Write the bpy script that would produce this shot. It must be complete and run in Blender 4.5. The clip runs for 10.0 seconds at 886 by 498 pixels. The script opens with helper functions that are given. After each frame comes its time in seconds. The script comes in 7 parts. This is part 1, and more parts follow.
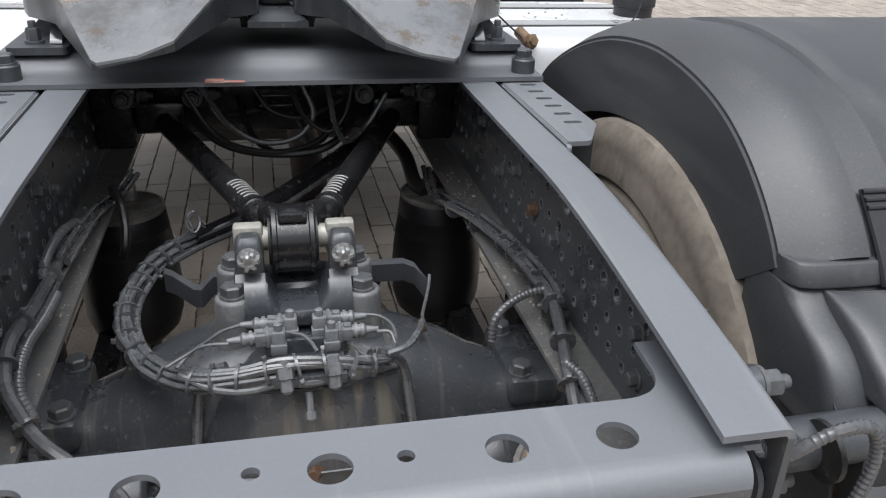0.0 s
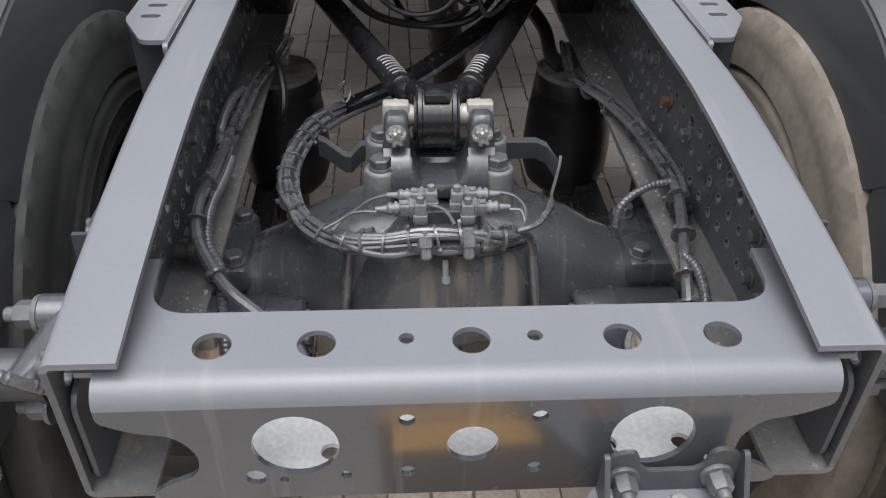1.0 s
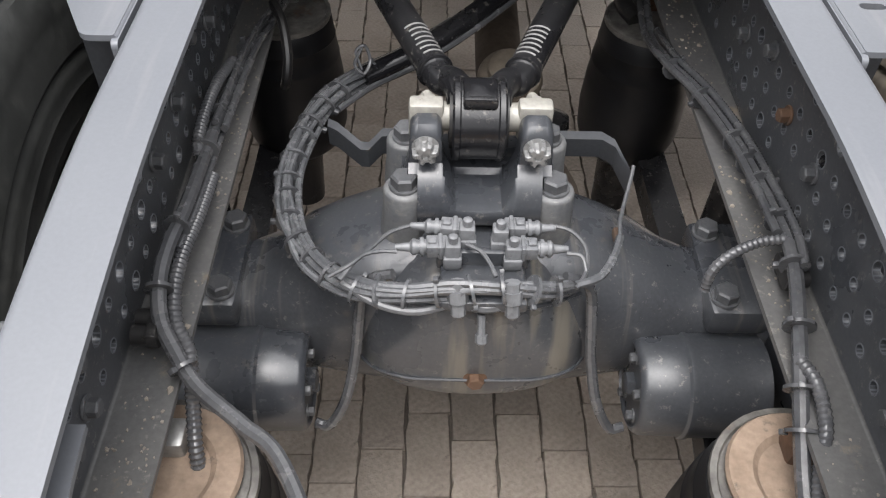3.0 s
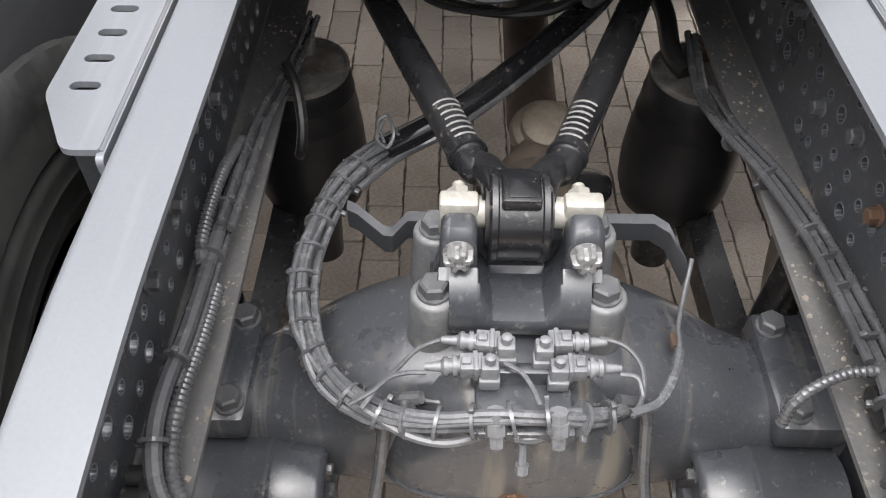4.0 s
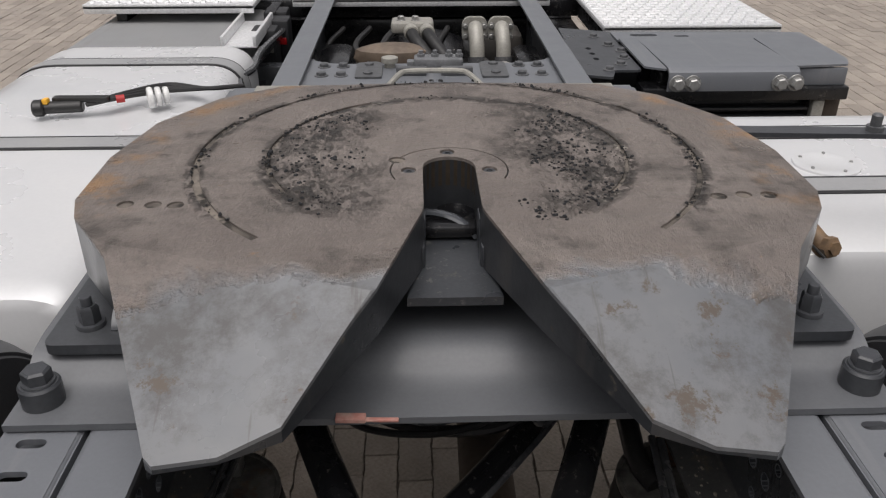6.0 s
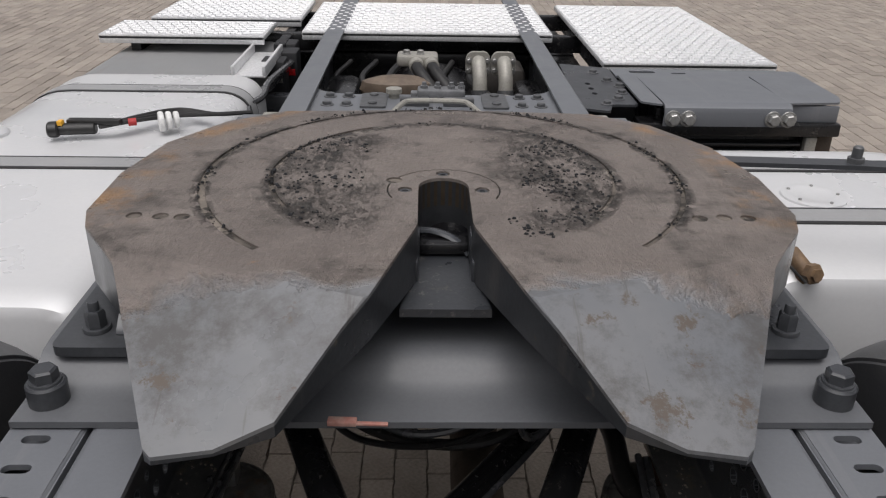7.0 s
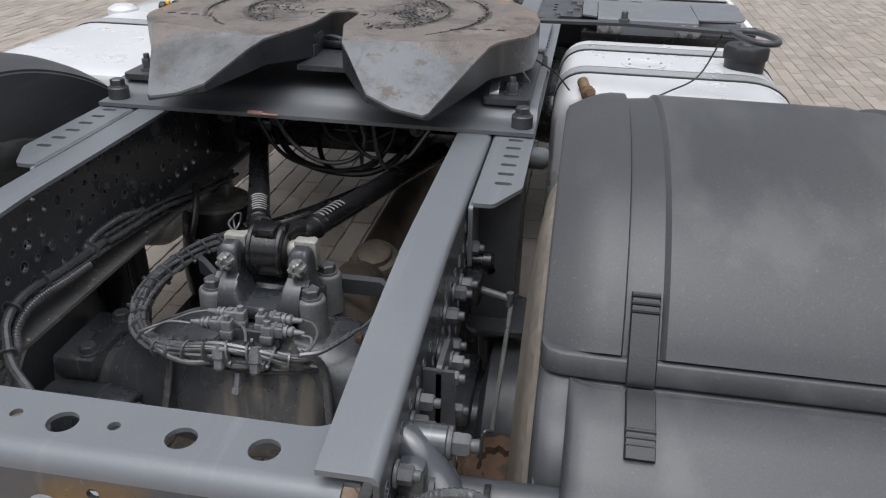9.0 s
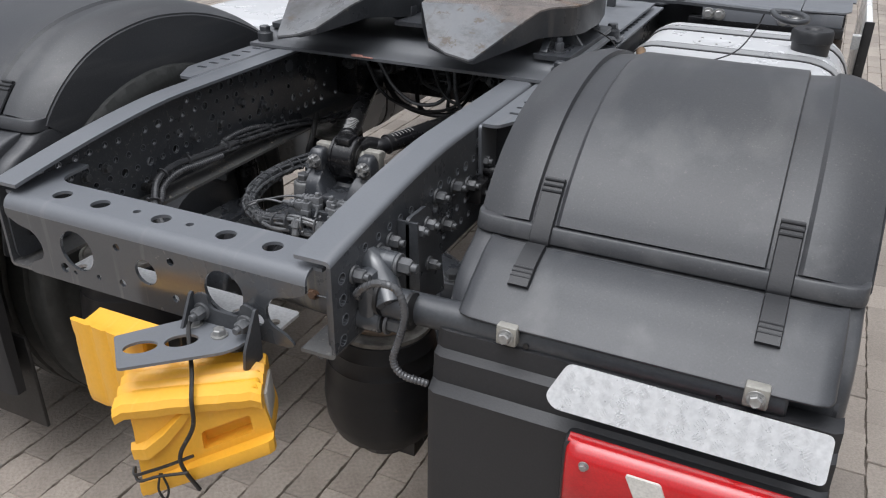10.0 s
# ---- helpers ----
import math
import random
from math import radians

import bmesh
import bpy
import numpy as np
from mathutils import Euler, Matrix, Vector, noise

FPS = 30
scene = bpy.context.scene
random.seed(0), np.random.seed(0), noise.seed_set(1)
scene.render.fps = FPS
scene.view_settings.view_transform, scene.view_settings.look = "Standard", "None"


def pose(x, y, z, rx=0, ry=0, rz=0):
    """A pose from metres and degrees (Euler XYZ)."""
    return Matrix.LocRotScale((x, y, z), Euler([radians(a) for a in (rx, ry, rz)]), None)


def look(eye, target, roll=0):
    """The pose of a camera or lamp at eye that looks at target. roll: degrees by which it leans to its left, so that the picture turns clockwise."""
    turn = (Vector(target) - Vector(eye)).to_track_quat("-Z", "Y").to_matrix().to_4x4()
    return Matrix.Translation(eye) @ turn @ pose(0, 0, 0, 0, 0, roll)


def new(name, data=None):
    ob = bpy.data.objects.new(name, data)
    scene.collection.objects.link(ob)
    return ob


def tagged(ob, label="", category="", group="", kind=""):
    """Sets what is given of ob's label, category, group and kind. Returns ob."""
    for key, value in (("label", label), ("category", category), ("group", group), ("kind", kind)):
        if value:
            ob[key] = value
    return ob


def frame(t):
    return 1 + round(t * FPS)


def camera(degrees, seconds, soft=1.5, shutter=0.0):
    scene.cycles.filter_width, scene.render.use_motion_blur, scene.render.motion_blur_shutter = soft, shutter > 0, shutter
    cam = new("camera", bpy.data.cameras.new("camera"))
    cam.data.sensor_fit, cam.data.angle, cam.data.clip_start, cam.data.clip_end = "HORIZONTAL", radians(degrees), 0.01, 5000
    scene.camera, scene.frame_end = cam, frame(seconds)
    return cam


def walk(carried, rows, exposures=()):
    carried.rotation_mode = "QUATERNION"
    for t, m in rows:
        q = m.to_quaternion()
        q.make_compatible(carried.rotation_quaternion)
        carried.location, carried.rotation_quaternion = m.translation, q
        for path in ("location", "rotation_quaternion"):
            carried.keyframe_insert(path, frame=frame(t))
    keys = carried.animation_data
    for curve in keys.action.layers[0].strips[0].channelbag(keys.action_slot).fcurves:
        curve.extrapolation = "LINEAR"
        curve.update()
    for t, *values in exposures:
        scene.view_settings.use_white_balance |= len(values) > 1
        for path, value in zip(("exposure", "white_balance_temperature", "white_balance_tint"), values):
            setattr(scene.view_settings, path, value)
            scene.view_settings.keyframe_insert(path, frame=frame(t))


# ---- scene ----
from mathutils import geometry

cam = camera(57.7, 10.0, soft=1.15)
PATH = [
    (0, (-0.038, -0.515, 1.488), (0.375, 1.238, 0.62), 2.3),
    (0.5, (-0.072, -0.561, 1.549), (0.189, 1.057, 0.404), 2.6),
    (1, (-0.073, -0.579, 1.589), (0.031, 1.021, 0.394), 1.2),
    (1.5, (-0.091, -0.515, 1.601), (-0.007, 0.966, 0.258), 2.0),
    (2, (-0.079, -0.356, 1.608), (-0.012, 1.097, 0.234), 2.5),
    (2.2, (-0.07, -0.312, 1.603), (-0.011, 1.134, 0.223), 2.2),
    (3.3, (-0.077, -0.101, 1.609), (-0.055, 1.249, 0.134), 1.7),
    (3.5, (-0.085, -0.063, 1.606), (-0.08, 1.291, 0.134), 1.0),
    (4, (-0.094, 0.054, 1.616), (-0.1, 1.397, 0.134), 0.7),
    (4.5, (-0.056, 0.162, 1.647), (-0.065, 1.494, 0.155), 0.7),
    (5, (-0.045, 0.236, 1.681), (-0.05, 1.657, 0.274), 0.7),
    (5.5, (-0.047, 0.258, 1.728), (-0.01, 1.862, 0.535), 0.5),
    (5.7, (-0.049, 0.295, 1.736), (0.008, 1.96, 0.63), 0.7),
    (6, (-0.045, 0.31, 1.714), (0.016, 2.069, 0.764), 0.1),
    (6.2, (-0.04, 0.309, 1.724), (0.02, 2.084, 0.804), 0.2),
    (7.3, (-0.016, 0.167, 1.692), (0.026, 1.97, 0.828), 1.3),
    (7.5, (0.026, 0.075, 1.67), (0.062, 1.875, 0.799), 1.4),
    (8, (0.214, -0.155, 1.664), (0.242, 1.636, 0.773), 1.8),
    (8.5, (0.392, -0.394, 1.668), (0.329, 1.39, 0.766), 1.7),
    (9, (0.613, -0.679, 1.676), (0.319, 1.079, 0.77), 1.2),
    (9.5, (0.917, -0.857, 1.671), (0.371, 0.835, 0.754), 0.9),
    (10, (1.134, -1.043, 1.695), (0.385, 0.569, 0.779), 0.7),
]
# the clip's camera brightens its picture over the dark frame and darkens it over the bright tanks
EXPOSURES = [(0, 0.75, 6300, 10), (0.5, 0.82, 6350, 10), (1.0, 0.9, 6400, 11), (1.5, 0.88, 6430, 11), (2.0, 0.98, 6450, 11), (3.5, 1.42, 6580, 12), (4.0, 1.56, 6600, 12), (4.5, 1.5, 6600, 12),
             (5.0, 1.2, 6650, 12), (5.5, 0.42, 6750, 13), (6.0, 0.0, 6700, 13), (7.5, -0.1, 6550, 13), (8.0, 0.12, 6450, 12), (8.5, 0.24, 6350, 12), (9.0, 0.31, 6280, 11), (9.5, 0.34, 6250, 11), (10, 0.33, 6250, 11)]
walk(cam, [(t, look(eye, target, roll)) for t, eye, target, roll in PATH], EXPOSURES)


# ---- world and light: overcast yard ----
world = bpy.data.worlds.new("overcast_sky")
scene.world = world
world.use_nodes = True
wn = world.node_tree.nodes
wl = world.node_tree.links
wn.clear()
sky = wn.new("ShaderNodeTexSky")
sky.sky_type = "NISHITA"
sky.sun_disc = False
sky.sun_elevation = radians(75)
sky.sun_rotation = radians(200)
sky.dust_density = 6.0
sky.ozone_density = 1.0
grey = wn.new("ShaderNodeHueSaturation")
grey.inputs["Saturation"].default_value = 0.16
wbg = wn.new("ShaderNodeBackground")
wbg.inputs["Strength"].default_value = 0.115
wout = wn.new("ShaderNodeOutputWorld")
wl.new(sky.outputs[0], grey.inputs["Color"])
wl.new(grey.outputs[0], wbg.inputs[0])
wl.new(wbg.outputs[0], wout.inputs[0])
sun_data = bpy.data.lights.new("sun", "SUN")
sun_data.energy = 1.5
sun_data.angle = radians(75)
sun_data.color = (0.97, 0.985, 1.0)
sun = new("sun", sun_data)
sun.matrix_world = look((0, 0, 20), (1.2, 3.6, 5.5))


# ---- mesh helpers ----
def wmat(ob):
    if ob is None:
        return Matrix.Identity(4)
    return wmat(ob.parent) @ (ob.matrix_parent_inverse if ob.parent else Matrix.Identity(4)) @ ob.matrix_basis


def thing(name, at, label, category, group="", kind=""):
    e = new(name)
    e.empty_display_size = 0.1
    e.location = at
    return tagged(e, label, category, group, kind)


def to_mesh(name, bm, material, angle=38):
    bmesh.ops.recalc_face_normals(bm, faces=bm.faces)
    me = bpy.data.meshes.new(name)
    bm.to_mesh(me)
    bm.free()
    me.materials.append(material)
    me.shade_smooth()
    me.set_sharp_from_angle(angle=radians(angle))
    return me


def under(ob, parent):
    ob.parent = parent
    ob.matrix_parent_inverse = wmat(parent).inverted()
    return ob


def part(name, bm, material, parent, label="", angle=38):
    ob = new(name, to_mesh(name, bm, material, angle))
    under(ob, parent)
    return tagged(ob, label)


def solo(name, bm, material, label, category, group="", kind="", angle=38):
    return tagged(new(name, to_mesh(name, bm, material, angle)), label, category, group, kind)


def piece(name, mesh, parent, m, label=""):
    ob = new(name, mesh)
    ob.matrix_basis = m
    under(ob, parent)
    return tagged(ob, label)


def add(bm, verts, faces):
    vs = [bm.verts.new(v) for v in verts]
    for f in faces:
        try:
            bm.faces.new([vs[i] for i in f])
        except ValueError:
            pass
    return vs


def box(bm, lo, hi, bev=0.0, m=None, seg=2):
    """A box from corner lo to corner hi, its edges rounded by bev, turned by m."""
    t = bmesh.new()
    x0, y0, z0 = lo
    x1, y1, z1 = hi
    add(t, [(x, y, z) for x in (x0, x1) for y in (y0, y1) for z in (z0, z1)],
        [(0, 1, 3, 2), (4, 6, 7, 5), (0, 4, 5, 1), (2, 3, 7, 6), (0, 2, 6, 4), (1, 5, 7, 3)])
    if bev > 0:
        bmesh.ops.bevel(t, geom=list(t.edges), offset=bev, segments=seg, affect="EDGES", profile=0.5)
    merge(bm, t, m)


def merge(bm, t, m=None):
    t.verts.index_update()
    vs = [bm.verts.new(m @ v.co if m else v.co) for v in t.verts]
    for f in t.faces:
        try:
            bm.faces.new([vs[v.index] for v in f.verts])
        except ValueError:
            pass
    t.free()


def frame_of(d):
    d = Vector(d).normalized()
    a = Vector((0, 0, 1)) if abs(d.z) < 0.9 else Vector((0, 1, 0))
    u = a.cross(d).normalized()
    return u, d.cross(u), d


def lathe(bm, p, d, prof, seg=20, twist=0.0, wobble=None):
    """Turns the profile [(distance along d, radius), ...] about the axis through p along d."""
    p = Vector(p)
    u, v, d = frame_of(d)
    rings = []
    for s, r in prof:
        if r <= 1e-6:
            rings.append([bm.verts.new(p + d * s)])
            continue
        ring = []
        for i in range(seg):
            a = 2 * math.pi * i / seg + twist
            q = r + (wobble(i, s, r) if wobble else 0)
            ring.append(bm.verts.new(p + d * s + (u * math.cos(a) + v * math.sin(a)) * q))
        rings.append(ring)
    for a, b in zip(rings, rings[1:]):
        for i in range(seg):
            j = (i + 1) % seg
            if len(a) == 1 and len(b) == 1:
                continue
            if len(a) == 1:
                bm.faces.new((a[0], b[i], b[j]))
            elif len(b) == 1:
                bm.faces.new((a[i], a[j], b[0]))
            else:
                bm.faces.new((a[i], a[j], b[j], b[i]))
    for ring in (rings[0], rings[-1]):
        if len(ring) > 2:
            bm.faces.new(ring)


def rod(bm, a, b, r, seg=16, bev=0.0):
    a, b = Vector(a), Vector(b)
    n = (b - a).length
    if bev:
        lathe(bm, a, b - a, [(0, r - bev), (bev, r), (n - bev, r), (n, r - bev)], seg)
    else:
        lathe(bm, a, b - a, [(0, r), (n, r)], seg)


def smooth_line(pts, res=6):
    pts = [Vector(p) for p in pts]
    if len(pts) < 3:
        return pts
    q = [pts[0] * 2 - pts[1]] + pts + [pts[-1] * 2 - pts[-2]]
    out = []
    for i in range(1, len(q) - 2):
        a, b, c, d = q[i - 1:i + 3]
        for k in range(res):
            t = k / res
            out.append(0.5 * ((2 * b) + (c - a) * t + (2 * a - 5 * b + 4 * c - d) * t * t + (3 * b - a - 3 * c + d) * t ** 3))
    out.append(pts[-1])
    return out


def resample(line, step):
    out, left = [line[0]], step
    for a, b in zip(line, line[1:]):
        n = (b - a).length
        pos = left
        while pos <= n and n > 0:
            out.append(a.lerp(b, pos / n))
            pos += step
        left = pos - n
    return out


def tube(bm, pts, r, seg=8, res=6, ribs=0.0, flat=1.0):
    """A cable along pts; ribs: depth of corrugation; flat: squash."""
    line = smooth_line(pts, res)
    if ribs:
        line = resample(line, 0.0035)
    n = len(line)
    tang = [(line[min(i + 1, n - 1)] - line[max(i - 1, 0)]).normalized() for i in range(n)]
    u = frame_of(tang[0])[0]
    rings = []
    for i in range(n):
        u = (u - tang[i] * u.dot(tang[i])).normalized()
        v = tang[i].cross(u)
        q = r - (ribs if i % 2 else 0)
        rings.append([bm.verts.new(line[i] + (u * math.cos(a) + v * math.sin(a) * flat) * q) for a in (2 * math.pi * k / seg for k in range(seg))])
    for a, b in zip(rings, rings[1:]):
        for k in range(seg):
            bm.faces.new((a[k], a[(k + 1) % seg], b[(k + 1) % seg], b[k]))
    bm.faces.new(rings[0])
    bm.faces.new(rings[-1])
    return line


def circle(cx, cy, r, n=18, ry=None, turn=0.0):
    out = []
    for i in range(n):
        a = 2 * math.pi * i / n
        x, y = r * math.cos(a), (ry or r) * math.sin(a)
        out.append((cx + x * math.cos(turn) - y * math.sin(turn), cy + x * math.sin(turn) + y * math.cos(turn)))
    return out


def slot(cx, cy, length, width, n=6, along="x"):
    out = []
    h, r = (length - width) / 2, width / 2
    for sgn in (1, -1):
        for i in range(n + 1):
            a = -math.pi / 2 + math.pi * i / n
            x, y = sgn * (h + r * math.cos(a)), sgn * r * math.sin(a)
            out.append((cx + x, cy + y) if along == "x" else (cx - y, cy + x))
    return out


def inside(p, poly):
    c = False
    for (x0, y0), (x1, y1) in zip(poly, poly[1:] + poly[:1]):
        if (y0 > p[1]) != (y1 > p[1]) and p[0] < (x1 - x0) * (p[1] - y0) / (y1 - y0) + x0:
            c = not c
    return c


def cut_plate(pts, edges, holes):
    """Triangles inside the outline, without those inside the holes."""
    v2, e2, f2, ov, oe, of = geometry.delaunay_2d_cdt(pts, edges, [], 1, 1e-6)
    boxes = [(min(q[0] for q in h), max(q[0] for q in h), min(q[1] for q in h), max(q[1] for q in h), [tuple(q) for q in h]) for h in holes]
    keep = []
    for f in f2:
        c = sum((v2[i] for i in f), Vector((0, 0))) / len(f)
        if not any(x0 < c.x < x1 and y0 < c.y < y1 and inside(c, h) for x0, x1, y0, y1, h in boxes):
            keep.append(f)
    return v2, keep


def sheet(bm, outer, holes, t, put):
    """A flat plate with real holes: outline and holes in (u, v), thickness t in w; put(u, v, w) gives the place."""
    loops = [outer] + list(holes)
    pts, edges = [], []
    for lp in loops:
        k = len(pts)
        pts += [Vector(p) for p in lp]
        edges += [(k + i, k + (i + 1) % len(lp)) for i in range(len(lp))]
    v2, f2 = cut_plate(pts, edges, holes)
    vs = [[bm.verts.new(put(p.x, p.y, w)) for p in v2] for w in (0, t)]
    for f in f2:
        for k in (0, 1):
            try:
                bm.faces.new([vs[k][i] for i in f])
            except ValueError:
                pass
    uses = {}
    for f in f2:
        for i in range(len(f)):
            e = tuple(sorted((f[i], f[(i + 1) % len(f)])))
            uses[e] = uses.get(e, 0) + 1
    for (a, b), k in uses.items():
        if k == 1:
            bm.faces.new((vs[0][a], vs[0][b], vs[1][b], vs[1][a]))


def strip(bm, loops, closed=True, caps=True):
    """Skins a row of equal loops of points."""
    rings = [[bm.verts.new(p) for p in lp] for lp in loops]
    n = len(rings[0])
    for a, b in zip(rings, rings[1:]):
        for i in range(n if closed else n - 1):
            j = (i + 1) % n
            bm.faces.new((a[i], a[j], b[j], b[i]))
    if caps and closed:
        bm.faces.new(rings[0])
        bm.faces.new(rings[-1])


def rounded(pts, r, n=5):
    """Rounds the corners of a closed outline; r: one radius or one for each corner."""
    out = []
    k = len(pts)
    rr = r if isinstance(r, (list, tuple)) else [r] * k
    for i in range(k):
        p, a, b = Vector(pts[i]), Vector(pts[i - 1]), Vector(pts[(i + 1) % k])
        ri = min(rr[i], (a - p).length * 0.48, (b - p).length * 0.48)
        if ri <= 1e-5:
            out.append(tuple(p))
            continue
        s, e = p + (a - p).normalized() * ri, p + (b - p).normalized() * ri
        for j in range(n + 1):
            t = j / n
            q = s * (1 - t) ** 2 + p * 2 * t * (1 - t) + e * t * t
            out.append(tuple(q))
    return out


# ---- materials ----
def paint(name, col, col2, rough=0.45, metal=0.0, big=3.0, fine=60.0, mixing=0.5, bump=0.05, coat=0.0, spots=None, spot_col=None,
          rvar=0.12, spot_scale=14.0, edge=0.08, spec=0.5, rand=0.0, bdist=0.002, dust=0.0, dust_col=(0.3, 0.28, 0.25), dust_scale=70.0, speck=0.12, scuff=0.0, scuff_col=(0.2, 0.19, 0.18), scuff_dir=(46, 3, 3), scuff_lo=0.6):
    """Base colour wandering between two tones at a large scale, fine speckle, spots of dirt or rust, relief."""
    m = bpy.data.materials.new(name)
    m.use_nodes = True
    nt = m.node_tree
    n, l = nt.nodes, nt.links
    b = n["Principled BSDF"]
    tc = n.new("ShaderNodeTexCoord")
    n1 = n.new("ShaderNodeTexNoise")
    n1.inputs["Scale"].default_value = big
    n1.inputs["Detail"].default_value = 5
    n1.inputs["Roughness"].default_value = 0.62
    n2 = n.new("ShaderNodeTexNoise")
    n2.inputs["Scale"].default_value = fine
    n2.inputs["Detail"].default_value = 4
    for q in (n1, n2):
        l.new(tc.outputs["Object"], q.inputs["Vector"])
    r1 = n.new("ShaderNodeMapRange")
    r1.inputs["From Min"].default_value = 0.5 - 0.5 * (1 - mixing) - 0.02
    r1.inputs["From Max"].default_value = 0.72
    l.new(n1.outputs["Fac"], r1.inputs["Value"])
    mx = n.new("ShaderNodeMix")
    mx.data_type = "RGBA"
    mx.inputs["A"].default_value = (*col, 1)
    mx.inputs["B"].default_value = (*col2, 1)
    l.new(r1.outputs[0], mx.inputs["Factor"])
    last = mx.outputs["Result"]
    r2 = n.new("ShaderNodeMapRange")
    r2.inputs["From Min"].default_value, r2.inputs["From Max"].default_value = 0.3, 0.7
    r2.inputs["To Min"].default_value, r2.inputs["To Max"].default_value = 1 - speck, 1 + speck
    l.new(n2.outputs["Fac"], r2.inputs["Value"])
    val = r2.outputs[0]
    if rand:
        oi = n.new("ShaderNodeObjectInfo")
        r3 = n.new("ShaderNodeMapRange")
        r3.inputs["To Min"].default_value, r3.inputs["To Max"].default_value = 1 - rand, 1 + rand
        l.new(oi.outputs["Random"], r3.inputs["Value"])
        mm = n.new("ShaderNodeMath")
        mm.operation = "MULTIPLY"
        l.new(val, mm.inputs[0])
        l.new(r3.outputs[0], mm.inputs[1])
        val = mm.outputs[0]
    sc = n.new("ShaderNodeVectorMath")
    sc.operation = "SCALE"
    l.new(last, sc.inputs[0])
    l.new(val, sc.inputs["Scale"])
    last = sc.outputs[0]
    rough_in = None
    if spots:
        n3 = n.new("ShaderNodeTexNoise")
        n3.inputs["Scale"].default_value = spot_scale
        n3.inputs["Detail"].default_value = 7
        n3.inputs["Roughness"].default_value = 0.7
        l.new(tc.outputs["Object"], n3.inputs["Vector"])
        r4 = n.new("ShaderNodeMapRange")
        r4.inputs["From Min"].default_value, r4.inputs["From Max"].default_value = spots, spots + edge
        l.new(n3.outputs["Fac"], r4.inputs["Value"])
        m2 = n.new("ShaderNodeMix")
        m2.data_type = "RGBA"
        l.new(r4.outputs[0], m2.inputs["Factor"])
        l.new(last, m2.inputs["A"])
        m2.inputs["B"].default_value = (*spot_col, 1)
        last = m2.outputs["Result"]
        rough_in = r4.outputs[0]
    if dust:
        nd = n.new("ShaderNodeTexNoise")
        nd.inputs["Scale"].default_value = dust_scale
        nd.inputs["Detail"].default_value = 3
        nd.inputs["Roughness"].default_value = 0.75
        l.new(tc.outputs["Object"], nd.inputs["Vector"])
        rd = n.new("ShaderNodeMapRange")
        rd.inputs["From Min"].default_value, rd.inputs["From Max"].default_value = 0.6, 0.72
        rd.inputs["To Max"].default_value = dust
        l.new(nd.outputs["Fac"], rd.inputs["Value"])
        mw = n.new("ShaderNodeMath")
        mw.operation = "MULTIPLY"
        l.new(rd.outputs[0], mw.inputs[0])
        l.new(r1.outputs[0], mw.inputs[1])
        md = n.new("ShaderNodeMix")
        md.data_type = "RGBA"
        l.new(mw.outputs[0], md.inputs["Factor"])
        l.new(last, md.inputs["A"])
        md.inputs["B"].default_value = (*dust_col, 1)
        last = md.outputs["Result"]
    if scuff:
        mp = n.new("ShaderNodeMapping")
        mp.inputs["Scale"].default_value = scuff_dir
        mp.inputs["Rotation"].default_value = (0.2, 0.35, 0.6)
        l.new(tc.outputs["Object"], mp.inputs["Vector"])
        ns = n.new("ShaderNodeTexNoise")
        ns.inputs["Scale"].default_value = 1.0
        ns.inputs["Detail"].default_value = 4
        l.new(mp.outputs[0], ns.inputs["Vector"])
        rs = n.new("ShaderNodeMapRange")
        rs.inputs["From Min"].default_value, rs.inputs["From Max"].default_value = scuff_lo, scuff_lo + 0.12
        rs.inputs["To Max"].default_value = scuff
        l.new(ns.outputs["Fac"], rs.inputs["Value"])
        ms = n.new("ShaderNodeMix")
        ms.data_type = "RGBA"
        l.new(rs.outputs[0], ms.inputs["Factor"])
        l.new(last, ms.inputs["A"])
        ms.inputs["B"].default_value = (*scuff_col, 1)
        last = ms.outputs["Result"]
    l.new(last, b.inputs["Base Color"])
    rr = n.new("ShaderNodeMapRange")
    rr.inputs["From Min"].default_value, rr.inputs["From Max"].default_value = 0.3, 0.7
    rr.inputs["To Min"].default_value, rr.inputs["To Max"].default_value = max(rough - rvar, 0.03), min(rough + rvar, 1)
    l.new(n1.outputs["Fac"], rr.inputs["Value"])
    if rough_in is not None:
        mr = n.new("ShaderNodeMath")
        mr.operation = "MULTIPLY_ADD"
        mr.use_clamp = True
        l.new(rough_in, mr.inputs[0])
        mr.inputs[1].default_value = 0.3
        l.new(rr.outputs[0], mr.inputs[2])
        l.new(mr.outputs[0], b.inputs["Roughness"])
    else:
        l.new(rr.outputs[0], b.inputs["Roughness"])
    b.inputs["Metallic"].default_value = metal
    b.inputs["Coat Weight"].default_value = coat
    b.inputs["Coat Roughness"].default_value = 0.15
    b.inputs["Specular IOR Level"].default_value = spec
    if bump:
        bp = n.new("ShaderNodeBump")
        bp.inputs["Strength"].default_value = bump
        bp.inputs["Distance"].default_value = bdist
        l.new(n2.outputs["Fac"], bp.inputs["Height"])
        l.new(bp.outputs[0], b.inputs["Normal"])
    return m


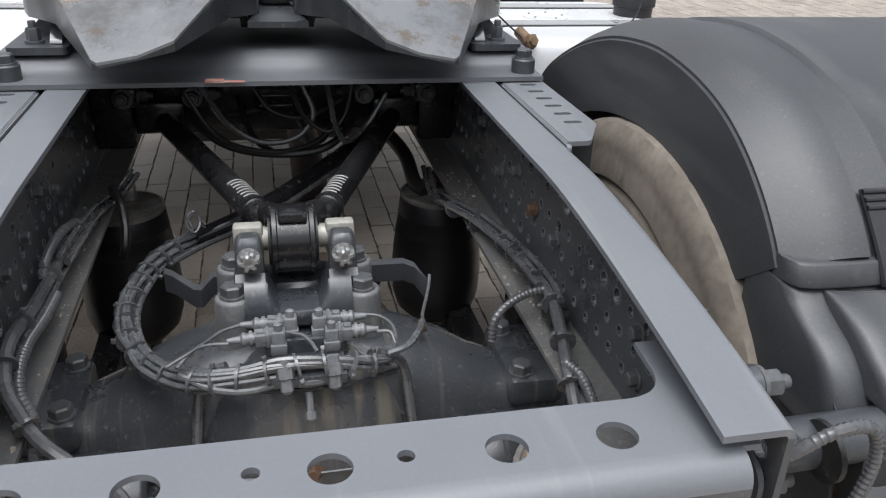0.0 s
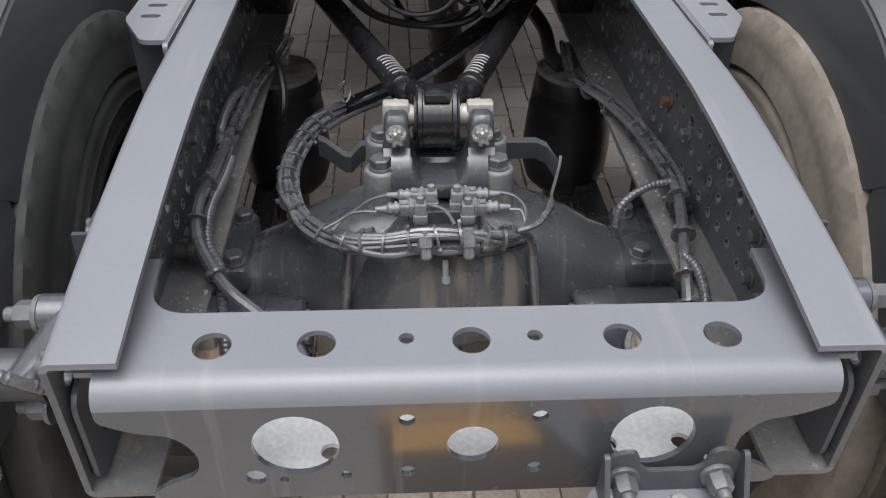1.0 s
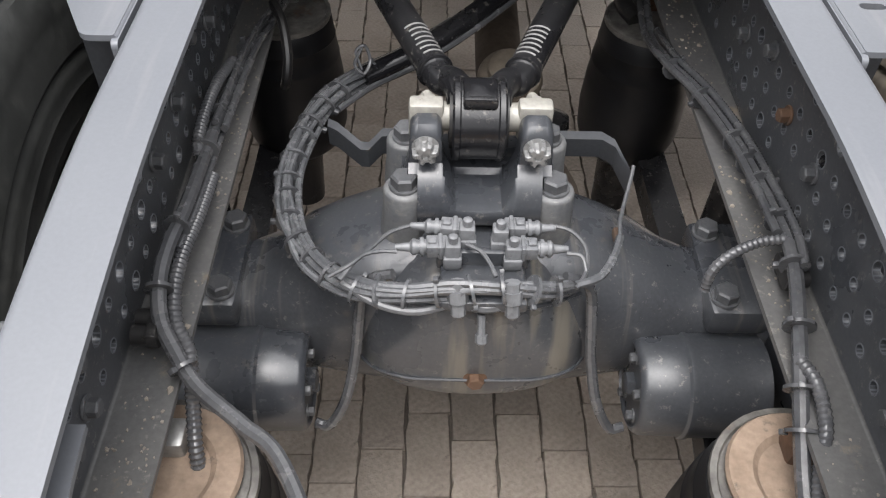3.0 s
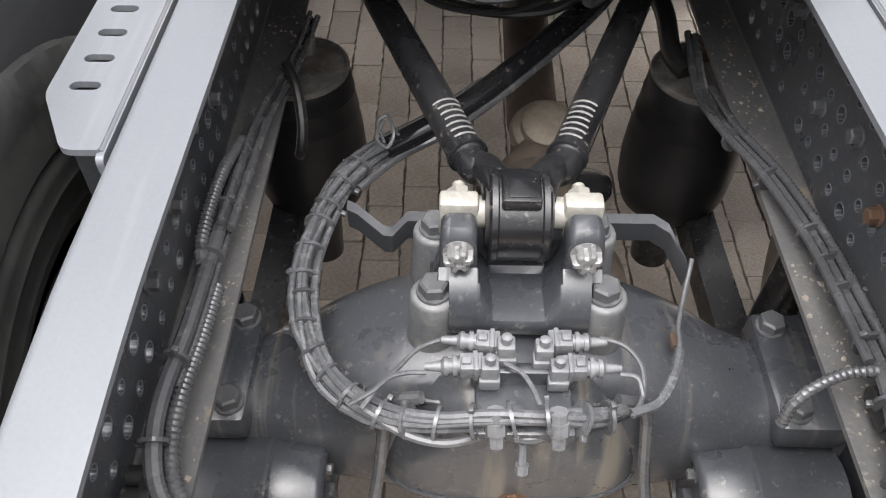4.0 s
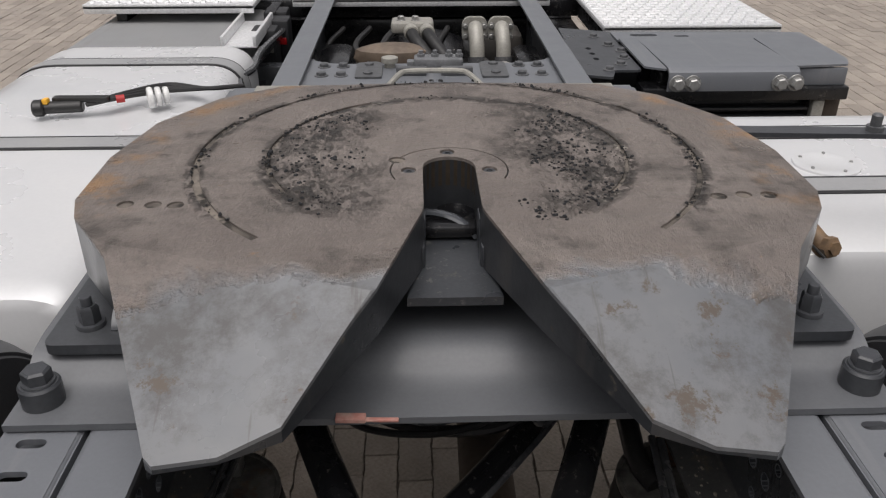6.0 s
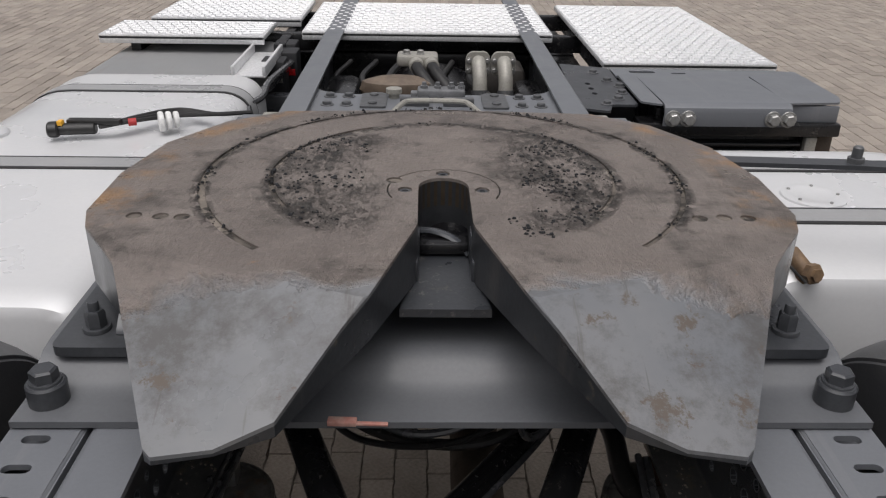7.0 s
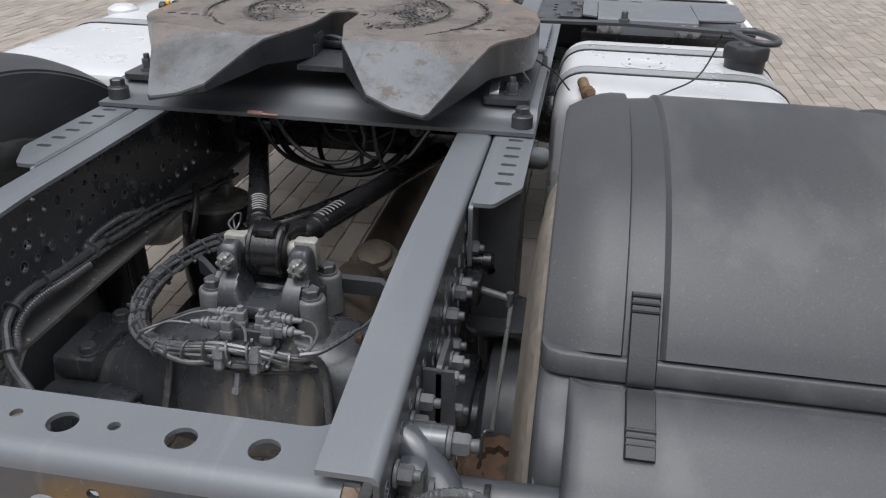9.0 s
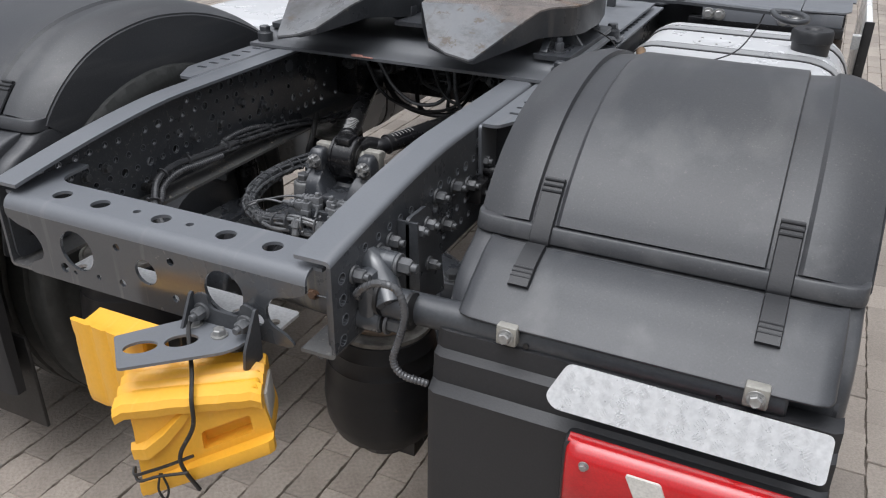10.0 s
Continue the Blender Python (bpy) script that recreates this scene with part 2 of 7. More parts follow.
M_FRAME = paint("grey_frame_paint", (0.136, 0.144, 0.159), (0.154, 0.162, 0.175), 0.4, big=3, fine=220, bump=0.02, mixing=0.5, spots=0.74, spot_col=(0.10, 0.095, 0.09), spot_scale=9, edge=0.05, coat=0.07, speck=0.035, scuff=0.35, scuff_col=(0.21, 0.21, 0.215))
# frame paint with the rail webs' shade put into its colour, plus dust flecks
M_RAIL = paint("shaded_dusty_rail_paint", (0.046, 0.05, 0.057), (0.078, 0.081, 0.086), 0.33, big=4, fine=160, bump=0.06, mixing=0.5, spots=0.66, spot_col=(0.11, 0.09, 0.07), spot_scale=9, edge=0.08, coat=0.15, speck=0.1, dust=0.8, dust_scale=75)
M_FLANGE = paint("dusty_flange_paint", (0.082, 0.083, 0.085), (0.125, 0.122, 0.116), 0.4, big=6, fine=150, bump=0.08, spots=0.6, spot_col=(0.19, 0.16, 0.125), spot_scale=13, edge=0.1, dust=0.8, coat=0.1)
# grey paint darkened to carry the shade of upright faces, with spots of grime
M_FACE = paint("shaded_grimy_paint", (0.048, 0.053, 0.06), (0.066, 0.07, 0.076), 0.24, big=3, fine=180, bump=0.03, mixing=0.5, spots=0.68, spot_col=(0.13, 0.11, 0.09), spot_scale=9, edge=0.08, coat=0.75, speck=0.05, scuff=0.4, scuff_col=(0.15, 0.15, 0.15))
M_HOUS = paint("glossy_axle_paint", (0.031, 0.034, 0.041), (0.058, 0.061, 0.066), 0.3, big=4, fine=160, bump=0.06, spots=0.6, spot_col=(0.12, 0.105, 0.088), spot_scale=11, edge=0.14, coat=0.28, dust=0.6, scuff=0.6, scuff_col=(0.15, 0.14, 0.125))
M_COVER = paint("streaked_cover_paint", (0.044, 0.048, 0.055), (0.075, 0.077, 0.081), 0.28, big=4, fine=160, bump=0.05, coat=0.3, dust=0.5, scuff=0.85, scuff_lo=0.5, scuff_col=(0.17, 0.155, 0.128), scuff_dir=(26, 3, 3))
M_PIT = paint("dusty_top_plate", (0.24, 0.23, 0.21), (0.05, 0.046, 0.042), 0.4, big=26, fine=120, bump=0.25, spots=0.6, spot_col=(0.17, 0.085, 0.04), spot_scale=9, edge=0.12, metal=0.15)
M_SHAFT = paint("dusty_brown_steel", (0.11, 0.082, 0.06), (0.05, 0.039, 0.03), 0.75, big=9, fine=90, bump=0.4, spots=0.62, spot_col=(0.05, 0.04, 0.033), spot_scale=14, edge=0.12)
M_DARK = paint("dark_frame_paint", (0.036, 0.039, 0.045), (0.062, 0.065, 0.07), 0.36, big=6, fine=150, bump=0.08, spots=0.66, spot_col=(0.13, 0.115, 0.095), spot_scale=22)
M_AXLE = paint("axle_paint", (0.03, 0.033, 0.039), (0.05, 0.053, 0.058), 0.3, big=5, fine=180, bump=0.07, spots=0.64, spot_col=(0.15, 0.135, 0.11), spot_scale=14, edge=0.12, coat=0.2, dust=0.5)
M_BLACK = paint("black_paint", (0.007, 0.007, 0.0085), (0.016, 0.016, 0.017), 0.25, big=8, fine=120, bump=0.06, spots=0.68, spot_col=(0.09, 0.08, 0.065), spot_scale=25, dust=0.5)
M_RUBBER = paint("black_rubber", (0.009, 0.009, 0.010), (0.022, 0.021, 0.02), 0.42, big=7, fine=90, bump=0.15, dust=0.3)
M_BAG = paint("air_spring_rubber", (0.006, 0.006, 0.007), (0.012, 0.012, 0.013), 0.42, big=5, fine=60, bump=0.12, spots=0.66, spot_col=(0.085, 0.06, 0.045), spot_scale=7, edge=0.06, spec=0.3)
M_CABLE = paint("dusty_cable", (0.05, 0.052, 0.057), (0.095, 0.096, 0.099), 0.24, big=16, fine=150, bump=0.04, dust=0.35, coat=0.4)
M_LOOM = paint("painted_cable_loom", (0.05, 0.053, 0.058), (0.125, 0.128, 0.133), 0.24, big=34, fine=160, bump=0.05, spots=0.68, spot_col=(0.19, 0.185, 0.175), spot_scale=60, dust=0.4, coat=0.4)
M_PLASTIC = paint("grey_mudguard_plastic", (0.036, 0.039, 0.045), (0.063, 0.063, 0.065), 0.42, big=1.7, fine=300, bump=0.06, spots=0.6, spot_col=(0.082, 0.074, 0.066), spot_scale=1.6, edge=0.4, rvar=0.08, scuff=0.22, scuff_col=(0.17, 0.168, 0.165), scuff_dir=(9, 1.6, 12), scuff_lo=0.54, dust=0.3, dust_scale=180)
M_PLAST2 = paint("dark_plastic", (0.013, 0.014, 0.016), (0.024, 0.024, 0.026), 0.48, big=4, fine=240, bump=0.15)
M_TYRE_R = paint("dried_mud_tyre", (0.225, 0.195, 0.16), (0.125, 0.107, 0.088), 0.8, big=6, fine=70, bump=0.25, spots=0.66, spot_col=(0.05, 0.045, 0.04), spot_scale=12, edge=0.1)
M_TYRE_L = paint("dusty_black_tyre", (0.018, 0.019, 0.0185), (0.04, 0.041, 0.038), 0.6, big=7, fine=70, bump=0.5, mixing=0.35, spots=0.62, spot_col=(0.085, 0.085, 0.076), spot_scale=6, edge=0.2, scuff=0.4, scuff_col=(0.075, 0.075, 0.068), scuff_dir=(3, 22, 22))
M_RUST = paint("rust", (0.15, 0.078, 0.042), (0.075, 0.05, 0.036), 0.85, big=18, fine=90, bump=0.6, spots=0.56, spot_col=(0.05, 0.044, 0.038))
M_SILVER = paint("silver_tank", (0.62, 0.63, 0.645), (0.68, 0.68, 0.68), 0.28, metal=0.2, big=2, fine=120, bump=0.0, spots=0.74, spot_col=(0.5, 0.48, 0.45), spot_scale=8, edge=0.12, speck=0.015)
M_BAND = paint("grey_tank_band", (0.36, 0.365, 0.37), (0.42, 0.42, 0.42), 0.35, metal=0.3, big=4, fine=120, bump=0.02, speck=0.03)
M_STEEL = paint("zinc_steel", (0.3, 0.3, 0.295), (0.38, 0.375, 0.36), 0.35, metal=0.6, big=30, fine=150, bump=0.1, spots=0.7, spot_col=(0.3, 0.22, 0.15), spot_scale=50)
M_CREAM = paint("over_sprayed_steel", (0.37, 0.357, 0.315), (0.29, 0.28, 0.255), 0.42, metal=0.2, big=35, fine=150, bump=0.12, spots=0.66, spot_col=(0.15, 0.13, 0.1), spot_scale=45)
M_PLUG = paint("over_sprayed_plug", (0.105, 0.109, 0.115), (0.18, 0.184, 0.19), 0.36, big=38, fine=150, bump=0.1, spots=0.62, spot_col=(0.04, 0.04, 0.042), spot_scale=55)
M_BOLT = paint("grey_bolt_paint", (0.062, 0.066, 0.072), (0.105, 0.106, 0.108), 0.38, big=40, fine=160, bump=0.1, rand=0.15)
M_CHECK = paint("bright_checker_aluminium", (0.6, 0.605, 0.61), (0.68, 0.68, 0.675), 0.3, metal=0.35, big=8, fine=120, bump=0.05, spots=0.7, spot_col=(0.42, 0.38, 0.33), spot_scale=9, edge=0.2)
M_ALU = paint("aluminium_deck", (0.62, 0.63, 0.64), (0.72, 0.72, 0.72), 0.35, metal=0.35, big=4, fine=120, bump=0.06, spots=0.7, spot_col=(0.4, 0.39, 0.37), spot_scale=9, edge=0.15)
M_YELLOW = paint("yellow_plastic", (0.80, 0.40, 0.026), (0.84, 0.44, 0.045), 0.38, big=4, fine=140, bump=0.02, speck=0.03, spots=0.74, spot_col=(0.7, 0.4, 0.10), spot_scale=9, edge=0.1, scuff=0.35, scuff_col=(0.9, 0.52, 0.12), scuff_dir=(60, 8, 8))
M_TAN = paint("tan_pad", (0.33, 0.245, 0.18), (0.2, 0.145, 0.105), 0.8, big=25, fine=110, bump=0.4, spots=0.62, spot_col=(0.12, 0.1, 0.085), spot_scale=30)
M_RED = paint("red_lens", (0.55, 0.012, 0.015), (0.42, 0.008, 0.012), 0.15, big=10, fine=300, bump=0.05, coat=0.5)
M_AMBER = paint("amber_lens", (0.6, 0.16, 0.01), (0.5, 0.12, 0.01), 0.15, big=10, fine=300, bump=0.05, coat=0.5)
M_CLEAR = paint("clear_lens", (0.6, 0.58, 0.53), (0.7, 0.68, 0.64), 0.15, big=10, fine=200, bump=0.08, coat=0.5)
M_WHITE = paint("white_panel", (0.78, 0.78, 0.77), (0.72, 0.72, 0.7), 0.3, big=3, fine=100, bump=0.02)
M_PAVER = paint("concrete_paver", (0.36, 0.31, 0.262), (0.27, 0.23, 0.195), 0.8, big=5, fine=90, bump=0.6, bdist=0.005, spots=0.6, spot_col=(0.19, 0.165, 0.143), spot_scale=34, edge=0.12, rand=0.14, speck=0.16)
M_JOINT = paint("joint_sand", (0.2, 0.172, 0.145), (0.11, 0.094, 0.078), 0.95, big=6, fine=160, bump=0.8)


def plate_material():
    """Fifth wheel top: grey paint on the ramps, worn brown steel further in, black crumbs of grease and rusty edges."""
    m = paint("worn_coupling_plate", (0.165, 0.137, 0.122), (0.235, 0.202, 0.183), 0.36, big=7, fine=150, bump=0.0, mixing=0.45, metal=0.1, spots=0.63, spot_col=(0.045, 0.038, 0.033), spot_scale=11, edge=0.12, dust=0.5, dust_col=(0.26, 0.22, 0.18), dust_scale=45)
    nt = m.node_tree
    n, l = nt.nodes, nt.links
    b = n["Principled BSDF"]
    last = b.inputs["Base Color"].links[0].from_socket
    tc = n.new("ShaderNodeTexCoord")

    def noise_tex(scale, detail=6, vec=None, rough=0.65):
        q = n.new("ShaderNodeTexNoise")
        q.inputs["Scale"].default_value, q.inputs["Detail"].default_value, q.inputs["Roughness"].default_value = scale, detail, rough
        l.new(vec or tc.outputs["Object"], q.inputs["Vector"])
        return q.outputs["Fac"]

    def math_node(op, x, y):
        q = n.new("ShaderNodeMath")
        q.operation = op
        for k, v in enumerate((x, y)):
            if isinstance(v, (int, float)):
                q.inputs[k].default_value = v
            else:
                l.new(v, q.inputs[k])
        return q.outputs[0]

    def ramp(x, lo, hi, t0=0.0, t1=1.0):
        q = n.new("ShaderNodeMapRange")
        q.inputs["From Min"].default_value, q.inputs["From Max"].default_value = lo, hi
        q.inputs["To Min"].default_value, q.inputs["To Max"].default_value = t0, t1
        l.new(x, q.inputs["Value"])
        return q.outputs[0]

    def blend(fac, x, col):
        q = n.new("ShaderNodeMix")
        q.data_type = "RGBA"
        l.new(fac, q.inputs["Factor"])
        l.new(x, q.inputs["A"])
        if isinstance(col, tuple):
            q.inputs["B"].default_value = (*col, 1)
        else:
            l.new(col, q.inputs["B"])
        return q.outputs["Result"]

    sep = n.new("ShaderNodeSeparateXYZ")
    l.new(tc.outputs["Object"], sep.inputs[0])
    off = n.new("ShaderNodeVectorMath")
    off.operation = "SUBTRACT"
    off.inputs[1].default_value = (0, 1.42, 1.27)
    l.new(tc.outputs["Object"], off.inputs[0])
    ln = n.new("ShaderNodeVectorMath")
    ln.operation = "LENGTH"
    l.new(off.outputs[0], ln.inputs[0])
    r = ln.outputs["Value"]
    comb = n.new("ShaderNodeCombineXYZ")
    l.new(math_node("MULTIPLY", r, 55.0), comb.inputs[0])
    l.new(math_node("MULTIPLY", sep.outputs["X"], 5.0), comb.inputs[1])
    rings = noise_tex(1.0, 4, comb.outputs[0])
    last = blend(ramp(rings, 0.45, 0.7, 0.0, 0.45), last, (0.23, 0.2, 0.175))
    ax = math_node("ABSOLUTE", sep.outputs["X"], 0.0)
    zone = math_node("MULTIPLY", ramp(math_node("ADD", r, math_node("MULTIPLY", noise_tex(8, 4), 0.1)), 0.315, 0.28), ramp(math_node("ADD", ax, math_node("MULTIPLY", noise_tex(7, 6), 0.2)), 0.19, 0.27))
    tilt = n.new("ShaderNodeMapping")
    tilt.inputs["Rotation"].default_value = (0, 0, 0.6)
    tilt.inputs["Scale"].default_value = (1.0, 0.45, 1.0)
    l.new(tc.outputs["Object"], tilt.inputs["Vector"])
    crumbs = noise_tex(85, 8, tilt.outputs[0], 0.78)
    zc = math_node("MULTIPLY", zone, ramp(noise_tex(9, 6, None, 0.7), 0.42, 0.56))
    grease = math_node("MULTIPLY", zc, ramp(crumbs, 0.49, 0.53))
    last = blend(math_node("MULTIPLY", zc, 0.35), last, (0.085, 0.074, 0.067))
    last = blend(grease, last, (0.024, 0.022, 0.02))
    for rad in (0.362, 0.262):
        near = ramp(math_node("ABSOLUTE", math_node("SUBTRACT", r, rad), 0.0), 0.016, 0.004)
        near = math_node("MULTIPLY", near, ramp(sep.outputs["Y"], 1.2, 1.25))
        crust = math_node("MULTIPLY", near, ramp(noise_tex(30, 7, None, 0.75), 0.47, 0.53))
        last = blend(crust, last, (0.03, 0.026, 0.023))
        pale = math_node("MULTIPLY", near, ramp(noise_tex(21, 5), 0.6, 0.64))
        last = blend(pale, last, (0.3, 0.27, 0.23))
        grease = math_node("MAXIMUM", grease, crust)
    smear = math_node("MULTIPLY", ramp(noise_tex(9, 9, None, 0.76), 0.5, 0.6), ramp(noise_tex(30, 6, None, 0.7), 0.4, 0.6, 0.3, 0.8))
    last = blend(smear, last, (0.05, 0.043, 0.038))
    lap = n.new("ShaderNodeMapping")
    lap.inputs["Scale"].default_value = (5, 70, 1)
    l.new(tc.outputs["Object"], lap.inputs["Vector"])
    streaks = noise_tex(1.0, 5, lap.outputs[0], 0.7)
    last = blend(ramp(streaks, 0.5, 0.72, 0.0, 0.6), last, (0.23, 0.205, 0.185))
    last = blend(ramp(noise_tex(2.6, 6), 0.48, 0.66, 0.0, 0.5), last, (0.125, 0.105, 0.096))
    rust = math_node("MULTIPLY", math_node("MULTIPLY", ramp(r, 0.42, 0.47), ramp(sep.outputs["Y"], 1.22, 1.28)), ramp(noise_tex(11, 8, None, 0.72), 0.5, 0.6))
    last = blend(math_node("MULTIPLY", rust, 0.7), last, (0.34, 0.19, 0.085))
    blot = math_node("MULTIPLY", ramp(r, 0.24, 0.3), ramp(noise_tex(15, 6, None, 0.7), 0.66, 0.7, 0.0, 0.45))
    last = blend(blot, last, (0.34, 0.17, 0.06))
    edge = math_node("ADD", math_node("MULTIPLY", noise_tex(6, 7), 0.22), sep.outputs["Y"])
    worn = ramp(edge, 1.168, 1.205)
    chips = ramp(noise_tex(12, 9, None, 0.76), 0.575, 0.62, 0.0, 0.9)
    strw = n.new("ShaderNodeMapping")
    strw.inputs["Scale"].default_value = (60, 4, 1)
    strw.inputs["Rotation"].default_value = (0, 0, 0.5)
    l.new(tc.outputs["Object"], strw.inputs["Vector"])
    scratch = ramp(noise_tex(1.0, 3, strw.outputs[0]), 0.66, 0.7)
    gp = n.new("ShaderNodeMix")
    gp.data_type = "RGBA"
    gp.inputs["A"].default_value = (0.145, 0.152, 0.163, 1)
    gp.inputs["B"].default_value = (0.185, 0.188, 0.192, 1)
    l.new(ramp(noise_tex(4, 5), 0.4, 0.65), gp.inputs["Factor"])
    grey = blend(math_node("MULTIPLY", scratch, 0.6), gp.outputs["Result"], (0.11, 0.105, 0.10))
    stain = math_node("MULTIPLY", ramp(noise_tex(5.5, 9, None, 0.78), 0.48, 0.62), 0.8)
    grey = blend(stain, grey, (0.075, 0.07, 0.067))
    grey = blend(chips, grey, (0.10, 0.078, 0.06))
    last = blend(worn, grey, last)
    l.new(last, b.inputs["Base Color"])
    bp = n.new("ShaderNodeBump")
    bp.inputs["Strength"].default_value = 0.9
    bp.inputs["Distance"].default_value = 0.008
    hsum = math_node("ADD", math_node("MULTIPLY", grease, 1.1), math_node("MULTIPLY", math_node("ADD", math_node("MULTIPLY", noise_tex(60, 7, tilt.outputs[0], 0.75), 0.9), math_node("MULTIPLY", noise_tex(14, 4), 1.1)), worn))
    l.new(hsum, bp.inputs["Height"])
    l.new(bp.outputs[0], b.inputs["Normal"])
    return m


M_PLATE = plate_material()
M_FIELD = paint("concrete_paver_field", (0.335, 0.292, 0.25), (0.26, 0.225, 0.192), 0.62, big=0.9, fine=150, bump=0.6, bdist=0.004, spots=0.63, spot_col=(0.14, 0.122, 0.105), spot_scale=6, edge=0.2, speck=0.16)
_nt = M_FIELD.node_tree
_b = _nt.nodes["Principled BSDF"]
_old = _b.inputs["Base Color"].links[0].from_socket
_g = _nt.nodes.new("ShaderNodeNewGeometry")
_r = _nt.nodes.new("ShaderNodeMapRange")
_r.inputs["To Min"].default_value, _r.inputs["To Max"].default_value = 0.82, 1.15
_s = _nt.nodes.new("ShaderNodeVectorMath")
_s.operation = "SCALE"
_nt.links.new(_g.outputs["Random Per Island"], _r.inputs["Value"])
_nt.links.new(_old, _s.inputs[0])
_nt.links.new(_r.outputs[0], _s.inputs["Scale"])
_nt.links.new(_s.outputs[0], _b.inputs["Base Color"])


# ---- bolts ----
def bolt_mesh(name, r, h, material, nut=False, washer=1.35):
    bm = bmesh.new()
    lathe(bm, (0, 0, 0), (0, 0, 1), [(0, r * washer), (h * 0.16, r * washer), (h * 0.2, r * washer * 0.97)], 20)
    lathe(bm, (0, 0, h * 0.15), (0, 0, 1), [(0, r), (h * 0.72, r), (h * 0.85, r * 0.82)], 6)
    if nut:
        lathe(bm, (0, 0, h * 0.9), (0, 0, 1), [(0, r * 0.55), (h * 0.45, r * 0.55), (h * 0.5, r * 0.48)], 12)
    return to_mesh(name, bm, material)


BOLT = bolt_mesh("bolt", 0.0125, 0.018, M_BOLT)
NUT = bolt_mesh("nut", 0.0135, 0.024, M_BOLT, True)
BIGBOLT = bolt_mesh("hex_bolt", 0.021, 0.024, M_BOLT, False, 1.15)
ZBOLT = bolt_mesh("zinc_bolt", 0.011, 0.014, M_STEEL)
RUSTBOLT = bolt_mesh("rusty_bolt", 0.0125, 0.018, M_RUST)


def aim(p, d, turn=0.0, scale=1.0):
    u, v, w = frame_of(d)
    m = Matrix((u, v, w)).transposed().to_4x4()
    return Matrix.Translation(p) @ m @ Matrix.Rotation(turn, 4, "Z") @ Matrix.Scale(scale, 4)


# ---- ground ----
bm = bmesh.new()
add(bm, [(-600, -600, -0.012), (600, -600, -0.012), (600, 600, -0.012), (-600, 600, -0.012)], [(0, 1, 2, 3)])
ground = solo("ground", bm, M_JOINT, "sandy bed of the paved yard", "ground", kind="structure")

# ---- chassis frame ----
TOP, LOW, OUT, INN, TH = 1.088, 0.815, 0.431, 0.354, 0.008


def rail_top(y):
    """Height of the rail's top: level in front, falling towards the frame's end."""
    if y >= 0.52:
        return TOP
    t = (0.52 - y) / 0.52
    return TOP - 0.064 * (t ** 1.5)


frame_thing = thing("chassis_frame", (0, 0.0, 0.81), "grey painted truck chassis frame with perforated side rails", "truck frame")
random.seed(4)
YS = [0.0, 0.03, 0.08, 0.13, 0.18, 0.23, 0.28, 0.33, 0.38, 0.43, 0.48, 0.53, 0.65, 0.8, 1.0, 1.3, 1.8, 2.4, 3.0, 3.6, 4.6]
for s in (-1, 1):
    bm = bmesh.new()
    R = 0.012
    for top in (True, False):
        loops = []
        for y in YS:
            z = rail_top(y) if top else LOW
            k = 1 if top else -1
            prof = [(INN, z)]
            prof += [(OUT - R + R * math.sin(a), z - k * (R - R * math.cos(a))) for a in (math.pi / 2 * i / 5 for i in range(6))]
            prof += [(OUT - TH - max(R - TH, 0.002) + max(R - TH, 0.002) * math.sin(a), z - k * (TH + max(R - TH, 0.002) - max(R - TH, 0.002) * math.cos(a))) for a in (math.pi / 2 * i / 3 for i in range(3, -1, -1))]
            prof += [(INN, z - k * TH)]
            loops.append([(s * x, y, q) for x, q in prof])
        strip(bm, loops)
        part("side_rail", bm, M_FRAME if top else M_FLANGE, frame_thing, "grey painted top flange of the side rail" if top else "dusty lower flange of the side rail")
        bm = bmesh.new()
    outline = [(y, rail_top(y) - R) for y in YS] + [(YS[-1], LOW + R), (0.0, LOW + R)]
    holes = []
    for i, y in enumerate(np.arange(0.10, 1.62, 0.047)):
        for j, z in enumerate((0.868, 0.912, 0.956, 1.0, 1.038)):
            if z > rail_top(y) - 0.035 or random.random() < (0.06 if y < 1.0 else 0.3):
                continue
            if (j == 4 and y < 0.6):
                continue
            r = 0.0078 if random.random() < 0.75 else 0.0115
            yy = y + (0.022 if j % 2 else 0.0) + random.uniform(-0.003, 0.003)
            holes.append(circle(yy, z + random.uniform(-0.003, 0.003), r, 10))
    for y, z in ((0.035, 0.975), (0.035, 0.93), (0.04, 0.885), (0.03, 0.845)):
        holes.append(circle(y, z, 0.011, 10))
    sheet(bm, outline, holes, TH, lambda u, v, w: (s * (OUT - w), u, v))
    part("rail_web", bm, M_RAIL, frame_thing, "dusty rail web with rows of drilled holes, darkened in colour for shade")
    # lighter rings stand in for light caught on the hole edges
    bm = bmesh.new()
    for h in holes:
        cy, cz = sum(p[0] for p in h) / len(h), sum(p[1] for p in h) / len(h)
        r = math.hypot(h[0][0] - cy, h[0][1] - cz)
        strip(bm, [[(s * (OUT + 0.0007 - w * (TH + 0.0014)), cy + q * math.cos(a), cz + q * math.sin(a)) for q, w in ((r, 0), (r + 0.0016, 0), (r + 0.0016, 1), (r, 1))] for a in (2 * math.pi * k / 12 for k in range(13))], True, False)
    tagged(part("lit_hole_rim", bm, M_FRAME, frame_thing, "paler rings round the drilled holes, light on their edges put into colour"), kind="stuff")

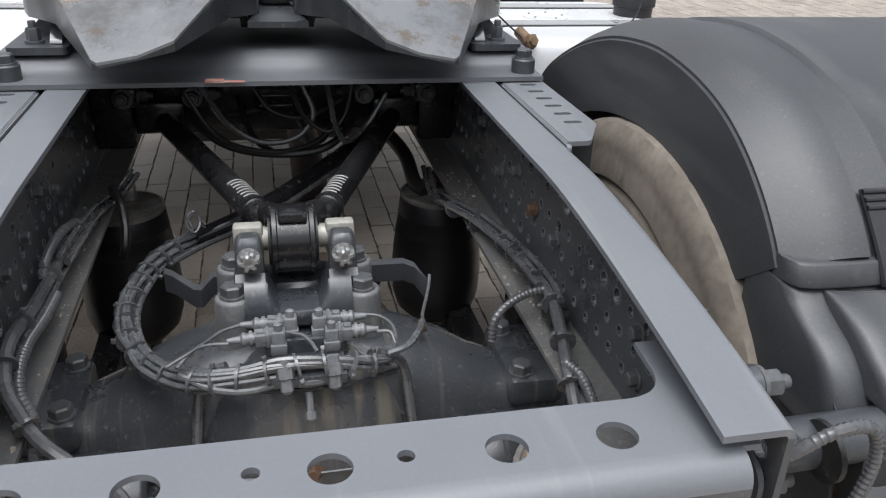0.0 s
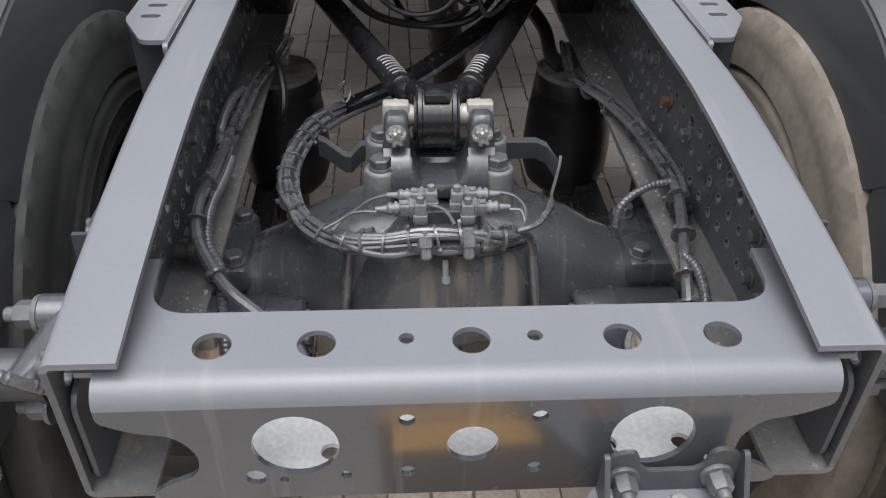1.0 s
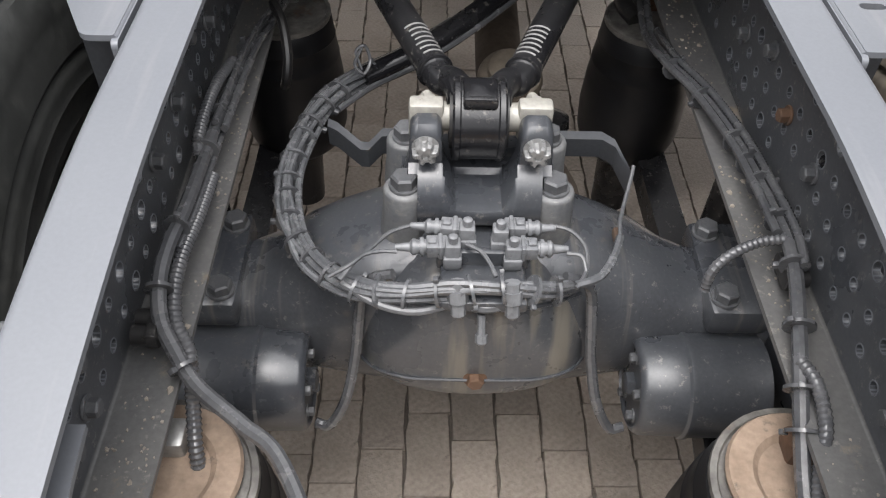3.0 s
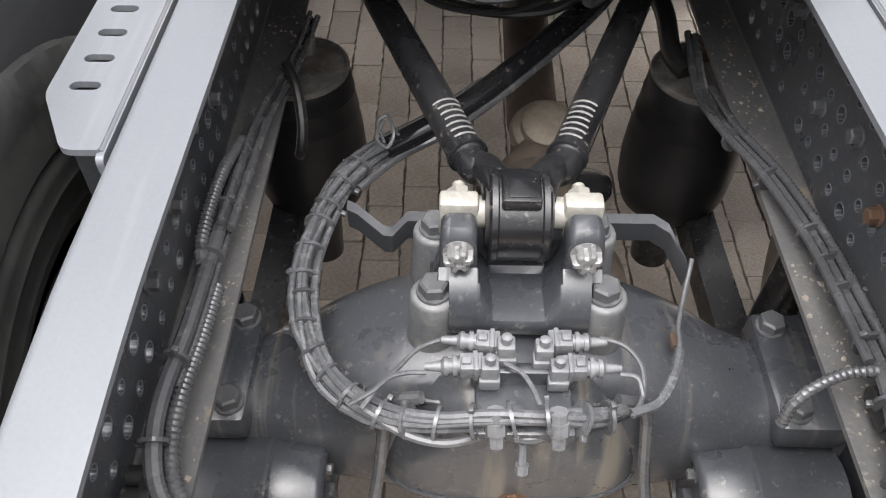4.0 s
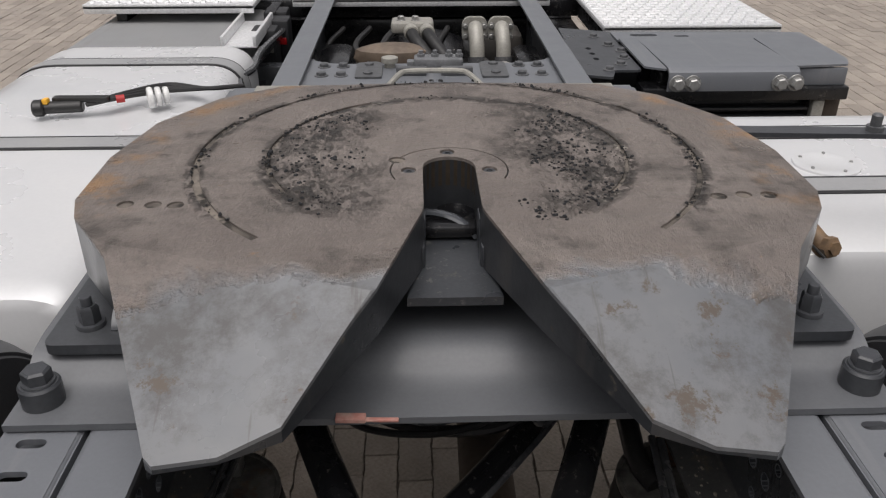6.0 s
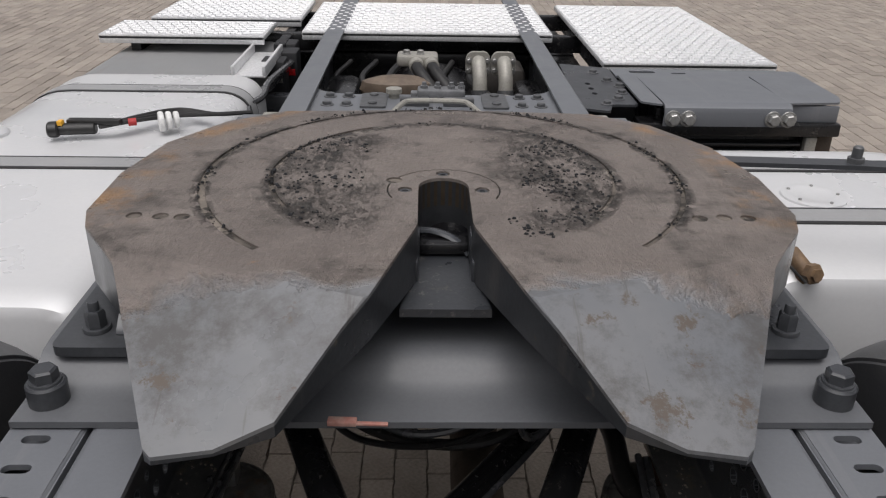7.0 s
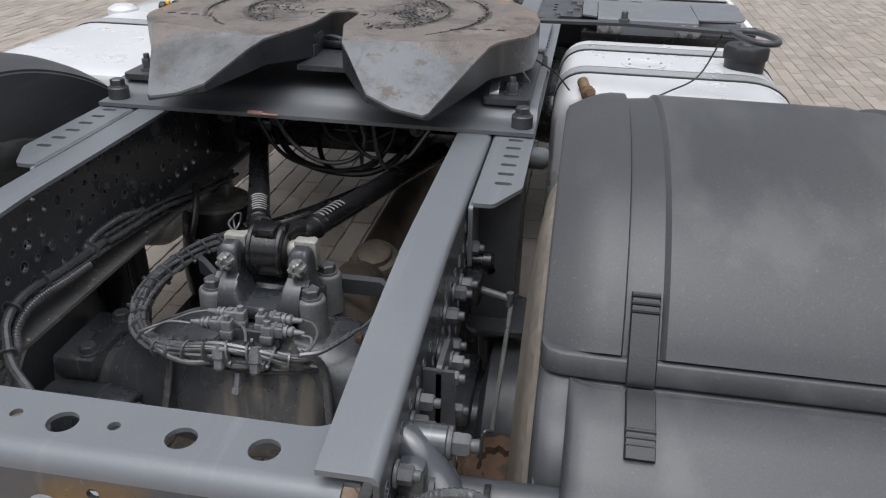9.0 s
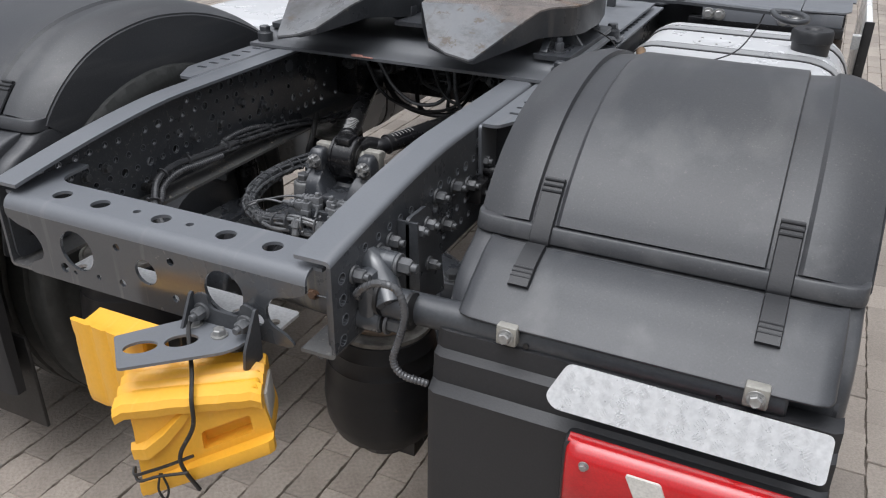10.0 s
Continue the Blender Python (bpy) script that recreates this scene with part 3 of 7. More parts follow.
# rear crossmember: flat top with holes, rounded edge, rear face with holes
bm = bmesh.new()
ZC, YB, RB = 1.0, -0.016, 0.028
inner = [(-0.405, 0.20), (-0.405, YB + RB), (0.405, YB + RB), (0.405, 0.20), (0.36, 0.20), (0.352, 0.10), (-0.352, 0.10), (-0.36, 0.20)]
inner = rounded(inner, [0, 0, 0, 0, 0, 0.075, 0.075, 0], 10)
tops = [circle(x, 0.047, 0.0205, 28) for x in (-0.273, -0.164, 0.0, 0.163, 0.273)] + [circle(x, 0.052, 0.0085, 16) for x in (-0.069, 0.069)]
sheet(bm, inner, tops, -0.007, lambda u, v, w: (u, v, ZC + w))
loops = []
for k in range(8):
    a = math.pi / 2 * k / 7
    loops.append([(x, YB + RB - rr * math.sin(a), ZC - RB + rr * math.cos(a)) for rr, xs in ((RB, (-0.385, 0.385)), (RB - 0.007, (0.385, -0.385))) for x in xs])
strip(bm, loops)
part("rear_crossmember", bm, M_FRAME, frame_thing, "grey pressed crossmember top with round holes")
bm = bmesh.new()
face = [(-0.385, ZC - RB), (-0.385, 0.955), (-0.35, 0.938), (-0.31, 0.932), (-0.29, 0.90), (-0.295, 0.87), (-0.335, 0.852), (-0.352, 0.835), (-0.34, 0.826)]
face = face + [(-x, z) for x, z in reversed(face)]
face = rounded(face, [0, 0.02, 0.03, 0.03, 0.03, 0.03, 0.02, 0.01, 0.005, 0.005, 0.01, 0.02, 0.03, 0.03, 0.03, 0.03, 0.02, 0], 5)
big = [circle(-0.188, 0.912, 0.046, 28), circle(0.195, 0.912, 0.046, 28), circle(0, 0.907, 0.028, 24)]
small = [circle(x, z, 0.0088, 12) for x in (-0.07, 0.07) for z in (0.948, 0.865)] + [circle(x, z, r, 12) for x, z, r in ((-0.235, 0.862, 0.012), (-0.137, 0.862, 0.006), (-0.205, 0.857, 0.005), (0.272, 0.872, 0.013), (0.30, 0.905, 0.006))]
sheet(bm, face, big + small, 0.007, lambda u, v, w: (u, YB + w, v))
part("crossmember_face", bm, M_FACE, frame_thing, "grey rear face with round holes, darkened in colour for shade, grime spots")
# lower flange: its near-white colour holds the sky light it catches
bm = bmesh.new()
sheet(bm, rounded([(-0.285, YB + 0.008), (0.285, YB + 0.008), (0.285, 0.10), (-0.285, 0.10)], 0.01), [circle(x, 0.045, 0.012, 12) for x in (-0.26, -0.16, 0.17, 0.26)], 0.007, lambda u, v, w: (u, v, 0.821 + w))
part("lower_flange", bm, paint("sky_bright_flange_paint", (0.74, 0.745, 0.75), (0.66, 0.66, 0.66), 0.5, big=3, fine=150, spots=0.72, spot_col=(0.25, 0.22, 0.19), spot_scale=14), frame_thing, "lower flange, coloured pale for the sky light it catches")

# inner end gussets welded inside the rail ends
for s in (-1, 1):
    bm = bmesh.new()
    sheet(bm, rounded([(0.0, 0.83), (0.16, 0.83), (0.16, 0.97), (0.05, 0.975), (0.0, 0.96)], 0.02), [circle(0.05, 0.88, 0.012, 12), circle(0.05, 0.93, 0.012, 12)], 0.006,
          lambda u, v, w: (s * (0.418 - w), u + 0.008, v))
    part("end_gusset", bm, M_DARK, frame_thing)

# slotted angle brackets along the outside of the rails
for s in (-1, 1):
    bm = bmesh.new()
    lo, hi = 0.441, 0.526
    outl = rounded([(lo, 0.66), (0.48, 0.66), (hi, 0.75), (hi, 2.35), (lo, 2.35)], [0.004, 0.012, 0.012, 0.004, 0.004])
    slots = [slot(0.487, 0.765 + 0.0515 * i, 0.034, 0.015) for i in range(28)]
    sheet(bm, outl, slots, -0.008, lambda u, v, w: (s * u, v, 1.086 + w))
    sheet(bm, rounded([(0.66, 0.95), (2.35, 0.95), (2.35, 1.082), (0.65, 1.082)], 0.01), [], 0.008, lambda u, v, w: (s * (lo - 0.005 + w), u, v))
    loops = []
    for y in (0.662, 2.35):
        loops.append([(s * (lo + 0.004 - 0.009 * math.sin(a)), y, 1.077 + 0.009 * math.cos(a)) for a in (math.pi / 2 * k / 4 for k in range(5))] + [(s * (lo + 0.004), y, 1.077)])
    strip(bm, loops)
    part("mounting_bracket", bm, M_FRAME, frame_thing, "grey slotted steel angle")

# crumbs of dried road dirt lying on the lower flanges
dr = random.Random(12)
M_DIRT = paint("dried_road_dirt", (0.22, 0.19, 0.155), (0.32, 0.285, 0.24), 0.9, big=30, fine=120, bump=0.3)
for s in (-1, 1):
    bm = bmesh.new()
    made = 0
    while made < 190:
        cx, cy = dr.uniform(0.358, 0.416), dr.uniform(0.2, 1.35)
        if math.sin(cy * 11 + s) + 0.6 * math.sin(cy * 29) + dr.uniform(-1.2, 1.2) < 0.1:
            continue
        s0 = dr.uniform(0.0008, 0.0022) * (2.2 if dr.random() < 0.06 else 1.0)
        ring = [(cx + s0 * dr.uniform(0.6, 1.6) * math.cos(a), cy + s0 * dr.uniform(0.6, 2.0) * math.sin(a)) for a in (1.2566 * k for k in range(5))]
        add(bm, [(s * x, y, LOW + TH - 0.0005) for x, y in ring] + [(s * (cx + (x - cx) * 0.6), cy + (y - cy) * 0.6, LOW + TH + s0 * 0.7) for x, y in ring], [(k, (k + 1) % 5, 5 + (k + 1) % 5, 5 + k) for k in range(5)] + [(5, 6, 7, 8, 9)])
        made += 1
    tagged(part("road_dirt", bm, M_DIRT, frame_thing, "pale crumbs of dried road dirt"), kind="stuff")

# bolts on the rail webs, inside and outside
for s in (-1, 1):
    for y, z in ((0.235, 0.945), (0.235, 0.885), (0.29, 0.88), (0.30, 0.945), (0.62, 0.93), (0.735, 0.935), (0.84, 0.97), (0.95, 0.93), (1.10, 0.99)):
        piece("bolt", RUSTBOLT if (s > 0 and y == 0.735) else BOLT, frame_thing, aim((s * 0.4225, y, z), (-s, 0, 0), random.uniform(0, 1), 0.85))
    for y, z in ((0.215, 0.972), (0.17, 0.968), (0.075, 0.965), (0.47, 0.9), (0.60, 0.95), (0.78, 0.95), (0.38, 0.94), (0.43, 0.985), (0.52, 0.975), (0.68, 0.985), (0.70, 0.93)):
        piece("nut", NUT, frame_thing, aim((s * 0.432, y, z), (s, 0, 0), random.uniform(0, 1), 1.0))

# front closing crossmember and the engine-side crossmember
bm = bmesh.new()
box(bm, (-0.42, 2.38, 0.84), (0.42, 2.44, 1.06), 0.008)
part("front_crossmember", bm, M_FRAME, frame_thing)
bm = bmesh.new()
edge = [(0.41, 2.86), (0.397, 2.80), (0.375, 2.74), (0.34, 2.69), (0.30, 2.665), (0.25, 2.655)]
sheet(bm, [(-0.41, 2.36), (0.41, 2.36)] + edge + [(-x, y) for x, y in reversed(edge)], [], 0.008, lambda u, v, w: (u, v, 1.062 + w))
part("crossmember_top", bm, M_FRAME, frame_thing)
TOPBOLT = bolt_mesh("hex_bolt", 0.0135, 0.012, M_BOLT, False, 1.45)
for sx in (-1, 1):
    for x in (0.18, 0.255, 0.31):
        for y in (2.535, 2.625):
            piece("hex_bolt", TOPBOLT, frame_thing, aim((sx * x, y, 1.07), (0, 0, 1), x * 20 + y))
    bm = bmesh.new()
    sheet(bm, rounded([(0.14, 2.50), (0.215, 2.50), (0.215, 2.645), (0.16, 2.66), (0.14, 2.64)], 0.01), [], 0.006, lambda u, v, w: (sx * u, v, 1.07 + w))
    part("bolt_plate", bm, M_BOLT, frame_thing)
# valve block on the crossmember
e = thing("valve_block", (0.0, 2.6, 1.07), "grey over-sprayed valve block bolted on the crossmember", "valve block")
bm = bmesh.new()
box(bm, (-0.05, 2.57, 1.07), (0.09, 2.63, 1.105), 0.006)
box(bm, (-0.07, 2.585, 1.07), (-0.045, 2.615, 1.095), 0.004)
part("block", bm, M_PLUG, e)
for x in (-0.03, 0.01, 0.05, 0.08):
    bm = bmesh.new()
    lathe(bm, (x, 2.60, 1.105), (0, 0, 1), [(0, 0.011), (0.008, 0.011), (0.009, 0.007), (0.018, 0.007), (0.019, 0.003)], 8)
    part("union", bm, M_PLUG, e)
for y, x0, x1 in ((2.535, -0.10, -0.015), (2.535, 0.025, 0.115)):
    bm = bmesh.new()
    box(bm, (x0, y - 0.012, 1.07), (x1, y + 0.012, 1.094), 0.004)
    part("flange", bm, M_BOLT, e)
bm = bmesh.new()
lathe(bm, (-0.12, 2.62, 1.07), (0, 0, 1), [(0, 0.016), (0.014, 0.016), (0.015, 0.024), (0.028, 0.024), (0.03, 0.018)], 14)
part("pale_cap", bm, M_CREAM, e, "pale cap")
bm = bmesh.new()
box(bm, (-0.42, 1.40, 0.885), (0.42, 1.48, 1.06), 0.01)
box(bm, (-0.42, 1.37, 0.86), (-0.33, 1.48, 1.06), 0.01)
box(bm, (0.33, 1.37, 0.86), (0.42, 1.48, 1.06), 0.01)
part("mid_crossmember", bm, M_BLACK, frame_thing, "black crossmember carrying the V-rod")
for x in (-0.345, -0.195, 0.195, 0.345):
    bm = bmesh.new()
    box(bm, (x - 0.028, 1.352, 0.962), (x + 0.028, 1.40, 1.008), 0.008)
    part("rod_clamp", bm, M_BLACK, frame_thing, "black clamp block of the rod joint")
    piece("nut", NUT, frame_thing, aim((x, 1.352, 0.985), (0, -1, 0.15), 0.3, 1.25))
    piece("nut", NUT, frame_thing, aim((x + 0.028 * (1 if x < 0 else -1), 1.374, 0.986), (1 if x < 0 else -1, 0, 0), 0.1, 1.0))

# ---- rear axle ----
AY, AZ = 0.70, 0.55
axle = thing("rear_axle", (0, AY, AZ), "dark grey painted driven rear axle with dusty housing", "axle")
bm = bmesh.new()
loops = []
for x in [-0.50, -0.44, -0.40, -0.36, -0.31, -0.26, -0.21, -0.16, -0.11, -0.055, 0, 0.055, 0.11, 0.16, 0.21, 0.26, 0.31, 0.36, 0.40, 0.44, 0.50]:
    t = max(0.0, 1 - (abs(x) / 0.33) ** 2)
    hz = 0.08 + 0.105 * t ** 0.8
    hl = 0.08 + 0.06 * t ** 0.8
    hy = 0.09 + 0.03 * t ** 0.8
    hf = 0.09 + 0.10 * t ** 0.8
    loops.append([(x, AY + (hf if math.cos(a) > 0 else hy) * math.copysign(abs(math.cos(a)) ** 0.75, math.cos(a)), AZ + 0.02 + (hz if math.sin(a) > 0 else hl) * math.copysign(abs(math.sin(a)) ** 0.75, math.sin(a))) for a in (2 * math.pi * k / 28 for k in range(28))])
strip(bm, loops)
part("housing", bm, M_HOUS, axle)
SEAM = 0.562


def bulge(a, q):
    """Point of the rear bulge: a round the axis, q from the rim (0) to the crown (1)."""
    r = 0.188 * math.cos(q * math.pi / 2) ** 0.5
    up = 1.06 if math.sin(a) > 0 else 0.44
    return (r * math.cos(a), AY - 0.05 - 0.105 * math.sin(q * math.pi / 2) ** 0.8, SEAM + r * math.sin(a) * up)


bm = bmesh.new()
rings = [[(x * 1.0, AY + 0.02, z) for x, y, z in (bulge(2 * math.pi * k / 56, 0) for k in range(56))]]
rings += [[bulge(2 * math.pi * k / 56, q) for k in range(56)] for q in (0, 0.08, 0.2, 0.34, 0.5, 0.66, 0.8, 0.9, 0.97)]
strip(bm, rings)
part("diff_cover", bm, M_COVER, axle, "domed differential cover, streaked paint")
bm = bmesh.new()
tube(bm, [(-0.30, AY - 0.085, SEAM + 0.004), (-0.25, AY - 0.088, SEAM + 0.002), (-0.205, AY - 0.07, SEAM)] + [tuple(Vector(bulge(math.pi, q)) + Vector((-0.001, -0.001, 0))) for q in (0.1, 0.3, 0.55, 0.8, 0.95)] + [tuple(Vector(bulge(0, q)) + Vector((0.001, -0.001, 0))) for q in (0.95, 0.8, 0.55, 0.3, 0.1)] + [(0.205, AY - 0.07, SEAM), (0.25, AY - 0.088, SEAM + 0.002), (0.30, AY - 0.085, SEAM + 0.004)], 0.0032, 7)
part("weld_seam", bm, M_HOUS, axle, "welded seam round the housing")
bm = bmesh.new()
tube(bm, [(0.165 * math.sin(q), AY - 0.07 - 0.035 * math.cos(q), 0.70 + 0.022 * math.cos(q)) for q in (math.pi * (k / 10 - 0.5) for k in range(11))], 0.004, 7)
part("casting_edge", bm, M_HOUS, axle)
piece("drain_plug", bolt_mesh("drain_plug", 0.0135, 0.016, M_RUST, False, 1.4), axle, aim((0.004, AY - 0.153, SEAM + 0.002), (0, -1, 0.1), 0.2, 1.0), "rusty hexagon plug in the seam")
bm = bmesh.new()
lathe(bm, (0.06, AY + 0.12, AZ + 0.03), (0.05, 1, 0.0), [(0, 0.15), (0.1, 0.14), (0.2, 0.11), (0.28, 0.085), (0.33, 0.08)], 32)
part("pinion_housing", bm, M_SHAFT, axle, "dusty brown pinion housing")
for s in (-1, 1):
    bm = bmesh.new()
    box(bm, (s * 0.41 - 0.05, AY - 0.10, AZ + 0.06), (s * 0.41 + 0.05, AY + 0.10, AZ + 0.115), 0.012)
    box(bm, (s * 0.41 - 0.045, AY - 0.09, AZ - 0.09), (s * 0.41 + 0.045, AY + 0.09, AZ + 0.07), 0.015)
    part("spring_seat", bm, M_HOUS, axle)
    for dy in (-0.07, 0.07):
        piece("hex_bolt", BIGBOLT, axle, aim((s * 0.385, AY + dy, AZ + 0.115), (0, 0, 1), 0.4, 0.9))
    # carrier beam under the frame to the air springs
    bm = bmesh.new()
    strip(bm, [[(s * x, y, z + dz) for x, dz in ((0.38, -0.03), (0.38, 0.03), (0.44, 0.03), (0.44, -0.03))] for y, z in ((0.30, 0.377), (0.36, 0.38), (0.44, 0.40), (0.55, 0.44), (0.72, 0.46), (0.9, 0.46), (1.1, 0.45), (1.4, 0.45))])
    part("spring_beam", bm, M_BLACK, axle)

M_BOSS = paint("dusty_cast_boss", (0.085, 0.09, 0.098), (0.15, 0.15, 0.147), 0.4, big=22, fine=150, bump=0.1, spots=0.58, spot_col=(0.24, 0.225, 0.19), spot_scale=26, edge=0.2, dust=0.6)
# bracket on the axle for the V-rod: saddle with two uprights, four bolt bosses
bm = bmesh.new()
loops = []
half_x = [(0.0, 0.804), (0.033, 0.804), (0.037, 0.809), (0.050, 0.846), (0.053, 0.856), (0.0545, 0.872), (0.0555, 0.905), (0.058, 0.911), (0.064, 0.9165), (0.0885, 0.9165), (0.09, 0.9165), (0.097, 0.911), (0.1, 0.904), (0.102, 0.862), (0.104, 0.846), (0.109, 0.826), (0.114, 0.81)]
for x, zt in [(-x, z) for x, z in reversed(half_x)] + half_x[1:]:
    k = min(zt, 0.85)
    front = 0.7 if abs(x) < 0.0895 else 0.731
    loops.append([(x, max(y, front - 0.034) if y < 0.735 else y, z) for x, y, z in ((x, 0.705, 0.755), (x, 0.676, 0.768), (x, 0.666, 0.78), (x, 0.666, min(0.80, zt - 0.006)), (x, 0.670, min(0.812, zt - 0.001)), (x, 0.678, min(0.834, zt - 0.0005)), (x, 0.694, min(0.848, zt)), (x, 0.711, max(min(k, 0.853), min(zt, 0.857))), (x, 0.713, max(k, zt - 0.012)), (x, 0.723, zt), (x, 0.748, zt), (x, 0.755, max(0.812, zt - 0.01)), (x, 0.763, 0.812), (x, 0.835, 0.81), (x, 0.838, 0.755))])
strip(bm, loops)
part("rod_bracket", bm, M_AXLE, axle, "grey cast saddle bracket bolted on the axle", 45)
for s in (-1, 1):
    for y in (0.697, 0.808):
        bm = bmesh.new()
        lathe(bm, (s * 0.108, y, 0.735), (0, 0, 1), [(0, 0.036), (0.03, 0.034), (0.05, 0.0315), (0.084, 0.0305), (0.088, 0.029), (0.09, 0.026)], 28)
        part("bolt_boss", bm, M_BOSS, axle)
M_ZINC = paint("bright_zinc", (0.2, 0.2, 0.198), (0.3, 0.3, 0.295), 0.32, metal=0.5, big=60, fine=150, bump=0.1, spots=0.66, spot_col=(0.22, 0.2, 0.17), spot_scale=70)
for s in (-1, 1):
    for y in (0.697, 0.808):
        piece("hex_bolt", BIGBOLT, axle, aim((s * 0.108, y, 0.825), (0, 0, 1), 0.3 + s * 0.2, 0.92))
    bm = bmesh.new()
    lathe(bm, (s * 0.078, 0.7145, 0.884), (0, -1, 0.05), [(0, 0.0195), (0.004, 0.0195), (0.005, 0.0165), (0.02, 0.0155), (0.023, 0.012), (0.023, 0.006), (0.019, 0.005), (0.019, 0.0)], 36, wobble=lambda i, q, r: 0.0026 * (1 if i % 6 < 3 else -1) if 0.01 < r < 0.018 else 0.0)
    part("star_bolt", bm, M_ZINC, axle, "bright zinc star bolt")

# ---- V-rod ----
rod_thing = thing("v_rod", (0, 0.75, 0.92), "black tubular V-shaped suspension rod with rubber bush", "suspension rod")
PV = Vector((-0.003, 0.776, 0.887))
bm = bmesh.new()
lathe(bm, PV + Vector((-0.038, 0, 0)), (1, 0, 0), [(0, 0.042), (0.0, 0.058), (0.003, 0.061), (0.010, 0.061), (0.012, 0.0585), (0.064, 0.0585), (0.066, 0.061), (0.073, 0.061), (0.076, 0.058), (0.076, 0.042)], 40)
box(bm, (-0.027, 0.734, 0.934), (0.021, 0.786, 0.9515), 0.004)
box(bm, (-0.019, 0.740, 0.950), (0.013, 0.778, 0.953), 0.001)
part("bush_housing", bm, M_BLACK, rod_thing)
bm = bmesh.new()
lathe(bm, PV + Vector((-0.042, 0, 0)), (1, 0, 0), [(0, 0.022), (0.0, 0.043), (0.084, 0.043), (0.084, 0.022)], 28)
part("rubber_bush", bm, M_RUBBER, rod_thing)
bm = bmesh.new()
rod(bm, PV + Vector((-0.075, 0, 0.004)), PV + Vector((0.075, 0, 0.004)), 0.021, 20, 0.002)
for s in (-1, 1):
    box(bm, (s * 0.078 - 0.025, 0.7565, 0.862), (s * 0.078 + 0.025, 0.786, 0.921), 0.006)
part("pin", bm, M_CREAM, rod_thing, "cream over-sprayed steel pin with flat ends")
PINNUT = bolt_mesh("pin_nut", 0.0155, 0.026, M_CREAM, True, 1.1)
for s in (-1, 1):
    piece("pin_nut", PINNUT, rod_thing, aim((s * 0.078, 0.786, 0.893), (0, 1, 0.05), 0.3), "cream hexagon nut")
for s in (-1, 1):
    bm = bmesh.new()
    a, b = Vector((s * 0.058, 0.845, 0.905)), Vector((s * 0.268, 1.385, 0.925))
    tube(bm, [(s * 0.024 - 0.003, 0.778, 0.915), (s * 0.03 - 0.002, 0.805, 0.918), (s * 0.044, 0.835, 0.91), a, a.lerp(b, 0.08)], 0.0225, 14)
    rod(bm, a.lerp(b, 0.03), b, 0.0255, 22, 0.004)
    part("rod_tube", bm, M_BLACK, rod_thing)
    bm = bmesh.new()
    box(bm, (s * 0.27 - 0.055, 1.355, 0.90), (s * 0.27 + 0.055, 1.40, 0.975), 0.012)
    part("end_eye", bm, M_BLACK, rod_thing)
    d = (b - a).normalized()
    side = Vector((0, 0, 1)).cross(d).normalized()
    upw = d.cross(side)
    for i in range(7):
        bm = bmesh.new()
        c = a.lerp(b, 0.07 + 0.021 * i)
        w = random.uniform(0.6, 0.85)
        tube(bm, [c + (upw * math.cos(q) + side * math.sin(q)) * 0.0254 for q in (w * (k / 4 - 1) + s * 0.12 for k in range(9))], 0.0016, 6, 2)
        part("weld_bead", bm, M_STEEL, rod_thing, "short bright weld bead")
    bm = bmesh.new()
    lathe(bm, a.lerp(b, 0.035), d, [(0, 0.0255), (0.001, 0.0285), (0.006, 0.0285), (0.008, 0.0255)], 22)
    part("end_ring", bm, M_BLACK, rod_thing)

# ---- bracket arms beside the rod bracket ----
for s in (-1, 1):
    bm = bmesh.new()
    pts = [(0.06, 0.845, 0.766), (0.11, 0.879, 0.766), (0.15, 0.879, 0.766), (0.172, 0.865, 0.748), (0.185, 0.866, 0.748), (0.225, 0.89, 0.768), (0.24, 0.895, 0.772)] if s < 0 else [(0.06, 0.845, 0.77), (0.11, 0.877, 0.77), (0.21, 0.877, 0.77), (0.23, 0.86, 0.768), (0.238, 0.825, 0.765), (0.243, 0.79, 0.768)]
    strip(bm, [[(s * x, y - 0.002, z - 0.034), (s * x, y - 0.006, z + 0.006), (s * x, y + 0.010, z + 0.010), (s * x, y + 0.012, z + 0.004), (s * x, y + 0.003, z - 0.034)] for x, y, z in pts])
    solo("cable_bracket", bm, M_DARK, "bent grey steel strip bracket beside the axle joint", "bracket", "axle cable brackets")

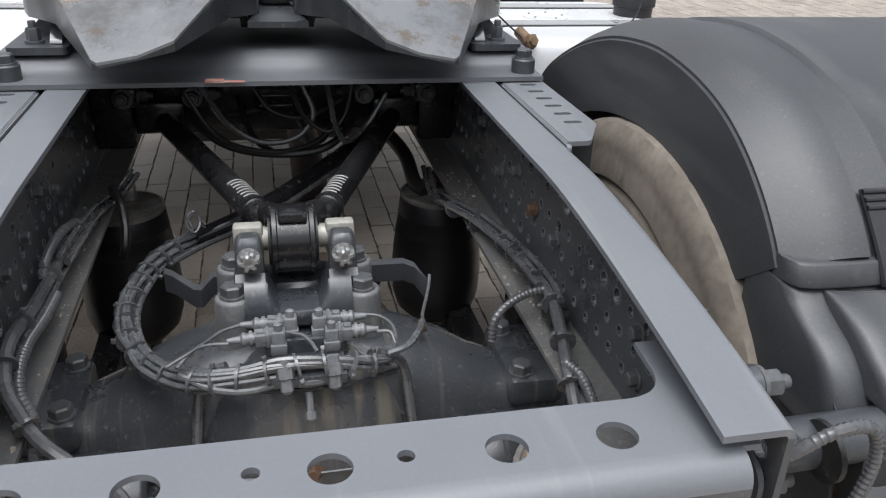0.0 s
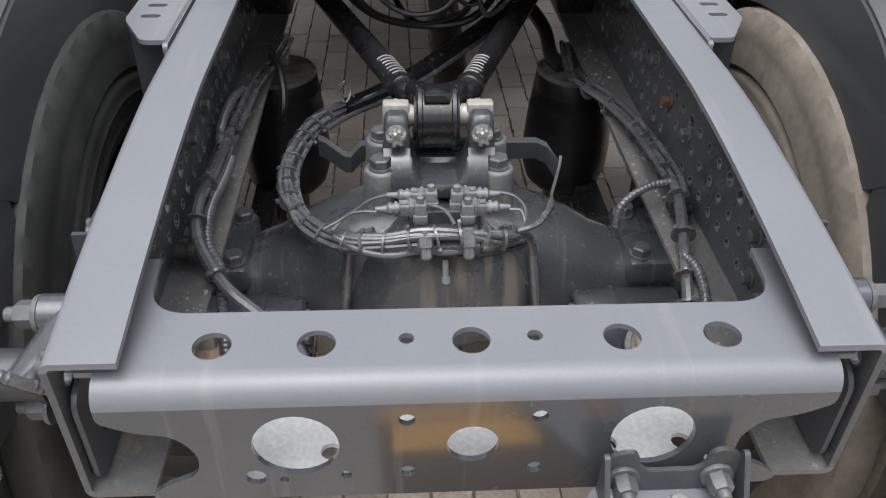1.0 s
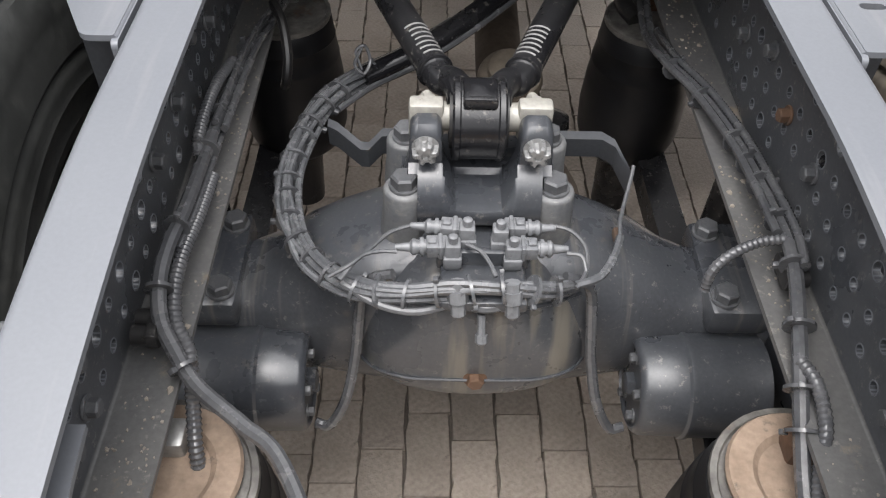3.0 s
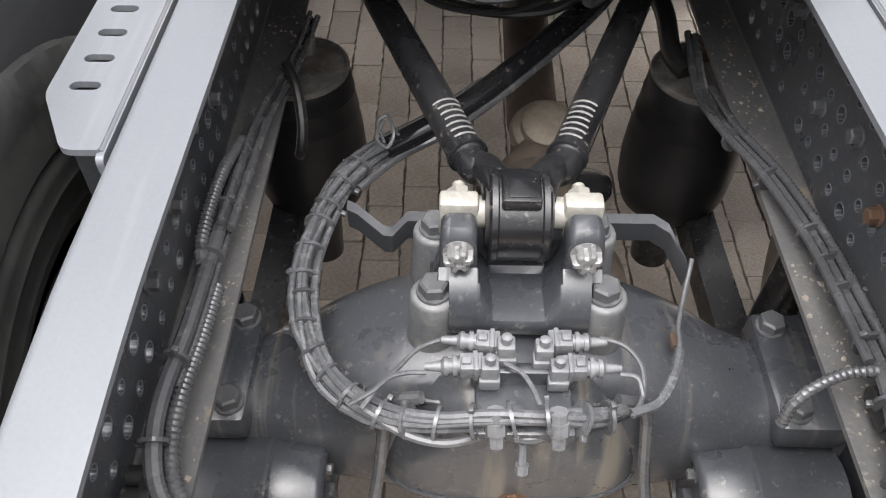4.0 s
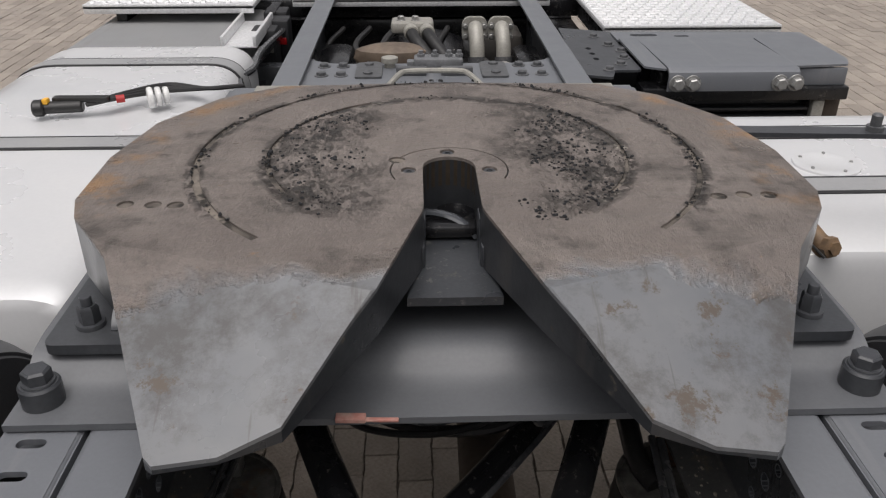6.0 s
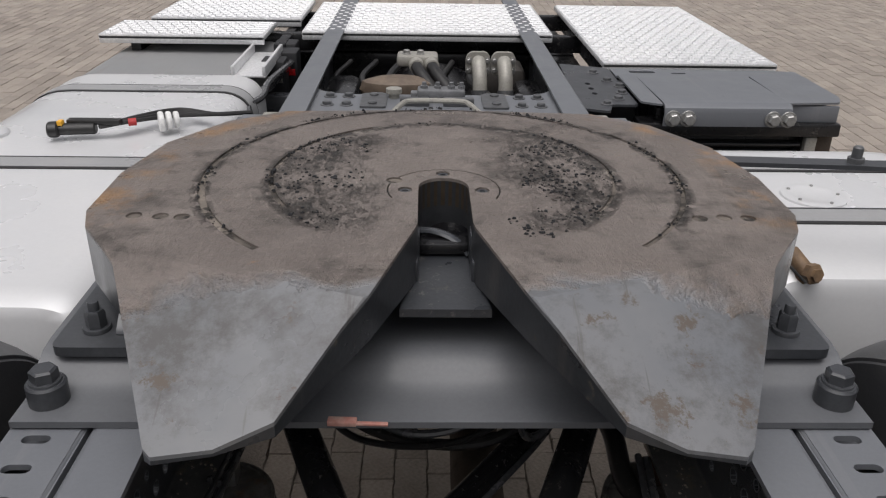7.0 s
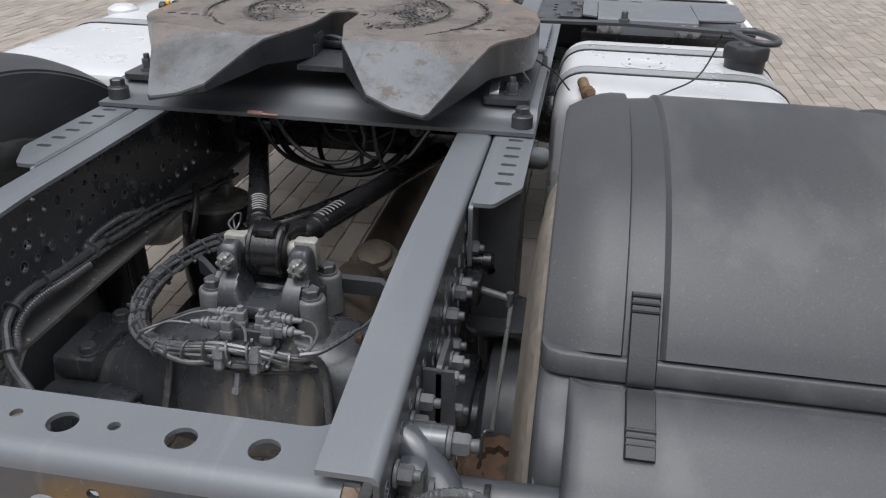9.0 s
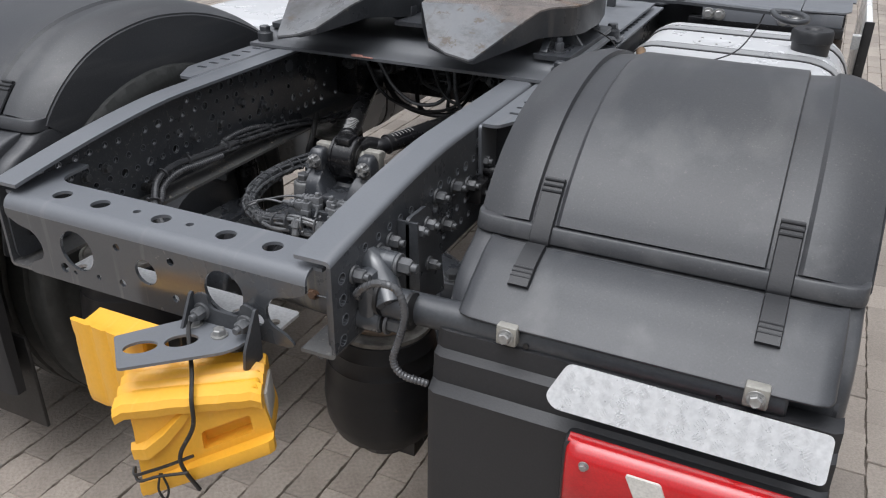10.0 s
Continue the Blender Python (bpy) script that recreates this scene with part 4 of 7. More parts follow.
# ---- air springs ----
def air_spring(at, r, top, bottom, label, piston=True):
    e = thing("air_spring", at, label, "air spring", "air springs of the axle")
    x, y, _ = at
    bm = bmesh.new()
    h = top - bottom
    lathe(bm, (x, y, bottom), (0, 0, 1), [(0, r * 0.62), (0.006, r * 0.72), (0.03, r * 0.93), (0.07, r * 1.04), (h * 0.4, r * 1.07), (h * 0.6, r * 1.03), (h * 0.72, r * 0.985), (h * 0.72 + 0.003, r * 0.992), (h * 0.72 + 0.006, r * 0.98), (h - 0.045, r * 0.93), (h - 0.042, r * 0.94), (h - 0.038, r * 0.925), (h - 0.006, r * 0.89), (h, r * 0.84)], 44)
    part("bellows", bm, M_BAG, e, "black rubber bellows with dust")
    bm = bmesh.new()
    lathe(bm, (x, y, top - 0.004), (0, 0, 1), [(0, r * 0.87), (0.006, r * 0.89), (0.012, r * 0.88), (0.013, r * 0.82), (0.010, r * 0.80), (0.010, 0.0)], 40)
    part("top_plate", bm, M_PIT, e, "dirty steel top plate with a worn rim")
    bm = bmesh.new()
    if not piston:
        lathe(bm, (x, y, bottom - 0.03), (0, 0, 1), [(0, r * 0.5), (0.02, r * 0.55), (0.035, r * 0.65)], 28)
    else:
        lathe(bm, (x, y, bottom - 0.16), (0, 0, 1), [(0, r * 0.4), (0.14, r * 0.45), (0.165, r * 0.6)], 28)
    part("piston", bm, M_BLACK, e)
    bm = bmesh.new()
    box(bm, (x - 0.02, y + 0.03, top), (x + 0.025, y + 0.07, top + 0.04), 0.006)
    part("air_fitting", bm, M_STEEL if x < 0 else M_RUST, e)
    return e


for s in (-1, 1):
    air_spring((s * 0.365, 1.27, 0.43), 0.105, 0.755, 0.43, "black rubber air spring under the rail ahead of the axle")
    air_spring((s * 0.375, 0.275, 0.4), 0.128, 0.735, 0.435, "dusty black rubber air spring at the frame's end", False)
    bm = bmesh.new()
    lathe(bm, (s * 0.37, 0.285, 0.742), (0, 0, 1), [(0, 0.088), (0.008, 0.09), (0.014, 0.087), (0.015, 0.06), (0.008, 0.052), (0.008, 0.0)], 36)
    solo("spring_cap", bm, M_TAN, "rusty tan cap on the rear air spring", "cap", "rear spring caps")

# ---- brake chambers ----
for s in (-1, 1):
    e = thing("brake_chamber", (s * 0.34, 0.56, 0.56), "grey painted cylindrical brake chamber behind the axle", "brake chamber", "brake chambers")
    bm = bmesh.new()
    lathe(bm, (s * 0.455, 0.56, 0.535), (-s, 0, 0), [(0, 0.06), (0.006, 0.082), (0.118, 0.084), (0.122, 0.0865), (0.128, 0.0865), (0.132, 0.082), (0.192, 0.0805), (0.2, 0.076), (0.203, 0.071), (0.203, 0.068), (0.198, 0.066), (0.198, 0)], 40)
    part("canister", bm, M_AXLE, e)
    bm = bmesh.new()
    lathe(bm, (s * 0.257, 0.56, 0.535), (-s, 0, 0), [(0, 0.02), (0.012, 0.02), (0.014, 0.016)], 6)
    part("end_nut", bm, M_AXLE, e)
    for a in range(5):
        q = a * 2 * math.pi / 5
        piece("end_bolt", BOLT, e, aim((s * 0.257, 0.56 + 0.05 * math.cos(q), 0.535 + 0.05 * math.sin(q)), (-s, 0, 0), 0.3, 0.65))
    bm = bmesh.new()
    tube(bm, [(s * 0.246, 0.52, 0.47), (s * 0.222, 0.515, 0.475), (s * 0.195, 0.53, 0.53), (s * 0.18, 0.56, 0.60), (s * 0.172, 0.58, 0.67), (s * 0.165, 0.59, 0.72), (s * 0.15, 0.585, 0.75), (s * 0.12, 0.58, 0.765)], 0.0085, 9)
    part("hose", bm, M_CABLE, e)

# ---- propeller shaft ----
shaft = thing("propeller_shaft", (0.09, 1.5, 0.58), "dusty brown propeller shaft with pale flange", "drive shaft")
bm = bmesh.new()
lathe(bm, (0.075, 1.13, 0.585), (0.012, 1, 0.02), [(0, 0.06), (0.02, 0.075), (0.05, 0.075), (0.06, 0.05), (0.16, 0.045), (0.2, 0.052), (0.9, 0.052), (1.3, 0.052)], 28)
part("tube", bm, M_SHAFT, shaft)
bm = bmesh.new()
lathe(bm, (0.095, 1.272, 0.60), (0, -0.35, 1), [(0, 0.066), (0.02, 0.07), (0.035, 0.064), (0.04, 0.05), (0.055, 0.048), (0.058, 0.042), (0.058, 0.0)], 28)
part("joint_cap", bm, paint("worn_tan_steel", (0.30, 0.255, 0.20), (0.20, 0.165, 0.13), 0.6, big=14, fine=90, bump=0.3, metal=0.15), shaft, "pale tan worn cap on the joint")
for dx in (-0.07, 0.07):
    bm = bmesh.new()
    lathe(bm, (0.08 + dx, 1.10, 0.60), (0, 0.25, 1), [(0, 0.04), (0.02, 0.052), (0.04, 0.05), (0.048, 0.03), (0.048, 0)], 24)
    part("yoke_lobe", bm, M_BLACK, shaft, "dark round yoke lobe")

# ---- wheels: twin tyres on each side ----
def tyre(bm, xc, s, w=0.31, r=0.54):
    prof = [(-0.125, 0.30), (-0.15, 0.33), (-0.156, 0.38), (-0.158, 0.41), (-0.152, 0.43), (-0.154, 0.445), (-0.150, 0.47), (-0.146, 0.485), (-0.147, 0.495), (-0.14, 0.515), (-0.132, 0.532), (-0.12, 0.538), (-0.085, 0.541), (-0.08, 0.528), (-0.072, 0.528), (-0.067, 0.542), (-0.015, 0.544), (-0.01, 0.53)]
    side = [(-0.152, 0.345), (-0.155, 0.35), (-0.153, 0.36), (-0.1575, 0.385), (-0.1605, 0.392), (-0.1575, 0.4)]
    prof = prof[:2] + side + prof[3:4] + [(-0.156, 0.42), (-0.150, 0.428), (-0.155, 0.436)] + prof[6:]
    prof = prof + [(-a, b) for a, b in reversed(prof)]

    def lug(i, sx, rr):
        return -0.0015 if (rr > 0.525 and i % 6 == 0) else 0.0
    lathe(bm, (xc, AY, AZ), (1, 0, 0), prof, 240, wobble=lug)


for s in (-1, 1):
    e = thing("twin_wheel", (s * 0.88, AY, 0.01), "twin truck tyres, %s" % ("caked in pale dried mud" if s > 0 else "black and dusty"), "wheel", "rear wheels")
    for xc in (0.717, 1.065):
        bm = bmesh.new()
        tyre(bm, s * xc, s)
        t = part("tyre", bm, M_TYRE_R if s > 0 else M_TYRE_L, e)
        bm = bmesh.new()
        lathe(bm, (s * (xc - 0.13), AY, AZ), (s, 0, 0), [(0, 0.30), (0.0, 0.285), (0.10, 0.275), (0.12, 0.15), (0.13, 0.10), (0.26, 0.10), (0.26, 0.30)], 48)
        part("rim", bm, M_DARK, e, "dirty dark steel rim")
    bm = bmesh.new()
    lathe(bm, (s * 0.47, AY, AZ), (s, 0, 0), [(0, 0.10), (0.02, 0.19), (0.12, 0.2), (0.14, 0.15), (0.3, 0.12)], 40)
    part("brake_disc", bm, M_DARK, e)


# ---- fifth wheel ----
fifth = thing("fifth_wheel", (0, 1.36, 1.09), "heavy worn fifth wheel coupling plate, greasy brown with grey ramps", "coupling")


def sheet_z(bm, outer, holes, zt, t, extra=()):
    th = t if callable(t) else (lambda x, y: t)
    loops = [outer] + list(holes)
    pts, edges = [], []
    for lp in loops:
        k = len(pts)
        pts += [Vector(p) for p in lp]
        edges += [(k + i, k + (i + 1) % len(lp)) for i in range(len(lp))]
    for ln in extra:
        k = len(pts)
        pts += [Vector(p) for p in ln]
        edges += [(k + i, k + i + 1) for i in range(len(ln) - 1)]
    v2, f2 = cut_plate(pts, edges, holes)
    vs = [[bm.verts.new((p.x, p.y, zt(p.x, p.y) - w * th(p.x, p.y))) for p in v2] for w in (0, 1)]
    uses = {}
    for f in f2:
        for k in (0, 1):
            bm.faces.new([vs[k][i] for i in f])
        for i in range(len(f)):
            e = tuple(sorted((f[i], f[(i + 1) % len(f)])))
            uses[e] = uses.get(e, 0) + 1
    for (a, b), k in uses.items():
        if k == 1:
            bm.faces.new((vs[0][a], vs[0][b], vs[1][b], vs[1][a]))


FZ = 1.274


def bend(x):
    """Where the level plate breaks into the ramps."""
    return 1.0 + 0.37 * abs(x)


def plate_top(x, y):
    z = FZ - max(0.0, bend(x) - y) * 0.41
    r = math.hypot(x, (y - 1.36))
    if r > 0.44:
        z -= (r - 0.44) * 0.12
    return z


half = [(0.30, 1.80), (0.40, 1.735), (0.475, 1.60), (0.50, 1.44), (0.497, 1.29), (0.478, 1.235), (0.43, 1.165), (0.408, 1.135), (0.385, 1.08), (0.312, 0.902), (0.302, 0.892), (0.238, 0.889), (0.178, 0.906), (0.118, 0.998), (0.09, 1.04), (0.04, 1.225), (0.0375, 1.24)]
arc = [(0.0375 * math.cos(a), 1.372 + 0.0375 * math.sin(a)) for a in (math.pi * k / 10 for k in range(11))]
outer = half + arc + [(-x, y) for x, y in reversed(half)]


def arc_slot(r, w, a0, a1, n=26, cy=1.37):
    a = [radians(a0 + (a1 - a0) * i / n) for i in range(n + 1)]
    return [((r + w) * math.cos(q), cy + (r + w) * math.sin(q)) for q in a] + [((r - w) * math.cos(q), cy + (r - w) * math.sin(q)) for q in reversed(a)]


OUTER_G, INNER_G, GY = 0.362, 0.262, 1.43
arcs = [(OUTER_G, 0.0055, 158, 229, GY), (OUTER_G - 0.006, 0.003, 98, 156, GY - 0.008), (OUTER_G - 0.006, 0.0025, 40, 94, GY - 0.008), (OUTER_G, 0.004, -46, 34, GY), (INNER_G, 0.004, 118, 212, GY), (INNER_G, 0.003, -36, 42, GY)]
grooves = [arc_slot(r, w, a0, a1, cy=cy) for r, w, a0, a1, cy in arcs] + [arc_slot(0.083, 0.0012, -25, 205, cy=1.362)]
dots = [circle(x, y, 0.011, 14) for x, y in ((0.0, 1.428), (-0.057, 1.36), (0.057, 1.36), (-0.42, 1.258), (-0.384, 1.256), (-0.355, 1.254), (0.35, 1.26), (0.385, 1.264), (0.418, 1.262))] + [circle(-0.074, 1.398, 0.0125, 14)]
bm = bmesh.new()
line = [(x, bend(x)) for x in np.linspace(-0.412, -0.0955, 14)]
line2 = [(x, bend(x)) for x in np.linspace(0.0955, 0.412, 14)]
sheet_z(bm, outer, grooves + dots, plate_top, 0.005, (line, line2))
top_plate = part("top_plate", bm, M_PLATE, fifth, angle=20)
bm = bmesh.new()
sheet_z(bm, outer, [], lambda x, y: plate_top(x, y) - 0.005, lambda x, y: 0.003 + 0.03 * min(1, max(0, (y - 0.888) / 0.05)) + 0.045 * min(1, max(0, (y - 0.93) / 0.24)), (line, line2))
part("plate_body", bm, paint("greasy_flank_paint", (0.022, 0.024, 0.027), (0.042, 0.044, 0.048), 0.34, big=6, fine=120, bump=0.15, spots=0.63, spot_col=(0.1, 0.088, 0.07), spot_scale=24, edge=0.08, coat=0.15, scuff=0.4, scuff_col=(0.11, 0.1, 0.09)), fifth, "dark greasy flank of the coupling plate", angle=20)
# old grease and road dirt packed in the grooves and blind holes
bm = bmesh.new()
for r, w, a0, a1, cy in arcs:
    sheet_z(bm, arc_slot(r, w + 0.0006, a0, a1, cy=cy), [], lambda x, y: plate_top(x, y) - 0.0034, 0.0014)
for q in dots[3:]:
    sheet_z(bm, q, [], lambda x, y: plate_top(x, y) - 0.003, 0.0018)
part("groove_filling", bm, paint("packed_groove_dirt", (0.25, 0.215, 0.18), (0.035, 0.03, 0.026), 0.7, big=17, fine=160, bump=0.8, mixing=0.6, spots=0.5, spot_col=(0.028, 0.025, 0.022), spot_scale=30, edge=0.06), fifth, "pale and black dirt packed in the grooves")
# crumbs of old grease in the two worn fields and along the grooves
cr = random.Random(31)
bm = bmesh.new()
made = 0
while made < 1500:
    if made % 3:
        q, rr = cr.uniform(-1.1, 0.8) + (math.pi if cr.random() < 0.35 else 0.0), cr.uniform(0.12, 0.256)
        if math.cos(q) < 0:
            q = math.pi - cr.uniform(-0.9, 0.9)
    else:
        q, rr = cr.uniform(-0.7, math.pi + 0.7), cr.choice((OUTER_G, INNER_G)) + cr.gauss(0, 0.006)
    cx, cy = rr * math.cos(q), GY - 0.02 * (made % 3 > 0) + rr * math.sin(q)
    if math.sin(cx * 31 + 2) + math.sin(cy * 37) + 0.7 * math.sin(cx * 83 + cy * 61) + cr.uniform(-1, 1) < 0.15:
        continue
    s0 = 0.0006 + 0.003 * cr.random() ** 3
    ring = [(cx + s0 * cr.uniform(0.7, 1.5) * math.cos(a), cy + s0 * cr.uniform(0.7, 1.5) * math.sin(a)) for a in (1.0472 * k for k in range(6))]
    zc = plate_top(cx, cy)
    add(bm, [(x, y, zc - 0.001) for x, y in ring] + [(cx + (x - cx) * 0.6, cy + (y - cy) * 0.6, zc + s0 * cr.uniform(0.4, 0.8)) for x, y in ring], [(k, (k + 1) % 6, 6 + (k + 1) % 6, 6 + k) for k in range(6)] + [(6, 7, 8, 9, 10, 11)])
    made += 1
tagged(part("dried_grease", bm, M_BLACK, fifth, "black crumbs of dried grease"), kind="stuff")
bm = bmesh.new()
for s in (-1, 1):
    strip(bm, [[(s * x, y, z) for x, z in ((0.245, 1.175), (0.275, 1.175), (0.275, zb), (0.245, zb))] for y, zb in ((0.92, 1.165), (1.15, 1.15), (1.4, 1.15), (1.75, 1.18))])
    strip(bm, [[(s * x, y, z) for x, z in ((0.06, 1.215), (0.075, 1.215), (0.075, zb), (0.06, zb))] for y, zb in ((1.16, 1.20), (1.25, 1.16), (1.4, 1.16), (1.7, 1.19))])
part("underside_ribs", bm, M_DARK, fifth)
bm = bmesh.new()
sheet(bm, [(-0.06, 1.157), (0.06, 1.157), (0.034, 1.32), (-0.034, 1.32)], [], 0.012, lambda u, v, w: (u, v, 1.176 + w + (v - 1.157) * 0.06))
part("lock_housing", bm, M_AXLE, fifth)
for k in (-1, 1):
    bm = bmesh.new()
    box(bm, (k * 0.045 - 0.009, 1.225, 1.188), (k * 0.045 + 0.009, 1.262, 1.222), 0.004)
    box(bm, (k * 0.041 - 0.006, 1.262, 1.196), (k * 0.041 + 0.006, 1.30, 1.245), 0.004)
    part("lock_cheek", bm, M_AXLE, fifth)
bm = bmesh.new()
box(bm, (-0.075, 1.30, 1.15), (0.075, 1.60, 1.185), 0.006)
part("lock_floor", bm, M_BLACK, fifth, "black floor of the lock")
bm = bmesh.new()
strip(bm, [[(0.0372 * math.cos(a), 1.372 + 0.0372 * math.sin(a), z), (0.046 * math.cos(a), 1.372 + 0.046 * math.sin(a), z)] + [(0.046 * math.cos(a), 1.372 + 0.046 * math.sin(a), z - 0.04), (0.0372 * math.cos(a), 1.372 + 0.0372 * math.sin(a), z - 0.04)] for z in (1.2685,) for a in (radians(180 * k / 24) for k in range(25))])
part("throat_lining", bm, paint("oily_worn_lining", (0.105, 0.078, 0.052), (0.03, 0.024, 0.019), 0.34, big=16, fine=90, bump=0.3, metal=0.3), fifth, "oily brown worn lining of the throat", 60)
bm = bmesh.new()
lathe(bm, (0.006, 1.355, 1.16), (0.1, -0.1, 1), [(0, 0.036), (0.045, 0.036), (0.05, 0.03), (0.03, 0.02)], 24)
box(bm, (-0.036, 1.29, 1.20), (0.036, 1.325, 1.218), 0.006)
part("lock_jaw", bm, M_BLACK, fifth, "greasy black locking jaw")
bm = bmesh.new()
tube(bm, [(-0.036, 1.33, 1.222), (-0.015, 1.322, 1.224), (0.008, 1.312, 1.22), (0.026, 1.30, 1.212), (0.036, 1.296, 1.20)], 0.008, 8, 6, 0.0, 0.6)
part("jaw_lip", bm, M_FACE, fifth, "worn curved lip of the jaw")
for x, y in ((0.0, 1.428), (-0.057, 1.36), (0.057, 1.36)):
    bm = bmesh.new()
    lathe(bm, (x, y, FZ - 0.005), (0, 0, 1), [(0, 0.0085), (0.003, 0.0085), (0.003, 0.0045), (0.001, 0.0045), (0.001, 0)], 12)
    part("ring_screw", bm, M_DARK, fifth)

# corrugated base plate under it
bm = bmesh.new()
base = [(1.04, 1.089), (1.085, 1.089), (1.108, 1.092), (1.12, 1.099), (1.132, 1.111), (1.15, 1.119), (1.175, 1.122), (1.5, 1.122), (1.54, 1.118), (1.57, 1.108), (1.60, 1.095), (1.63, 1.091), (1.69, 1.09)]
strip(bm, [[(x, y, z) for y, z in base] + [(x, y, z + 0.009) for y, z in reversed(base)] for x in np.linspace(-0.525, 0.525, 9)])
part("base_plate", bm, paint("glossy_grey_paint", (0.095, 0.1, 0.109), (0.125, 0.13, 0.138), 0.42, big=4, fine=200, bump=0.03, coat=0.12, spots=0.7, spot_col=(0.1, 0.085, 0.07), spot_scale=12, edge=0.06, speck=0.05), fifth, "glossy grey corrugated mounting plate")
bm = bmesh.new()
box(bm, (-0.185, 1.026, 1.0975), (-0.15, 1.038, 1.104), 0.001, Matrix.Rotation(-0.04, 4, "Z"))
box(bm, (-0.155, 1.028, 1.0975), (-0.112, 1.034, 1.101), 0.001, Matrix.Rotation(-0.04, 4, "Z"))
part("sticker", bm, paint("red_white_tape", (0.42, 0.06, 0.045), (0.6, 0.5, 0.42), 0.5, big=22, fine=100, mixing=0.55), fifth, "torn red and cream tape")
DARKBOLT = bolt_mesh("hex_bolt", 0.021, 0.024, M_DARK, False, 1.15)
DARKNUT = bolt_mesh("stud_nut", 0.0135, 0.03, M_DARK, True)
SPACER = bmesh.new()
lathe(SPACER, (0, 0, 0), (0, 0, 1), [(0, 0.0245), (0.026, 0.0245), (0.029, 0.022)], 24)
SPACER = to_mesh("plate_bolt", SPACER, M_DARK)
for s in (-1, 1):
    for y in (1.084, 1.65):
        piece("plate_bolt", SPACER, fifth, aim((s * 0.494, y, 1.098), (0, 0, 1)), "dark bolt on a round spacer")
        piece("hex_bolt", DARKBOLT, fifth, aim((s * 0.494, y, 1.126), (0, 0, 1), 0.4, 0.82))
    # bearing block: foot, cheek and pivot
    bm = bmesh.new()
    sheet(bm, rounded([(0.395, 1.13), (0.505, 1.13), (0.505, 1.60), (0.395, 1.60)], 0.015), [], 0.014, lambda u, v, w: (s * u, v, 1.1315 + w))
    part("bearing_foot", bm, M_DARK, fifth, "black bearing foot")
    bm = bmesh.new()
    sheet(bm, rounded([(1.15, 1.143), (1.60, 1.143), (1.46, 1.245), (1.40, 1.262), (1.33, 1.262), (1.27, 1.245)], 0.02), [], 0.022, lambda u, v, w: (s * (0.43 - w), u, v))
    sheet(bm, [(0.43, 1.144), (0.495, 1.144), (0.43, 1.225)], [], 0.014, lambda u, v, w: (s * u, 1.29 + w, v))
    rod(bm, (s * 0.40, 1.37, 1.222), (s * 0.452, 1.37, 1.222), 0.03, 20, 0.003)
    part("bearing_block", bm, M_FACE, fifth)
    for y in (1.175, 1.545):
        piece("stud_nut", DARKNUT, fifth, aim((s * 0.46, y, 1.1455), (0, 0, 1), 0.2, 1.0), "stacked stud nut")

# release lever with a loop handle
lever = thing("release_lever", (0.5, 1.64, 1.21), "dark steel release lever with a looped handle", "lever")
bm = bmesh.new()
strip(bm, [[(x, y - 0.017, z), (x, y + 0.017, z), (x, y + 0.017, z + 0.008), (x, y - 0.017, z + 0.008)] for x, y, z in ((0.40, 1.63, 1.226), (0.72, 1.552, 1.246), (0.95, 1.515, 1.246), (1.01, 1.505, 1.246))])
part("bar", bm, M_DARK, lever)
bm = bmesh.new()
lp = [(0.985, 1.512), (1.0, 1.45), (1.022, 1.40), (1.05, 1.382), (1.078, 1.395), (1.083, 1.44), (1.065, 1.495), (1.033, 1.525), (0.985, 1.516)]
tube(bm, [(x, y, 1.252) for x, y in lp], 0.0085, 10)
part("loop", bm, M_DARK, lever)
bm = bmesh.new()
tube(bm, [(0.965, 1.515, 1.245), (0.95, 1.50, 1.20), (0.91, 1.46, 1.14), (0.84, 1.42, 1.11), (0.78, 1.38, 1.09)], 0.0022, 6)
part("cord", bm, M_RUBBER, lever, "thin black cord")
bm = bmesh.new()
tube(bm, [(0.50, 1.38, 1.18), (0.55, 1.42, 1.14), (0.59, 1.39, 1.105)], 0.0022, 6)
part("cord", bm, M_RUBBER, lever, "thin black cord")
bm = bmesh.new()
lathe(bm, (0.715, 1.555, 1.25), (0, 0, 1), [(0, 0.014), (0.012, 0.014), (0.012, 0.009), (0.03, 0.009), (0.033, 0.006)], 10)
part("bolt_end", bm, M_BOLT, lever)
bm = bmesh.new()
FO = Vector((0.047, 0.12, -0.028))
box(bm, Vector((0.574, 1.355, 1.06)) + FO, Vector((0.612, 1.39, 1.115)) + FO, 0.01)
rod(bm, Vector((0.589, 1.35, 1.105)) + FO, Vector((0.574, 1.405, 1.125)) + FO, 0.015, 12, 0.003)
lathe(bm, Vector((0.589, 1.35, 1.11)) + FO, (0.3, -0.9, 0.2), [(0, 0.019), (0.012, 0.019), (0.014, 0.012), (0.02, 0.012)], 6)
solo("air_fitting", bm, paint("dirty_brass", (0.24, 0.15, 0.08), (0.10, 0.065, 0.04), 0.6, big=40, fine=120, bump=0.4), "dirty brass pipe fitting beside the coupling", "fitting")


